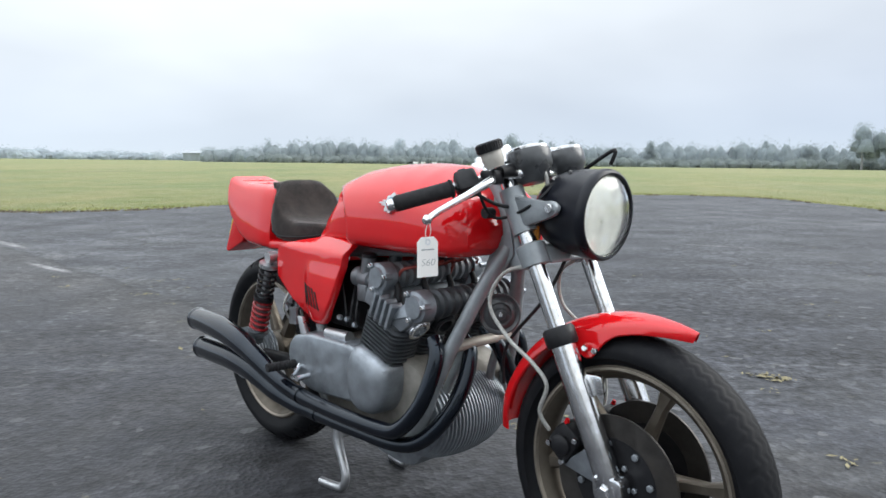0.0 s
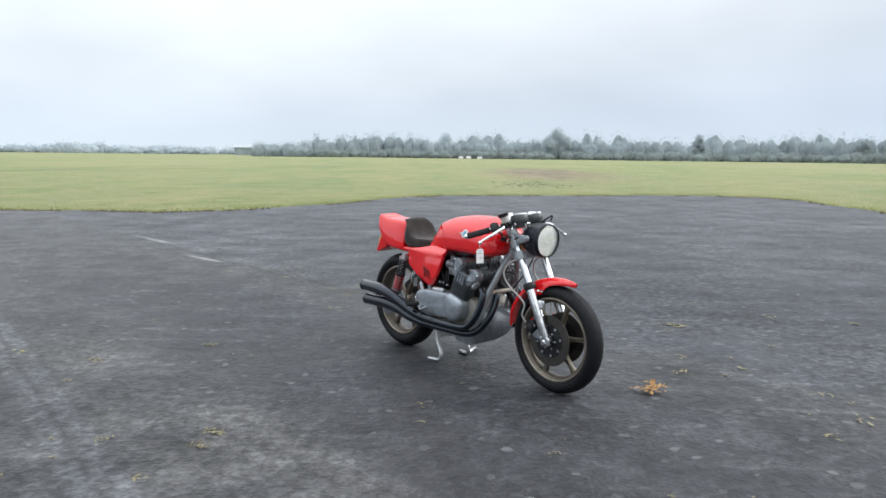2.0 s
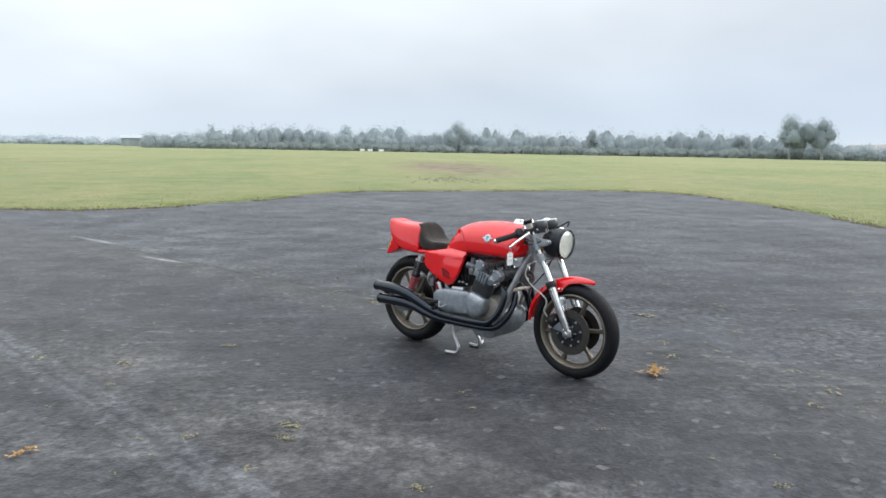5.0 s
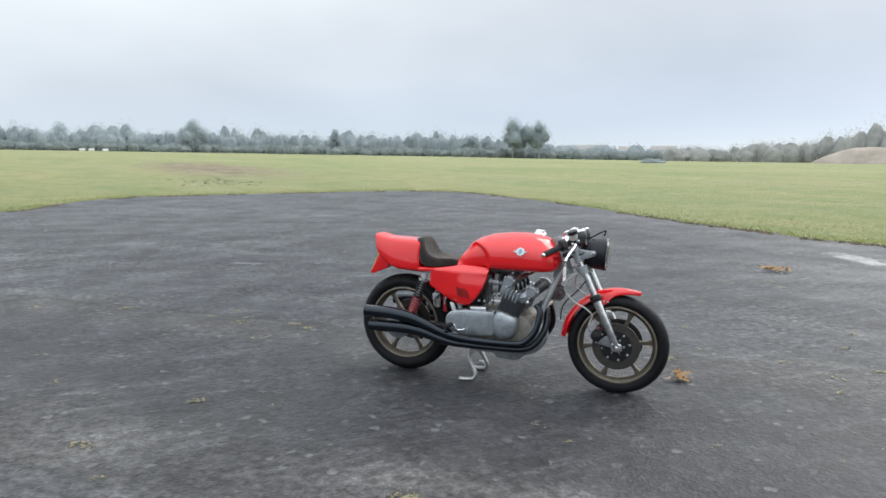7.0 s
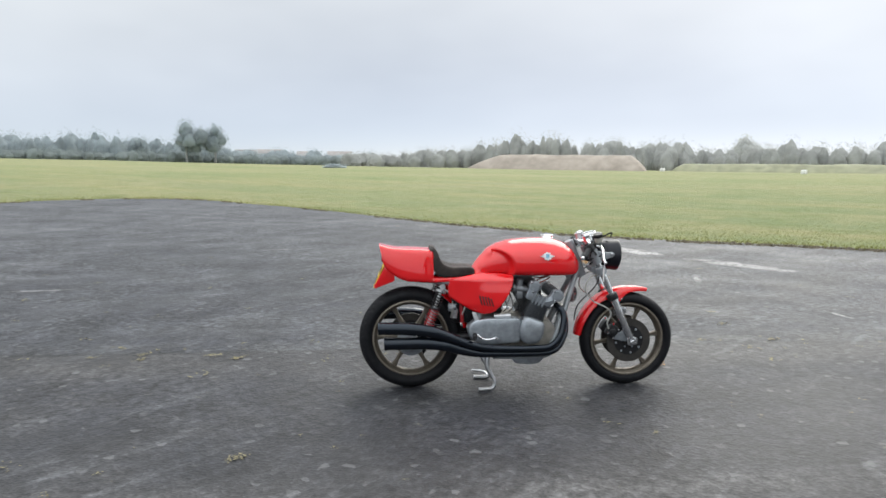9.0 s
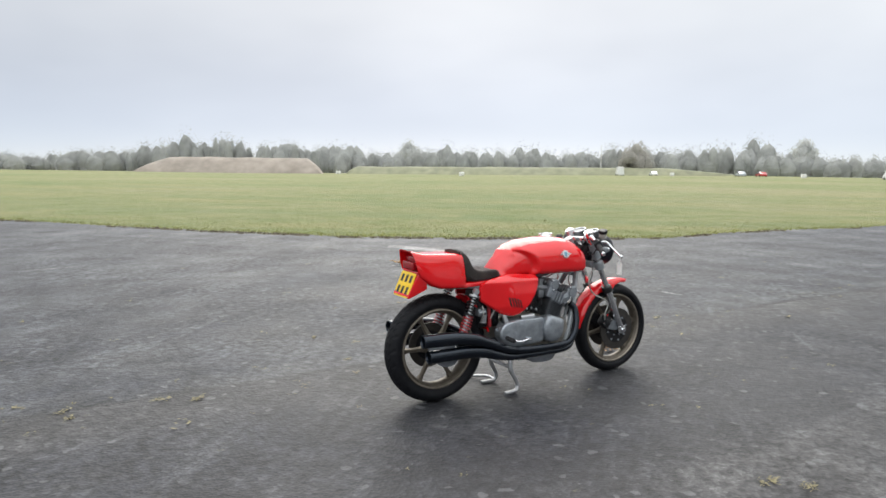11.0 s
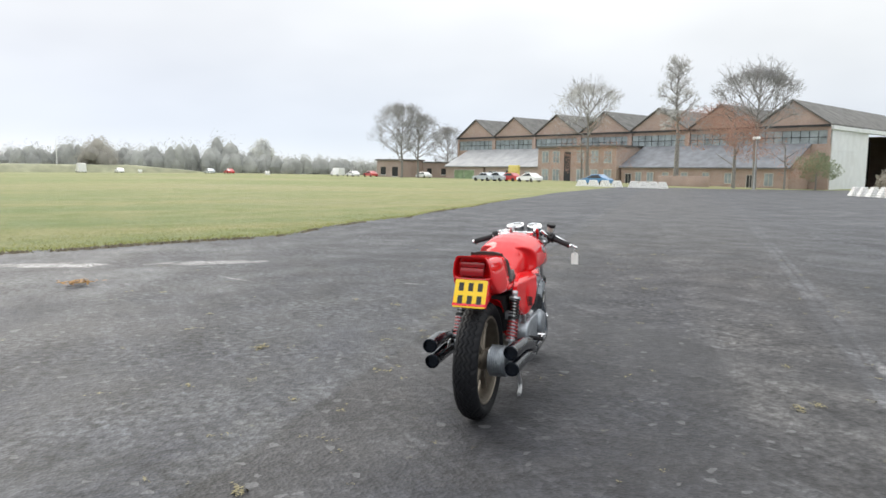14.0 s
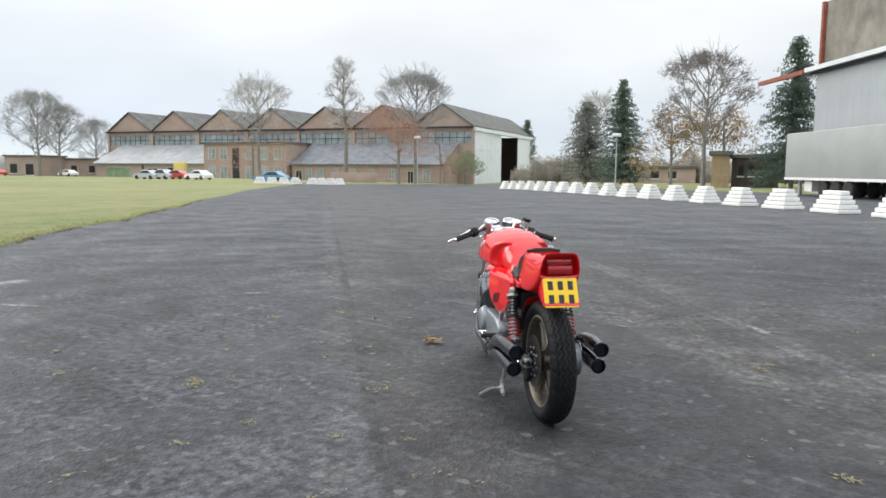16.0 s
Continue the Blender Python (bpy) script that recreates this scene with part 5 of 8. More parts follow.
# ---------------------------------------------------------------- motorcycle: materials
def red_paint():
    m = Mat("red_lacquer", (0.70, 0.006, 0.017), 0.5, coat=1.0, spec=0.0)
    m.set("Coat Roughness", 0.04)
    m.set("Coat IOR", 1.68)
    c = m.ramp(m.noise(6, 5), (0.35, (0.66, 0.005, 0.009)), (0.7, (0.74, 0.008, 0.012)))
    m.color(m.mix(m.ramp(m.noise(160, 3), (0.70, 0.0), (0.76, 0.2)), c, (0.55, 0.2, 0.18)))
    n = m.node("ShaderNodeBump", Strength=0.05, Distance=0.02)
    m.link(m.noise(7, 3), n.inputs["Height"])
    m.link(n.outputs[0], m.b.inputs["Coat Normal"])
    return m.m


def suede():
    m = Mat("worn_suede", (0.05, 0.043, 0.04), 0.95, spec=0.2)
    m.set("Sheen Weight", 0.22)
    m.set("Sheen Roughness", 0.4)
    c = m.ramp(m.noise(14, 6, 0.65), (0.3, (0.016, 0.015, 0.015)), (0.62, (0.045, 0.038, 0.035)), (0.8, (0.085, 0.07, 0.06)))
    m.color(c)
    m.bump(m.noise(380, 3), 0.5, 0.002)
    m.bump(m.noise(18, 4), 0.3, 0.01)
    return m.m


def cast(name, color, rough=0.42, metal=0.85, grime=0.5):
    m = Mat(name, color, rough, metal)
    c = m.ramp(m.noise(26, 6, 0.6), (0.3, tuple(v * 0.78 for v in color)), (0.7, tuple(v * 1.15 for v in color)))
    c = m.mix(m.ramp(m.noise(11, 6, 0.7), (0.5, 0.0), (0.78, grime)), c, (0.10, 0.085, 0.07))
    m.color(c)
    m.rough(m.ramp(m.noise(40, 5), (0.3, rough * 0.75), (0.7, min(1.0, rough * 1.5))))
    m.bump(m.noise(420, 3), 0.18, 0.001)
    return m.m


def tyre_rubber():
    m = Mat("tyre_rubber", (0.008, 0.008, 0.010), 0.6, spec=0.18)
    c = m.ramp(m.noise(30, 6, 0.65), (0.3, (0.005, 0.0055, 0.0075)), (0.75, (0.011, 0.0115, 0.0135)))
    m.color(m.mix(m.ramp(m.noise(9, 6, 0.7), (0.55, 0.0), (0.82, 0.25)), c, (0.05, 0.047, 0.043)))
    m.bump(m.noise(300, 3), 0.2, 0.001)
    return m.m


SLOT_SHADE = worn("slot_shade", (0.008, 0.008, 0.009), 0.9, scale=40)
RED, SUEDE, RUBBER = red_paint(), suede(), tyre_rubber()
ALLOY = cast("grey_cast_alloy", (0.345, 0.375, 0.41), 0.38, 0.78, 0.3)
ALLOY_LIGHT = cast("satin_alloy", (0.55, 0.56, 0.58), 0.34, 0.9, 0.3)
BLOCK = cast("stained_crankcase_alloy", (0.27, 0.255, 0.23), 0.55, 0.4, 0.4)
BARREL = cast("dark_barrel_iron", (0.075, 0.082, 0.092), 0.42, 0.5, 0.3)
BARREL_GREY = cast("dull_carburettor_alloy", (0.19, 0.20, 0.215), 0.42, 0.7, 0.4)
POLISH = cast("polished_alloy", (0.82, 0.83, 0.85), 0.15, 1.0, 0.15)
CHROME = cast("chrome", (0.82, 0.83, 0.85), 0.07, 1.0, 0.12)
BRONZE = cast("bronze_magnesium", (0.14, 0.121, 0.097), 0.40, 0.65, 0.45)
BRONZE_WORN = cast("worn_bronze_edge", (0.34, 0.30, 0.25), 0.36, 0.75, 0.4)
FRAME_GREY = worn("grey_frame_paint", (0.29, 0.315, 0.335), 0.38, 0.25, 0.3, scale=40, amount=0.1, grime=0.4)
FRAME_PALE = worn("pale_scuffed_frame_paint", (0.42, 0.39, 0.34), 0.45, 0.2, 0.1, scale=40, amount=0.15, grime=0.5)
PIPE_BLACK = worn("black_pipe_enamel", (0.003, 0.004, 0.007), 0.2, 0.0, 0.45, scale=24, amount=0.3, grime=0.15, grime_color=(0.03, 0.028, 0.026))
PLASTIC = worn("black_plastic", (0.012, 0.012, 0.014), 0.45, scale=60, amount=0.3)
GLOSS_BLACK = worn("gloss_black_paint", (0.008, 0.009, 0.014), 0.34, 0.0, 0.0, scale=20, amount=0.3)
POD = worn("satin_instrument_pod", (0.07, 0.074, 0.08), 0.3, 0.2, 0.3, scale=40, amount=0.2)
GRIP = worn("ribbed_grip_rubber", (0.02, 0.02, 0.022), 0.8, scale=80, amount=0.3, bump=0.2)
DISC_STEEL = cast("filmed_disc_steel", (0.075, 0.07, 0.066), 0.40, 0.8, 0.4)
SPRING_RED = worn("red_spring_enamel", (0.31, 0.012, 0.017), 0.4, 0.0, 0.3, scale=60, amount=0.15, grime=0.3)
LENS_RED = Mat("red_tail_lens", (0.32, 0.006, 0.012), 0.12, coat=0.6).m
YELLOW = worn("reflective_yellow_sheet", (0.85, 0.55, 0.015), 0.45, scale=12, amount=0.06)
BLACK_INK = worn("black_ink", (0.02, 0.02, 0.02), 0.6, scale=40)
CARD = foliage("white_card", (0.90, 0.90, 0.89), 0.02)
HOSE_GREY = worn("grey_braided_hose", (0.42, 0.42, 0.40), 0.5, 0.3, scale=300, amount=0.3)
WIRE_RED = worn("red_brown_lead", (0.22, 0.03, 0.02), 0.5, scale=40)
AMBER = worn("amber_sleeve", (0.5, 0.2, 0.02), 0.5, scale=40)
RESERVOIR = worn("cloudy_reservoir_plastic", (0.45, 0.43, 0.39), 0.35, scale=40, amount=0.1)
BADGE_BLUE = worn("blue_badge_enamel", (0.12, 0.30, 0.42), 0.3, 0.3, 0.5, scale=60)
DIAL = worn("dial_sky_glare", (0.52, 0.53, 0.53), 0.5, scale=40, amount=0.04)


def glass_of(name, rough=0.03):
    m = Mat(name, (0.95, 0.97, 0.97), rough)
    m.set("Transmission Weight", 1.0)
    m.set("IOR", 1.45)
    return m


PIPE_BLACK.node_tree.nodes["Principled BSDF"].inputs["Specular Tint"].default_value = (0.55, 0.75, 1.0, 1)
for mat_ in (PIPE_BLACK, PLASTIC, GLOSS_BLACK, GRIP):
    mat_.node_tree.nodes["Principled BSDF"].inputs["Specular IOR Level"].default_value = 0.3
LENS = glass_of("headlamp_glass", 0.06)
LENS.bump(LENS.noise(60, 2, 0.5, (0.1, 1.0, 0.12)), 0.05, 0.003)
LENS = LENS.m
REFLECTOR = cast("silvered_reflector", (0.97, 0.96, 0.92), 0.36, 1.0, 0.0)


# ---------------------------------------------------------------- motorcycle: shape tools
def inset(poly, d):
    """A closed outline moved inwards by d."""
    n = len(poly)
    area = sum(poly[i][0] * poly[(i + 1) % n][1] - poly[(i + 1) % n][0] * poly[i][1] for i in range(n))
    s = 1 if area > 0 else -1
    out = []
    for i in range(n):
        (x0, z0), (x1, z1), (x2, z2) = poly[i - 1], poly[i], poly[(i + 1) % n]
        a, b = Vector((x1 - x0, z1 - z0)).normalized(), Vector((x2 - x1, z2 - z1)).normalized()
        na, nb = Vector((-a.y, a.x)) * s, Vector((-b.y, b.x)) * s
        k = (na + nb)
        k = k / max(0.35, k.length_squared / 2)
        out.append((x1 + k.x * d, z1 + k.y * d))
    return out


def corner_poly(pts, r, n=4):
    """A closed outline with its corners rounded by about r."""
    m = len(pts)
    out = []
    for i in range(m):
        p0, p1, p2 = (Vector(pts[(i + k) % m]) for k in (-1, 0, 1))
        a, b = (p0 - p1), (p2 - p1)
        q0, q2 = p1 + a.normalized() * min(r, a.length * 0.45), p1 + b.normalized() * min(r, b.length * 0.45)
        for k in range(n + 1):
            t = k / n
            q = (1 - t) ** 2 * q0 + 2 * t * (1 - t) * p1 + t * t * q2
            out.append((q.x, q.y))
    return out


def slab(b, poly, y0, y1, bevel, lean=None, m=None):
    """An outline in x and z, made solid from y0 to y1 with rounded rims. lean(x, z): a shift of y."""
    s = 1 if y1 > y0 else -1
    rings = []
    for y, ins in ((y0, bevel), (y0 + s * bevel * 0.3, bevel * 0.3), (y0 + s * bevel, 0.0), (y1 - s * bevel, 0.0), (y1 - s * bevel * 0.3, bevel * 0.3), (y1, bevel)):
        q = [Vector((x, y + (lean(x, z) if lean else 0.0), z)) for x, z in inset(poly, ins)]
        rings.append([m @ p for p in q] if m is not None else q)
    return b.skin(rings)


def along(p, d):
    """A frame at p whose y axis runs along d."""
    y = Vector(d).normalized()
    x = y.orthogonal().normalized()
    z = x.cross(y)
    return Matrix(((x.x, y.x, z.x, p[0]), (x.y, y.y, z.y, p[1]), (x.z, y.z, z.z, p[2]), (0, 0, 0, 1)))


def bolt(b, p, d, r=0.006, h=0.006):
    """A hexagon head."""
    b.lathe([(0, r), (h * 0.8, r), (h, r * 0.8)], 6, along(p, d))


def coil(b, p, q, radius, wire, turns):
    """A helical spring from p to q."""
    m = along(p, Vector(q) - Vector(p))
    ln = (Vector(q) - Vector(p)).length
    n = int(turns * 14)
    pts = [m @ Vector((radius * math.cos(2 * math.pi * turns * i / n), ln * i / n, radius * math.sin(2 * math.pi * turns * i / n))) for i in range(n + 1)]
    b.tube(pts, wire, 6)


BIKE_M = Matrix.Translation((-0.503, 2.373, 0)) @ Matrix.Rotation(math.atan2(-1.005, 0.945), 4, "Z") @ Matrix.Translation((0.011, 0.013, 0)) @ Matrix.Scale(0.988, 4)
bike = thing("motorcycle", "red vintage cafe racer motorcycle standing on its centre stand", "motorcycle", BIKE_M)
RX, RZ, RR = 0.0, 0.319, 0.319
FX, FZ, FR = 1.37, 0.297, 0.297


# ---------------------------------------------------------------- wheels
def tyre_bag(R, hw, rim_r, rim_hw, seg, wave, deep):
    """A tyre whose tread grooves are cut into the mesh."""
    b = Bag()
    prof = []
    for i in range(33):
        u = -1 + 2 * i / 32
        phi = radians(78) * u
        prof.append((hw * math.sin(phi) / math.sin(radians(78)), R - hw * 0.78 * (1 - math.cos(phi)), u))
    low = prof[-1][1]
    side = [(rim_hw, rim_r, 9), (rim_hw + 0.006, rim_r + 0.012, 9), (hw * 0.99, rim_r + (low - rim_r) * 0.55, 9), (hw * 1.012, rim_r + (low - rim_r) * 0.8, 9)]
    full = [(-a, r, k) for a, r, k in side] + prof + [(a, r, k) for a, r, k in side[::-1]]
    rings = []
    for a, r, u in full:
        ring = []
        for j in range(seg):
            th = 2 * math.pi * j / seg
            dr = 0.0
            if u < 2:
                tri = abs(((th * wave / (2 * math.pi)) % 1.0) * 2 - 1) * 2 - 1
                for u0 in (-0.42, -0.14, 0.14, 0.42):
                    if abs(u - u0 - 0.085 * tri) < 0.042:
                        dr = -deep
                if abs(u) > 0.5 and abs(u) < 0.93 and ((th * wave * 0.5 / (2 * math.pi) + abs(u) * 0.55) % 1.0) < 0.24:
                    dr = -deep * 0.85
            ring.append((( r + dr) * math.cos(th), a, (r + dr) * math.sin(th)))
        rings.append(ring)
    b.skin(rings, True, False)
    return b


def wheel(name, label, cx, cz, R, hw, rim_r, rim_hw, seg, wave, spoke_from, spoke_turn, deep):
    m = Matrix.Translation((cx, 0, cz))
    b = Bag()
    w = rim_hw
    b.lathe([(-w, rim_r + 0.004), (-w - 0.004, rim_r - 0.002), (-w, rim_r - 0.012), (-w * 0.55, rim_r - 0.026), (-w * 0.3, rim_r - 0.03), (w * 0.3, rim_r - 0.03), (w * 0.55, rim_r - 0.026), (w, rim_r - 0.012), (w + 0.004, rim_r - 0.002), (w, rim_r + 0.004), (w * 0.5, rim_r - 0.008), (-w * 0.5, rim_r - 0.008)], 72, None, closed_profile=True)
    rim = part(name, b, BRONZE, bike, label, m=m)
    part("tyre", tyre_bag(R, hw, rim_r, rim_hw, seg, wave, deep), RUBBER, rim, "black tyre with wavy tread grooves", sharp=50)
    b = Bag()
    sec = []
    for f, wd, th in ((0.0, 0.022, 0.022), (0.35, 0.0145, 0.016), (0.75, 0.0115, 0.013), (1.0, 0.021, 0.017)):
        r = spoke_from + (rim_r - 0.026 - spoke_from) * f
        o = [(-wd, -th * 0.4), (-wd * 0.6, -th), (wd * 0.6, -th), (wd, -th * 0.4), (wd, th * 0.4), (wd * 0.6, th), (-wd * 0.6, th), (-wd, th * 0.4)]
        sec.append([Vector((r, y, x)) for x, y in o])
    b.skin(sec)
    me = b.mesh("spoke", 50)
    me.materials.append(BRONZE)
    for k in range(6):
        part("spoke", me, BRONZE, rim, m=Matrix.Rotation(radians(-(60 * k + spoke_turn)), 4, "Y"))
    b = Bag()
    b.lathe([(-0.055, 0.0), (-0.055, 0.03), (-0.045, 0.045), (-0.03, spoke_from + 0.004), (0.03, spoke_from + 0.004), (0.045, 0.045), (0.055, 0.03), (0.055, 0.0)], 36)
    part("hub", b, BRONZE, rim)
    for s in (-1, 1):
        b = Bag()
        b.lathe([(s * (w - 0.002), rim_r - 0.003), (s * (w + 0.0055), rim_r - 0.002), (s * (w + 0.006), rim_r - 0.007), (s * (w - 0.001), rim_r - 0.012)], 72, None, closed_profile=True)
        part("rim_edge", b, BRONZE_WORN, rim, "worn rim edge")
    return rim


def disc(parent, y, r_out, r_in, s):
    b = Bag()
    t = 0.003
    b.lathe([(y - t, r_in), (y - t, r_out - 0.001), (y, r_out), (y + t, r_out - 0.001), (y + t, r_in)], 56, None, closed_profile=True)
    d = part("brake_disc", b, DISC_STEEL, parent, "dark filmed steel brake disc")
    b = Bag()
    b.lathe([(y - 0.004, 0.03), (y - 0.004, r_in + 0.008), (y + 0.004, r_in + 0.008), (y + 0.004, 0.03)], 36, None, closed_profile=True)
    part("carrier", b, PLASTIC, d, "black disc carrier")
    for n, r, off, size in ((8, r_in - 0.004, 0.2, 0.0075), (6, 0.045, 0.0, 0.006)):
        for k in range(n):
            a = 2 * math.pi * k / n + off
            b = Bag()
            bolt(b, (math.cos(a) * r, y + s * 0.004, math.sin(a) * r), (0, s, 0), size, 0.006)
            part("bolt", b, ALLOY, d)
    return d


fw = wheel("front_wheel", "bronze six-spoke cast front wheel", FX, FZ, FR, 0.052, 0.232, 0.034, 640, 64, 0.05, 8, 0.0014)
rw = wheel("rear_wheel", "bronze six-spoke cast rear wheel", RX, RZ, RR, 0.064, 0.236, 0.046, 704, 44, 0.055, 0, 0.0055)
for s in (-1, 1):
    disc(fw, s * 0.062, 0.14, 0.085, s)
disc(rw, 0.072, 0.135, 0.08, 1)

# ---------------------------------------------------------------- fork, headlamp, bars
def fork_x(z):
    return 1.383 - (z - 0.29) * 0.462


fd = Vector((fork_x(1.0) - fork_x(0.0), 0, 1.0)).normalized()
fork = Bag()
for s in (-1, 1):
    b = Bag()
    b.tube([(fork_x(z), s * 0.092, z) for z in (0.275, 0.285, 0.5, 0.572)], [0.02, 0.026, 0.0265, 0.0265], 20)
    slider = part("fork_slider", b, POLISH, bike, "bright alloy fork slider")
    b = Bag()
    b.lathe([(-0.016, 0.019), (-0.016, 0.031), (-0.01, 0.034), (0.018, 0.034), (0.024, 0.03), (0.024, 0.0195)], 20, along((fork_x(0.578), s * 0.092, 0.578), fd), closed_profile=True)
    part("dust_seal", b, PLASTIC, slider, "black rubber dust seal")
    b = Bag()
    slab(b, corner_poly([(FX - 0.028, FZ + 0.03), (FX + 0.04, FZ + 0.03), (FX + 0.045, FZ - 0.018), (FX - 0.02, FZ - 0.026)], 0.015), s * 0.075, s * 0.112, 0.005)
    part("axle_clamp", b, POLISH, slider)
    b = Bag()
    bolt(b, (FX + 0.008, s * 0.112, FZ), (0, s, 0), 0.014, 0.014)
    bolt(b, (FX - 0.012, s * 0.112, FZ + 0.022), (0, s, 0), 0.006, 0.008)
    part("axle_nut", b, CHROME, slider)
    b = Bag()
    slab(b, corner_poly([(fork_x(0.49) - 0.02, 0.51), (fork_x(0.5) + 0.055, 0.515), (fork_x(0.47) + 0.05, 0.478), (fork_x(0.46), 0.462)], 0.01), s * 0.07, s * 0.082, 0.003)
    part("fender_bracket", b, POLISH, slider)
    b = Bag()
    b.tube([(fork_x(z), s * 0.092, z) for z in (0.56, 0.96)], 0.0185, 18)
    part("fork_tube", b, CHROME, bike, "chromed fork tube")
    b = Bag()
    b.lathe([(0, 0.012), (0, 0.021), (0.012, 0.021), (0.018, 0.014), (0.018, 0.0)], 6, along((fork_x(0.955), s * 0.092, 0.955), fd))
    part("fork_cap", b, CHROME, bike)
    # headlamp bracket: a sleeve with an arm
    b = Bag()
    b.lathe([(0, 0.02), (0, 0.027), (0.1, 0.027), (0.1, 0.02)], 18, along((fork_x(0.79), s * 0.092, 0.79), fd), closed_profile=True)
    zc = 0.842
    arm = [(fork_x(0.80), 0.80), (1.218, 0.822), (1.243, 0.832), (1.25, 0.848), (1.236, 0.862), (1.21, 0.86), (fork_x(0.875), 0.872)]
    slab(b, corner_poly(arm, 0.012), s * 0.094, s * 0.112, 0.006)
    br = part("headlamp_bracket", b, FRAME_GREY, bike, "grey painted headlamp bracket")
    b = Bag()
    bolt(b, (1.231, s * 0.112, 0.846), (0, s, 0), 0.011, 0.008)
    part("bolt", b, CHROME, br)

b = Bag()
for s in (-1, 1):
    b.lathe([(-0.022, 0.0188), (-0.024, 0.03), (0.02, 0.032), (0.024, 0.026), (0.024, 0.0188)], 20, along((fork_x(0.745), s * 0.092, 0.745), fd), closed_profile=True)
slab(b, corner_poly([(fork_x(0.76) - 0.055, 0.765), (fork_x(0.76) + 0.025, 0.765), (fork_x(0.73) + 0.03, 0.728), (fork_x(0.73) - 0.05, 0.724)], 0.01), -0.07, 0.07, 0.006)
part("lower_yoke", b, FRAME_GREY, bike, "grey lower fork yoke")
b = Bag()
for s in (-1, 1):
    b.lathe([(-0.014, 0.0188), (-0.014, 0.03), (0.012, 0.03), (0.014, 0.026), (0.014, 0.0188)], 20, along((fork_x(0.915), s * 0.092, 0.915), fd), closed_profile=True)
slab(b, corner_poly([(fork_x(0.92) - 0.06, 0.93), (fork_x(0.92) + 0.025, 0.93), (fork_x(0.905) + 0.025, 0.9), (fork_x(0.905) - 0.06, 0.9)], 0.01), -0.07, 0.07, 0.006)
part("top_yoke", b, POLISH, bike, "bright alloy top yoke")
b = Bag()
b.tube([(1.075, 0, 0.70), (0.985, 0, 0.92)], 0.03, 18)
part("steering_head", b, FRAME_GREY, bike)

hl = Bag()
HLM = along((1.214, 0.0, 0.834), (1.0, 0.0, -0.06))
hl.lathe([(-0.085, 0.0), (-0.083, 0.03), (-0.07, 0.055), (-0.045, 0.077), (-0.01, 0.089), (0.03, 0.0935), (0.06, 0.0945), (0.064, 0.0965), (0.074, 0.0965), (0.080, 0.0945), (0.084, 0.089), (0.083, 0.085), (0.072, 0.084), (0.03, 0.080), (-0.04, 0.07)], 48, HLM)
headlamp = part("headlamp", hl, GLOSS_BLACK, bike, "round gloss black headlamp")
b = Bag()
b.lathe([(-0.03, 0.012), (-0.02, 0.035), (0.005, 0.055), (0.035, 0.071), (0.072, 0.0835)], 48, HLM)
part("reflector", b, REFLECTOR, headlamp, "silvered bowl")
b = Bag()
b.lathe([(0.0, 0.0), (0.0, 0.014), (0.04, 0.013), (0.05, 0.006), (0.052, 0.0)], 16, HLM)
part("bulb", b, WHITE_PAINT, headlamp, "bulb with a white shield")
b = Bag()
b.lathe([(0.077, 0.0845), (0.085, 0.077), (0.093, 0.058), (0.098, 0.030), (0.100, 0.001), (0.097, 0.001), (0.095, 0.028), (0.090, 0.055), (0.082, 0.074), (0.075, 0.082)], 48, HLM, closed_profile=True)
lens = part("lens", b, LENS, headlamp, "clear ribbed headlamp glass")
lens.visible_shadow = False

for s in (-1, 1):
    gx, gz, gy = 1.135, 0.935, s * 0.06
    gm = along((gx, gy, gz), (-0.28, 0, 1.0))
    b = Bag()
    b.lathe([(-0.042, 0.0), (-0.042, 0.026), (-0.032, 0.036), (-0.012, 0.045), (-0.006, 0.049), (0.022, 0.0495), (0.03, 0.047), (0.03, 0.043), (0.024, 0.042), (0.024, 0.0)], 36, gm)
    g = part("gauge", b, POD, bike, "round dark grey instrument pod")
    b = Bag()
    b.lathe([(0.0285, 0.041), (0.0285, 0.0475), (0.033, 0.0475), (0.035, 0.045), (0.033, 0.041)], 32, gm, closed_profile=True)
    part("bezel", b, CHROME, g, "chromed bezel")
    # dial paleness stands in for sky mirrored in the gauge glass
    b = Bag()
    b.lathe([(0.0245, 0.0), (0.0245, 0.0405), (0.0262, 0.0405), (0.0262, 0.0)], 32, gm)
    part("dial", b, DIAL, g, "dial with the glare of its glass painted pale")
    b = Bag()
    for k in range(11):
        a = radians(-40 + 26 * k)
        b.box(0.029, 0.0262, -0.0012, 0.037, 0.0268, 0.0012, gm @ Matrix.Rotation(a, 4, "Y"))
    b.box(-0.004, 0.0262, -0.0012, 0.03, 0.027, 0.0012, gm @ Matrix.Rotation(radians(60 + 50 * s), 4, "Y"))
    part("scale", b, BLACK_INK, g)
b = Bag()
b.chamfer_box(1.085, -0.11, 0.905, 1.15, 0.11, 0.925, 0.006)
part("gauge_plate", b, POLISH, bike, "bright instrument plate")

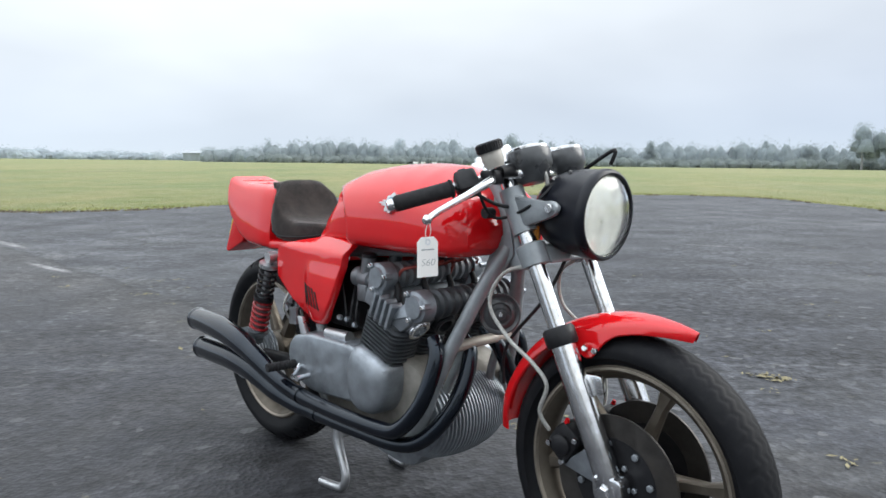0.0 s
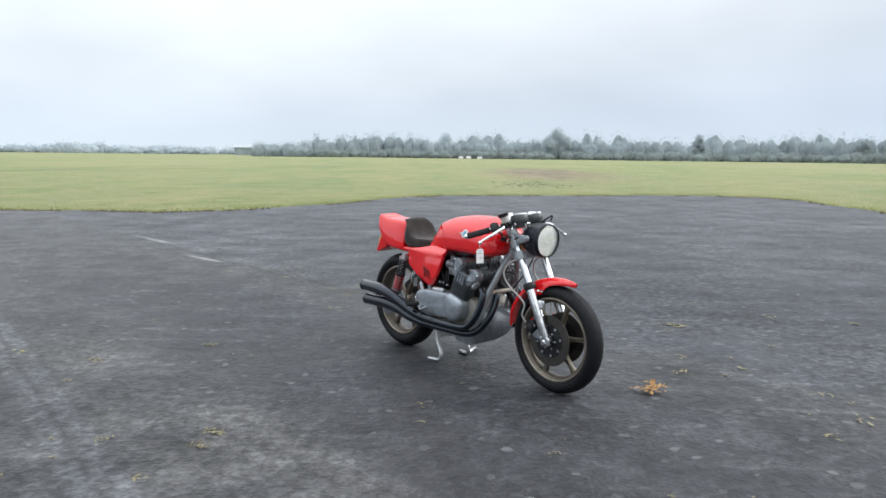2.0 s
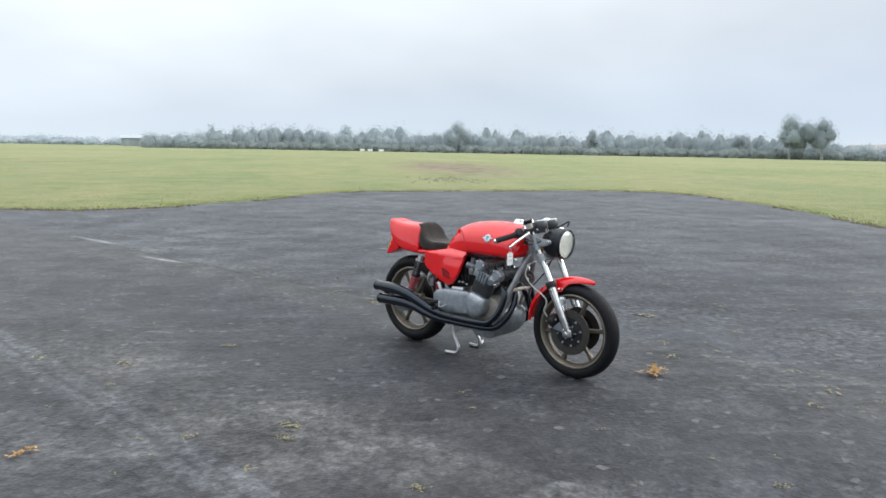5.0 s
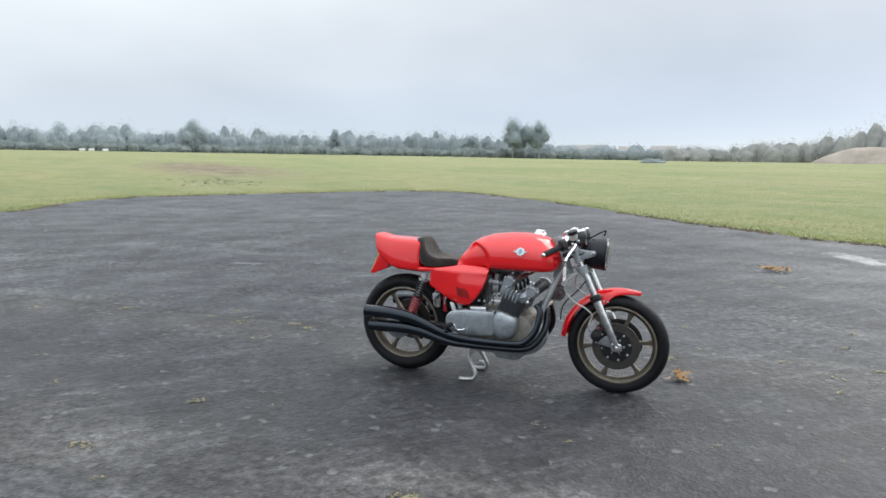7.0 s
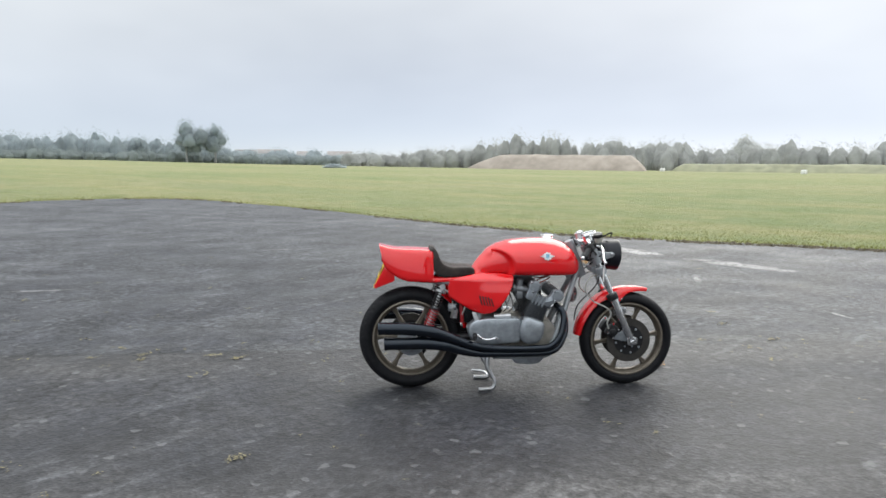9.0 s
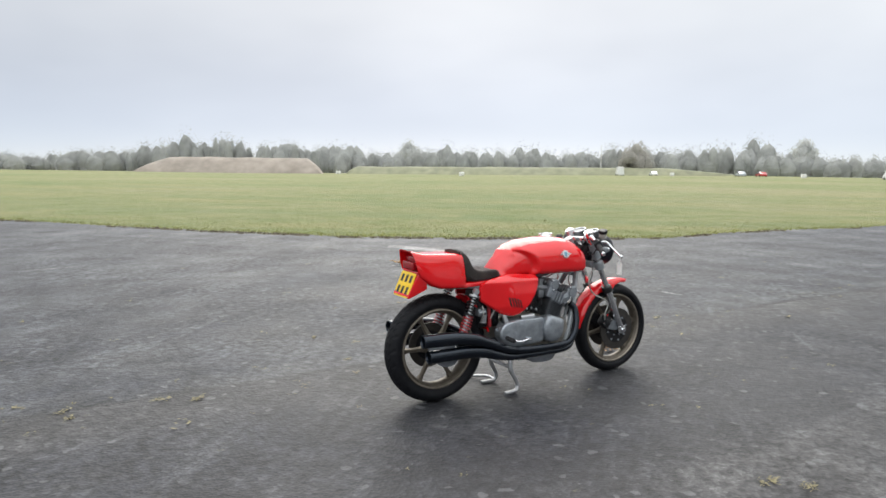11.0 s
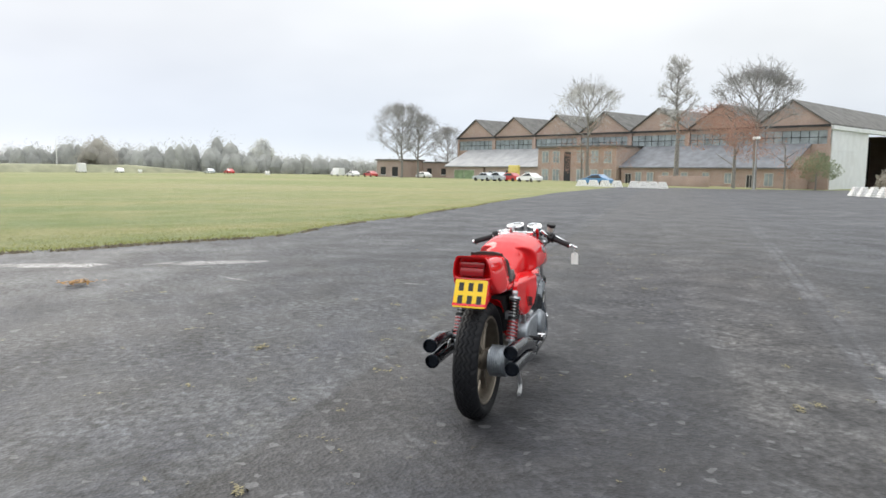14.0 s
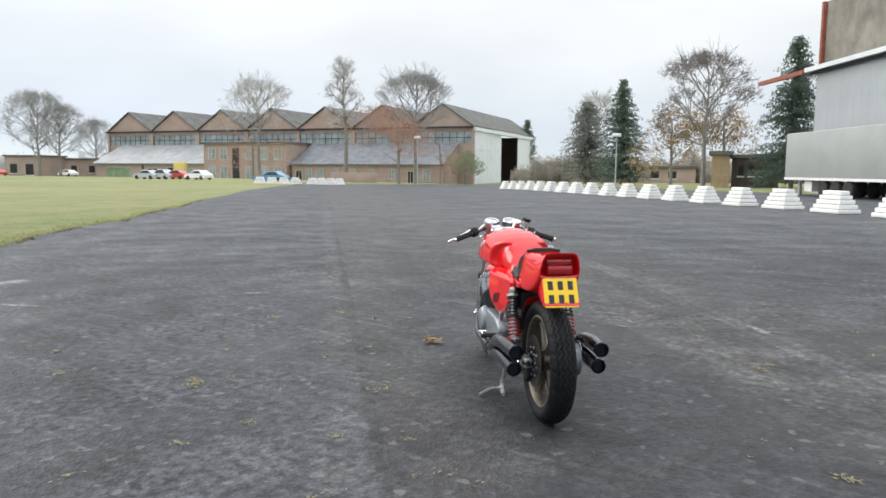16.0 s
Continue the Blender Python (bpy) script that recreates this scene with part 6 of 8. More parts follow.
for s in (-1, 1):
    base = Vector((fork_x(0.94), s * 0.092, 0.94))
    g0, g1 = Vector((1.078, s * 0.175, 0.897)), Vector((0.992, s * 0.322, 0.853))
    d = (g1 - g0).normalized()
    b = Bag()
    b.lathe([(-0.018, 0.0188), (-0.018, 0.03), (0.018, 0.03), (0.018, 0.0188)], 18, along((fork_x(0.948), s * 0.092, 0.948), fd), closed_profile=True)
    b.tube([base + Vector((-0.01, s * 0.026, -0.004)), g0 - d * 0.02, g1], [0.013, 0.0112, 0.011], 12)
    bar = part("handlebar", b, POLISH if s < 0 else ALLOY_LIGHT, bike, "clip-on handlebar")
    b = Bag()
    prof = []
    for i in range(36):
        prof.append((0.002 + i * 0.0034, 0.0165 + (0.0011 if i % 2 else 0.0) + (0.003 if i < 2 else 0)))
    b.lathe([(0.0, 0.012)] + prof + [(0.126, 0.016), (0.13, 0.012)], 18, along(g1 - d * 0.13, d))
    part("grip", b, GRIP, bar, "black ribbed rubber grip")
    b = Bag()
    b.lathe([(0, 0.011), (0.002, 0.0128), (0.010, 0.0128), (0.015, 0.009), (0.015, 0.0)], 14, along(g1, d))
    part("bar_end", b, POLISH, bar, "bright bar end")
    b = Bag()
    mm = along(g0 + d * 0.012, d)
    b.chamfer_box(-0.024, -0.02, -0.024, 0.024, 0.028, 0.026, 0.008, mm)
    b.chamfer_box(-0.012, -0.006, 0.026, 0.012, 0.014, 0.036, 0.004, mm)
    part("switch_block", b, PLASTIC, bar, "black switch block")
    # lever: pivot block and a flattened blade that ends in a ball
    b = Bag()
    lp = Vector((1.118, s * 0.165, 0.905))
    tip = Vector((1.119, s * 0.345, 0.829))
    pts = [lp, lp + Vector((0.022, s * 0.03, -0.006)), lp.lerp(tip, 0.5) + Vector((0.012, 0, 0.004)), lp.lerp(tip, 0.85) + Vector((0.0, 0, 0.002)), tip]
    b.tube(pts, [0.009, 0.0095, 0.0075, 0.0065, 0.006], 10, 4)
    q = bar
    b.lathe([(-0.0105, 0.0), (-0.008, 0.007), (0, 0.0105), (0.008, 0.007), (0.0105, 0.0)], 14, along(tip, tip - pts[-2]))
    part("lever", b, POLISH, bar, "polished alloy lever with a ball end")
    b = Bag()
    b.chamfer_box(1.085, s * 0.15 - 0.017, 0.893, 1.128, s * 0.15 + 0.017, 0.923, 0.006)
    part("lever_perch", b, PLASTIC, bar, "black lever perch")
mm = along((1.128, -0.166, 0.936), (-0.22, -0.24, 1.0))
b = Bag()
b.lathe([(-0.008, 0.0), (-0.008, 0.018), (0.0, 0.022), (0.024, 0.0235), (0.028, 0.022), (0.028, 0.0)], 22, mm)
mc = part("brake_reservoir", b, RESERVOIR, bike, "cloudy plastic brake fluid reservoir")
b = Bag()
for k in range(28):
    b.box(0.0265, 0.0285, -0.0018, 0.0288, 0.044, 0.0018, mm @ Matrix.Rotation(k * 2 * math.pi / 28, 4, "Y"))
b.lathe([(0.026, 0.0), (0.026, 0.0268), (0.044, 0.0268), (0.047, 0.024), (0.047, 0.0)], 28, mm)
part("cap", b, PLASTIC, mc, "black knurled screw cap")
b = Bag()
b.tube([(1.12, -0.14, 0.918), (1.125, -0.09, 0.925), (1.13, -0.07, 0.93)], [0.014, 0.014, 0.011], 12)
part("cylinder", b, PLASTIC, mc)

# cables and hoses
def line(name, pts, r, mat, label=""):
    b = Bag()
    b.tube(pts, r, 8, 6)
    return part(name, b, mat, bike, label)


line("brake_hose", [(1.135, -0.07, 0.935), (1.175, -0.06, 0.92), (1.175, -0.05, 0.85), (1.15, -0.05, 0.77), (1.165, -0.06, 0.725)], 0.0045, HOSE_GREY, "grey braided brake hose")
line("brake_hose", [(1.165, -0.07, 0.72), (1.10, -0.1, 0.70), (1.07, -0.115, 0.63), (1.12, -0.11, 0.56), (1.2, -0.12, 0.52), (1.235, -0.118, 0.48), (1.215, -0.115, 0.42), (1.23, -0.1, 0.38)], 0.0045, HOSE_GREY, "grey braided brake hose")
line("brake_hose", [(1.165, 0.07, 0.72), (1.10, 0.1, 0.68), (1.10, 0.115, 0.60), (1.2, 0.12, 0.52), (1.225, 0.115, 0.42), (1.23, 0.1, 0.38)], 0.0045, HOSE_GREY, "grey braided brake hose")
line("throttle_cable", [(1.08, -0.19, 0.885), (1.12, -0.16, 0.855), (1.13, -0.1, 0.845), (1.2, -0.06, 0.86), (1.22, -0.03, 0.92), (1.10, 0.03, 0.86)], 0.004, PLASTIC, "black control cable")
line("throttle_cable", [(1.09, -0.175, 0.885), (1.085, -0.14, 0.835), (1.1, -0.11, 0.82), (1.18, -0.11, 0.85), (1.2, -0.05, 0.9)], 0.0035, PLASTIC, "black control cable")
line("clutch_cable", [(1.1, 0.17, 0.90), (1.16, 0.13, 0.90), (1.2, 0.06, 0.88), (1.15, 0.03, 0.78), (1.0, 0.03, 0.68)], 0.004, PLASTIC, "black control cable")
line("speedo_cable", [(1.13, 0.04, 0.89), (1.19, 0.03, 0.80), (1.17, -0.03, 0.66), (1.05, -0.03, 0.52), (1.03, -0.02, 0.42)], 0.004, PLASTIC, "black drive cable")
line("loom", [(1.16, 0.0, 0.84), (1.12, -0.02, 0.80), (1.07, 0.03, 0.80), (0.99, 0.02, 0.70)], 0.009, PLASTIC, "black wiring loom")
line("hose_guard", [(1.17, 0.06, 0.91), (1.23, 0.055, 0.945), (1.275, 0.05, 0.965), (1.265, 0.05, 0.935)], 0.0045, PLASTIC, "black bent wire behind the headlamp")
b = Bag()
b.tube([(1.168, -0.075, 0.805), (1.167, -0.075, 0.775)], 0.006, 8)
part("sleeve", b, AMBER, bike, "amber hose sleeve")
b = Bag()
b.tube([(1.166, -0.075, 0.772), (1.165, -0.073, 0.735)], [0.008, 0.007], 8)
part("hose_union", b, CHROME, bike)
b = Bag()
b.lathe([(-0.012, 0.0), (-0.012, 0.012), (0.012, 0.012), (0.012, 0.0)], 14, along((1.065, -0.115, 0.83), (0, 1, 0)))
part("grommet", b, PLASTIC, bike, "grommet beside the tank")

# calipers
for s in (-1, 1):
    a = radians(152)
    c = Vector((FX + 0.125 * math.cos(a), s * 0.066, FZ + 0.125 * math.sin(a)))
    m = Matrix.Translation(c) @ Matrix.Rotation(radians(-58), 4, "Y")
    b = Bag()
    slab(b, corner_poly([(-0.04, -0.03), (0.04, -0.03), (0.045, 0.022), (0.02, 0.034), (-0.03, 0.034)], 0.014), -0.03, 0.03, 0.008, None, m)
    b.lathe([(0, 0.022), (0.008, 0.022), (0.012, 0.017), (0.012, 0.0)], 20, m @ along((0.0, s * 0.03, 0.0), (0, s, 0)))
    cal = part("brake_caliper", b, PLASTIC, bike, "black brake caliper")
    for x, z in ((-0.03, -0.02), (0.032, -0.02), (-0.02, 0.025)):
        b = Bag()
        bolt(b, m @ Vector((x, s * 0.029, z)), (0, s, 0), 0.007, 0.008)
        part("bolt", b, CHROME, cal)
    b = Bag()
    b.tube([m @ Vector((0.04, s * 0.02, 0.02)), m @ Vector((0.050, s * 0.021, 0.023))], [0.006, 0.004], 8)
    part("bleed_nipple", b, RED, cal, "red rubber nipple cap")
    b = Bag()
    slab(b, corner_poly([(FX - 0.115, FZ + 0.015), (FX - 0.01, FZ + 0.1), (fork_x(0.34), FZ + 0.045), (FX - 0.02, FZ - 0.005)], 0.01), s * 0.082, s * 0.09, 0.002)
    part("caliper_bracket", b, ALLOY, cal, "grey alloy bracket")

# front mudguard
def guard_bag(cx, cz, stations, thick=0.003):
    """A curved guard over a wheel: (angle, radius, half width, skirt)."""
    outer, inner = [], []
    for a, r, hw, skirt in stations:
        ca, sa = math.cos(radians(a)), math.sin(radians(a))
        o, i_ = [], []
        for k in range(13):
            f = -1 + 2 * k / 12
            drop = skirt * abs(f) ** 3 + 0.016 * f * f
            y = hw * math.sin(radians(90) * f * 0.96)
            o.append(Vector((cx + (r - drop) * ca, y, cz + (r - drop) * sa)))
            i_.append(Vector((cx + (r - drop - thick) * ca, y * 0.95, cz + (r - drop - thick) * sa)))
        outer.append(o)
        inner.append(i_)
    b = Bag()
    b.skin([o + i_[::-1] for o, i_ in zip(outer, inner)])
    return b


st = []
for i in range(41):
    f = i / 40
    a = 175 + (67.5 - 175) * f
    r = 0.339 + 0.008 * max(0, (f - 0.75) / 0.25) ** 2
    taper = min(1.0, 0.10 + ((1 - f) * 3.0) ** 0.75) * min(1.0, 0.72 + f * 2)
    mid = math.exp(-((f - 0.64) / 0.085) ** 2)
    st.append((a, r, 0.064 * taper, (0.018 + 0.05 * mid) * min(1.0, 0.2 + (1 - f) * 4)))
guard = part("front_mudguard", guard_bag(FX, FZ, st), RED, bike, "glossy red front mudguard")
for s in (-1, 1):
    for x, z in ((1.293, 0.562), (1.316, 0.560)):
        b = Bag()
        bolt(b, (x, s * 0.066, z), (0, s, 0), 0.007, 0.008)
        part("bolt", b, CHROME, guard)

# ---------------------------------------------------------------- tank
TX = (0.372, 0.385, 0.42, 0.47, 0.53, 0.60, 0.70, 0.80, 0.88, 0.94, 0.98, 1.005, 1.02, 1.03)
TW = (0.085, 0.122, 0.15, 0.164, 0.172, 0.178, 0.184, 0.188, 0.188, 0.184, 0.174, 0.157, 0.13, 0.085)
TT = (0.745, 0.775, 0.822, 0.874, 0.908, 0.928, 0.939, 0.941, 0.934, 0.915, 0.889, 0.862, 0.832, 0.80)
TB = (0.722, 0.720, 0.719, 0.719, 0.719, 0.718, 0.717, 0.716, 0.716, 0.717, 0.72, 0.728, 0.742, 0.762)


def smooth_interp(x, xs, ys):
    """A soft curve through the table."""
    return sum(float(np.interp(x + k * 0.008, xs, ys)) for k in (-1, 0, 1)) / 3 if xs[0] + 0.012 < x < xs[-1] - 0.012 else float(np.interp(x, xs, ys))


def tank_half(x, z):
    """Half width of the tank at a place on its side."""
    w, t, lo = smooth_interp(x, TX, TW), smooth_interp(x, TX, TT), smooth_interp(x, TX, TB)
    zc = lo + 0.33 * (t - lo)
    u = (z - zc) / (t - zc) if z > zc else (zc - z) / (zc - lo)
    n = 2.35 if z > zc else 4.2
    return w * max(0.0, 1 - min(1, abs(u)) ** n) ** (1 / n)


def scoop(x, z):
    """The soft knee hollow behind the tank's shoulder, with a tighter edge at its front."""
    e = math.hypot((x - 0.49) / (0.135 if x > 0.49 else 0.17), (z - 0.775) / (0.112 if z > 0.775 else 0.10))
    f = max(0.0, min(1.0, (1.0 - e) / (0.22 if x > 0.49 else 0.55)))
    return 0.046 * f * f * (3 - 2 * f)


rings = []
xs = [0.372 + (1.03 - 0.372) * (0.5 - 0.5 * math.cos(math.pi * i / 110)) for i in range(111)]
for x in xs:
    w, t, lo = smooth_interp(x, TX, TW), smooth_interp(x, TX, TT), smooth_interp(x, TX, TB)
    zc = lo + 0.33 * (t - lo)
    ring = []
    for k in range(72):
        a = 2 * math.pi * k / 72
        c, s_ = math.cos(a), math.sin(a)
        n = 2.35 if s_ > 0 else 4.2
        y = w * math.copysign(abs(c) ** (2 / n), c)
        z = zc + (t - zc if s_ > 0 else zc - lo) * math.copysign(abs(s_) ** (2 / n), s_)
        y -= math.copysign(min(abs(y), scoop(x, z) * min(1.0, abs(y) / 0.06)), y)
        ring.append(Vector((x, y, z)))
    rings.append(ring)
b = Bag()
b.skin(rings)
tank = part("fuel_tank", b, RED, bike, "glossy red fuel tank with scooped knee recesses", sharp=60)
b = Bag()
cm = along((0.868, 0.085, 0.921), (0.06, 0.16, 1.0))
b.lathe([(0.0, 0.0), (0.0, 0.04), (0.008, 0.04), (0.014, 0.036), (0.016, 0.031), (0.026, 0.031), (0.031, 0.028), (0.033, 0.018), (0.033, 0.0)], 32, cm)
b.chamfer_box(-0.008, 0.016, -0.045, 0.008, 0.03, 0.045, 0.004, cm)
part("filler_cap", b, CHROME, tank, "chromed filler cap")
for s in (-1, 1):
    bm_ = Matrix.Translation((0.815, s * (tank_half(0.815, 0.845) + 0.002), 0.845)) @ Matrix.Rotation(radians(s * 24), 4, "X")
    b = Bag()
    gear = []
    for k in range(32):
        r = 0.0265 if k % 4 < 2 else 0.022
        gear.append((r * math.cos(k * math.pi / 16), r * math.sin(k * math.pi / 16)))
    slab(b, gear, -s * 0.006, s * 0.003, 0.0004, None, bm_)
    for dz, ln in ((0.0, 0.043), (0.005, 0.032), (-0.005, 0.032)):
        b.box(-ln, -0.004, dz - 0.0018, ln, 0.0034, dz + 0.0018, bm_)
    bd_ = part("badge", b, ALLOY_LIGHT, tank, "silver winged badge")
    b = Bag()
    slab(b, corner_poly([(-0.012, 0.014), (0.012, 0.014), (0.012, -0.005), (0.0, -0.018), (-0.012, -0.005)], 0.003), 0.0, s * 0.0042, 0.0004, None, bm_)
    part("shield", b, BADGE_BLUE, bd_, "small blue shield")

# ---------------------------------------------------------------- seat and tail
def loft_x(stations, n=48, top=3.0, low=5.0):
    """Rounded sections along x: (x, half width, top, bottom, height of the widest line)."""
    rings = []
    for x, w, t, lo, zc in stations:
        ring = []
        for k in range(n):
            a = 2 * math.pi * k / n
            c, s_ = math.cos(a), math.sin(a)
            e = top if s_ > 0 else low
            ring.append(Vector((x, w * math.copysign(abs(c) ** (2 / e), c), zc + (t - zc if s_ > 0 else zc - lo) * math.copysign(abs(s_) ** (2 / e), s_))))
        rings.append(ring)
    return rings


b = Bag()
st = [(0.135, 0.120, 0.858, 0.678, 0.735), (0.125, 0.127, 0.872, 0.674, 0.735), (0.06, 0.126, 0.876, 0.675, 0.74), (-0.02, 0.121, 0.878, 0.679, 0.75), (-0.08, 0.115, 0.880, 0.700, 0.77), (-0.12, 0.110, 0.884, 0.732, 0.79), (-0.155, 0.106, 0.892, 0.748, 0.80), (-0.182, 0.103, 0.899, 0.768, 0.815), (-0.194, 0.101, 0.902, 0.776, 0.82)]
rings = loft_x(st, 72, 8.5, 6.5)
# sides lean in towards the top, with a flared shoulder line
for ring, (x, w, t, lo, zc) in zip(rings, st):
    for p in ring:
        f = max(0.0, (p.z - zc) / (t - zc))
        p.y *= 1 - 0.21 * f + 0.05 * math.exp(-((f - 0.45) / 0.12) ** 2) * max(0.0, min(1.0, (0.06 - x) / 0.15))
for ring, (x, w, t, lo, zc), k in zip(rings[-3:], st[-3:], (0.08, 0.2, 0.25)):
    for p in ring:
        p.x += (t - p.z) * k
back = rings[-1]
cz = 0.838
for dx, k in ((0.003, 0.93), (0.055, 0.87)):
    rings.append([Vector((p.x + dx, p.y * k, cz + (p.z - cz) * (k - 0.05))) for p in back])
b.skin(rings)
tail = part("tail_unit", b, RED, bike, "red moulded tail behind the seat", sharp=50)
b = Bag()
rings = loft_x([(0.10, 0.118, 0.708, 0.674, 0.69), (0.14, 0.122, 0.712, 0.672, 0.69), (0.26, 0.12, 0.714, 0.676, 0.695), (0.36, 0.112, 0.718, 0.682, 0.70), (0.395, 0.10, 0.716, 0.686, 0.70)], 40, 4, 4)
b.skin(rings)
part("seat_base", b, RED, bike, "red base under the seat pad")
b = Bag()
slab(b, corner_poly([(-0.10, 0.775), (-0.155, 0.778), (-0.228, 0.648), (-0.216, 0.637), (-0.10, 0.684)], 0.008), -0.088, 0.088, 0.004)
part("plate_holder", b, RED, tail, "red number plate mount")
# plate frame: its local y axis points out to the rear
pu = Vector((0.0615, 0, 0.137)).normalized()
pn = Vector((-0.137, 0, 0.0615)).normalized()
PM = Matrix(((0, pn.x, pu.x, -0.1945), (-1, pn.y, pu.y, 0), (0, pn.z, pu.z, 0.709), (0, 0, 0, 1)))
b = Bag()
slab(b, corner_poly([(-0.085, -0.075), (0.085, -0.075), (0.085, 0.072), (-0.085, 0.072)], 0.008), 0.0, 0.004, 0.001, None, PM)
plate = part("number_plate", b, YELLOW, tail, "yellow plate with black bars")
for zz in (0.034, -0.034):
    for xx in (-0.05, 0.0, 0.05):
        b = Bag()
        b.box(xx - 0.013, 0.0042, zz - 0.022, xx + 0.013, 0.0048, zz + 0.022, PM)
        part("bar", b, BLACK_INK, plate)
# housing's dark red stands in for shade in the red tail recess
b = Bag()
b.chamfer_box(-0.160, -0.064, 0.838, -0.135, 0.064, 0.866, 0.006)
part("tail_lamp_housing", b, LENS_RED, tail, "lamp housing in dark red for the shaded recess")
b = Bag()
b.chamfer_box(-0.180, -0.062, 0.795, -0.14, 0.062, 0.838, 0.007)
part("tail_lamp", b, LENS_RED, tail, "dark red tail lamp lens")

# the suede pad: a bolster that sweeps up at the back
pad_top = [(0.388, 0.726), (0.386, 0.755), (0.365, 0.771), (0.31, 0.771), (0.26, 0.771), (0.222, 0.779), (0.196, 0.795), (0.178, 0.82), (0.168, 0.85), (0.16, 0.876), (0.143, 0.893), (0.12, 0.892)]
pad_low = [(0.388, 0.720), (0.365, 0.712), (0.325, 0.708), (0.285, 0.706), (0.245, 0.705), (0.205, 0.706), (0.172, 0.712), (0.148, 0.728), (0.131, 0.76), (0.121, 0.80), (0.113, 0.85), (0.111, 0.885)]
rings = []
for f, k in ((-1.0, 0.40), (-0.985, 0.2), (-0.95, 0.08), (-0.88, 0.02), (-0.7, 0.0), (-0.4, 0.0), (0.0, 0.0), (0.4, 0.0), (0.7, 0.0), (0.88, 0.02), (0.95, 0.08), (0.985, 0.2), (1.0, 0.40)):
    up, dn = [], []
    for (x0, z0), (x1, z1) in zip(pad_top, pad_low):
        w = 0.126 - 0.026 * max(0.0, (x0 - 0.16) / 0.22) - 0.036 * max(0.0, (z0 - 0.80) / 0.092) ** 2.2
        dip = 0.010 * (1 - f * f)
        a = Vector((x0, z0)).lerp(Vector((x1, z1)), k)
        c = Vector((x1, z1)).lerp(Vector((x0, z0)), k * 0.6)
        up.append(Vector((a.x - (dip if z0 > 0.79 else 0.0), f * w, a.y - (dip if 0.76 < z0 < 0.80 else 0.0) - (0.02 * f ** 4 if z0 > 0.87 else 0))))
        dn.append(Vector((c.x, f * w, c.y)))
    rings.append(up + dn[::-1])
b = Bag()
b.skin(rings, True, False)
n = len(pad_top)
for base in (0, (len(rings) - 1) * 2 * n):
    b.f.extend((base + i, base + i + 1, base + 2 * n - 2 - i, base + 2 * n - 1 - i) for i in range(n - 1))
seat = part("seat", b, SUEDE, bike, "worn dark suede seat pad", sharp=60)
b = Bag()
for s in (-1, 1):
    pts = [(x, s * (0.1275 - 0.027 * max(0.0, (x - 0.16) / 0.22) - 0.036 * max(0.0, (z - 0.80) / 0.092) ** 2.2), z) for x, z in ((0.165, 0.737), (0.2, 0.722), (0.3, 0.724), (0.385, 0.735))]
    b.tube(pts, 0.003, 6, 4)
part("piping", b, PLASTIC, seat, "dark piping")

# ---------------------------------------------------------------- side panels
PX = (0.222, 0.232, 0.265, 0.325, 0.381, 0.415, 0.445, 0.482, 0.505, 0.53, 0.556, 0.585, 0.603, 0.615)
PT = (0.660, 0.690, 0.708, 0.719, 0.728, 0.734, 0.738, 0.737, 0.736, 0.735, 0.733, 0.730, 0.728, 0.724)
PB = (0.600, 0.590, 0.570, 0.533, 0.502, 0.493, 0.489, 0.494, 0.508, 0.533, 0.566, 0.612, 0.655, 0.714)


def panel_y(x, z):
    """How far the side panel stands out."""
    y = 0.148 + 0.034 * (x - 0.24) / 0.36
    y += 0.012 / (1 + math.exp(-(x - 0.415) / 0.008)) * (1 / (1 + math.exp((z - 0.655) / 0.012)))
    y -= 0.020 * max(0.0, (0.55 - z) / 0.07)
    y -= 0.05 * max(0.0, (z - 0.70) / 0.038) ** 1.2
    return y


for s in (-1, 1):
    rings = []
    for i in range(49):
        f = i / 48
        x = 0.222 + (0.615 - 0.222) * (0.5 - 0.5 * math.cos(math.pi * f)) if i not in (0, 48) else (0.222 if i == 0 else 0.615)
        zt, zb = smooth_interp(x, PX, PT), smooth_interp(x, PX, PB)
        rim_u = max(0.0, 1 - min(f, 1 - f) / 0.05)
        front, rear = [], []
        for k in range(25):
            v = 0.5 - 0.5 * math.cos(math.pi * k / 24)
            z = zb + (zt - zb) * v
            rim = max(rim_u, max(0.0, 1 - min(v, 1.0) * (zt - zb) / 0.012))
            y = panel_y(x, z) - 0.010 * rim * rim
            front.append(Vector((x, s * y, z)))
            rear.append(Vector((x, s * (panel_y(x, z) - 0.022), z)))
        rings.append(front + rear[::-1])
    b = Bag()
    b.skin(rings)
    panel = part("side_panel", b, RED, bike, "red side panel with louvre slots", sharp=55)
    # black slabs stand in for the shade inside the louvre slots
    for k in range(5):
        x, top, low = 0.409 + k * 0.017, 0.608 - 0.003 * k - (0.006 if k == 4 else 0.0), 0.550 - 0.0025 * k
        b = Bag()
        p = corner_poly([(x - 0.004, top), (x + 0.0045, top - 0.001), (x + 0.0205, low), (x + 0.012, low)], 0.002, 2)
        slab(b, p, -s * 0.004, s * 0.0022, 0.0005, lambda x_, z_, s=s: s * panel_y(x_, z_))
        part("louvre", b, SLOT_SHADE, panel, "louvre slot with its inner shade painted black")

# ---------------------------------------------------------------- frame
def tube_part(name, pts, r, mat=FRAME_GREY, label="", smooth=5, seg=14):
    b = Bag()
    b.tube(pts, r, seg, smooth)
    return part(name, b, mat, bike, label)


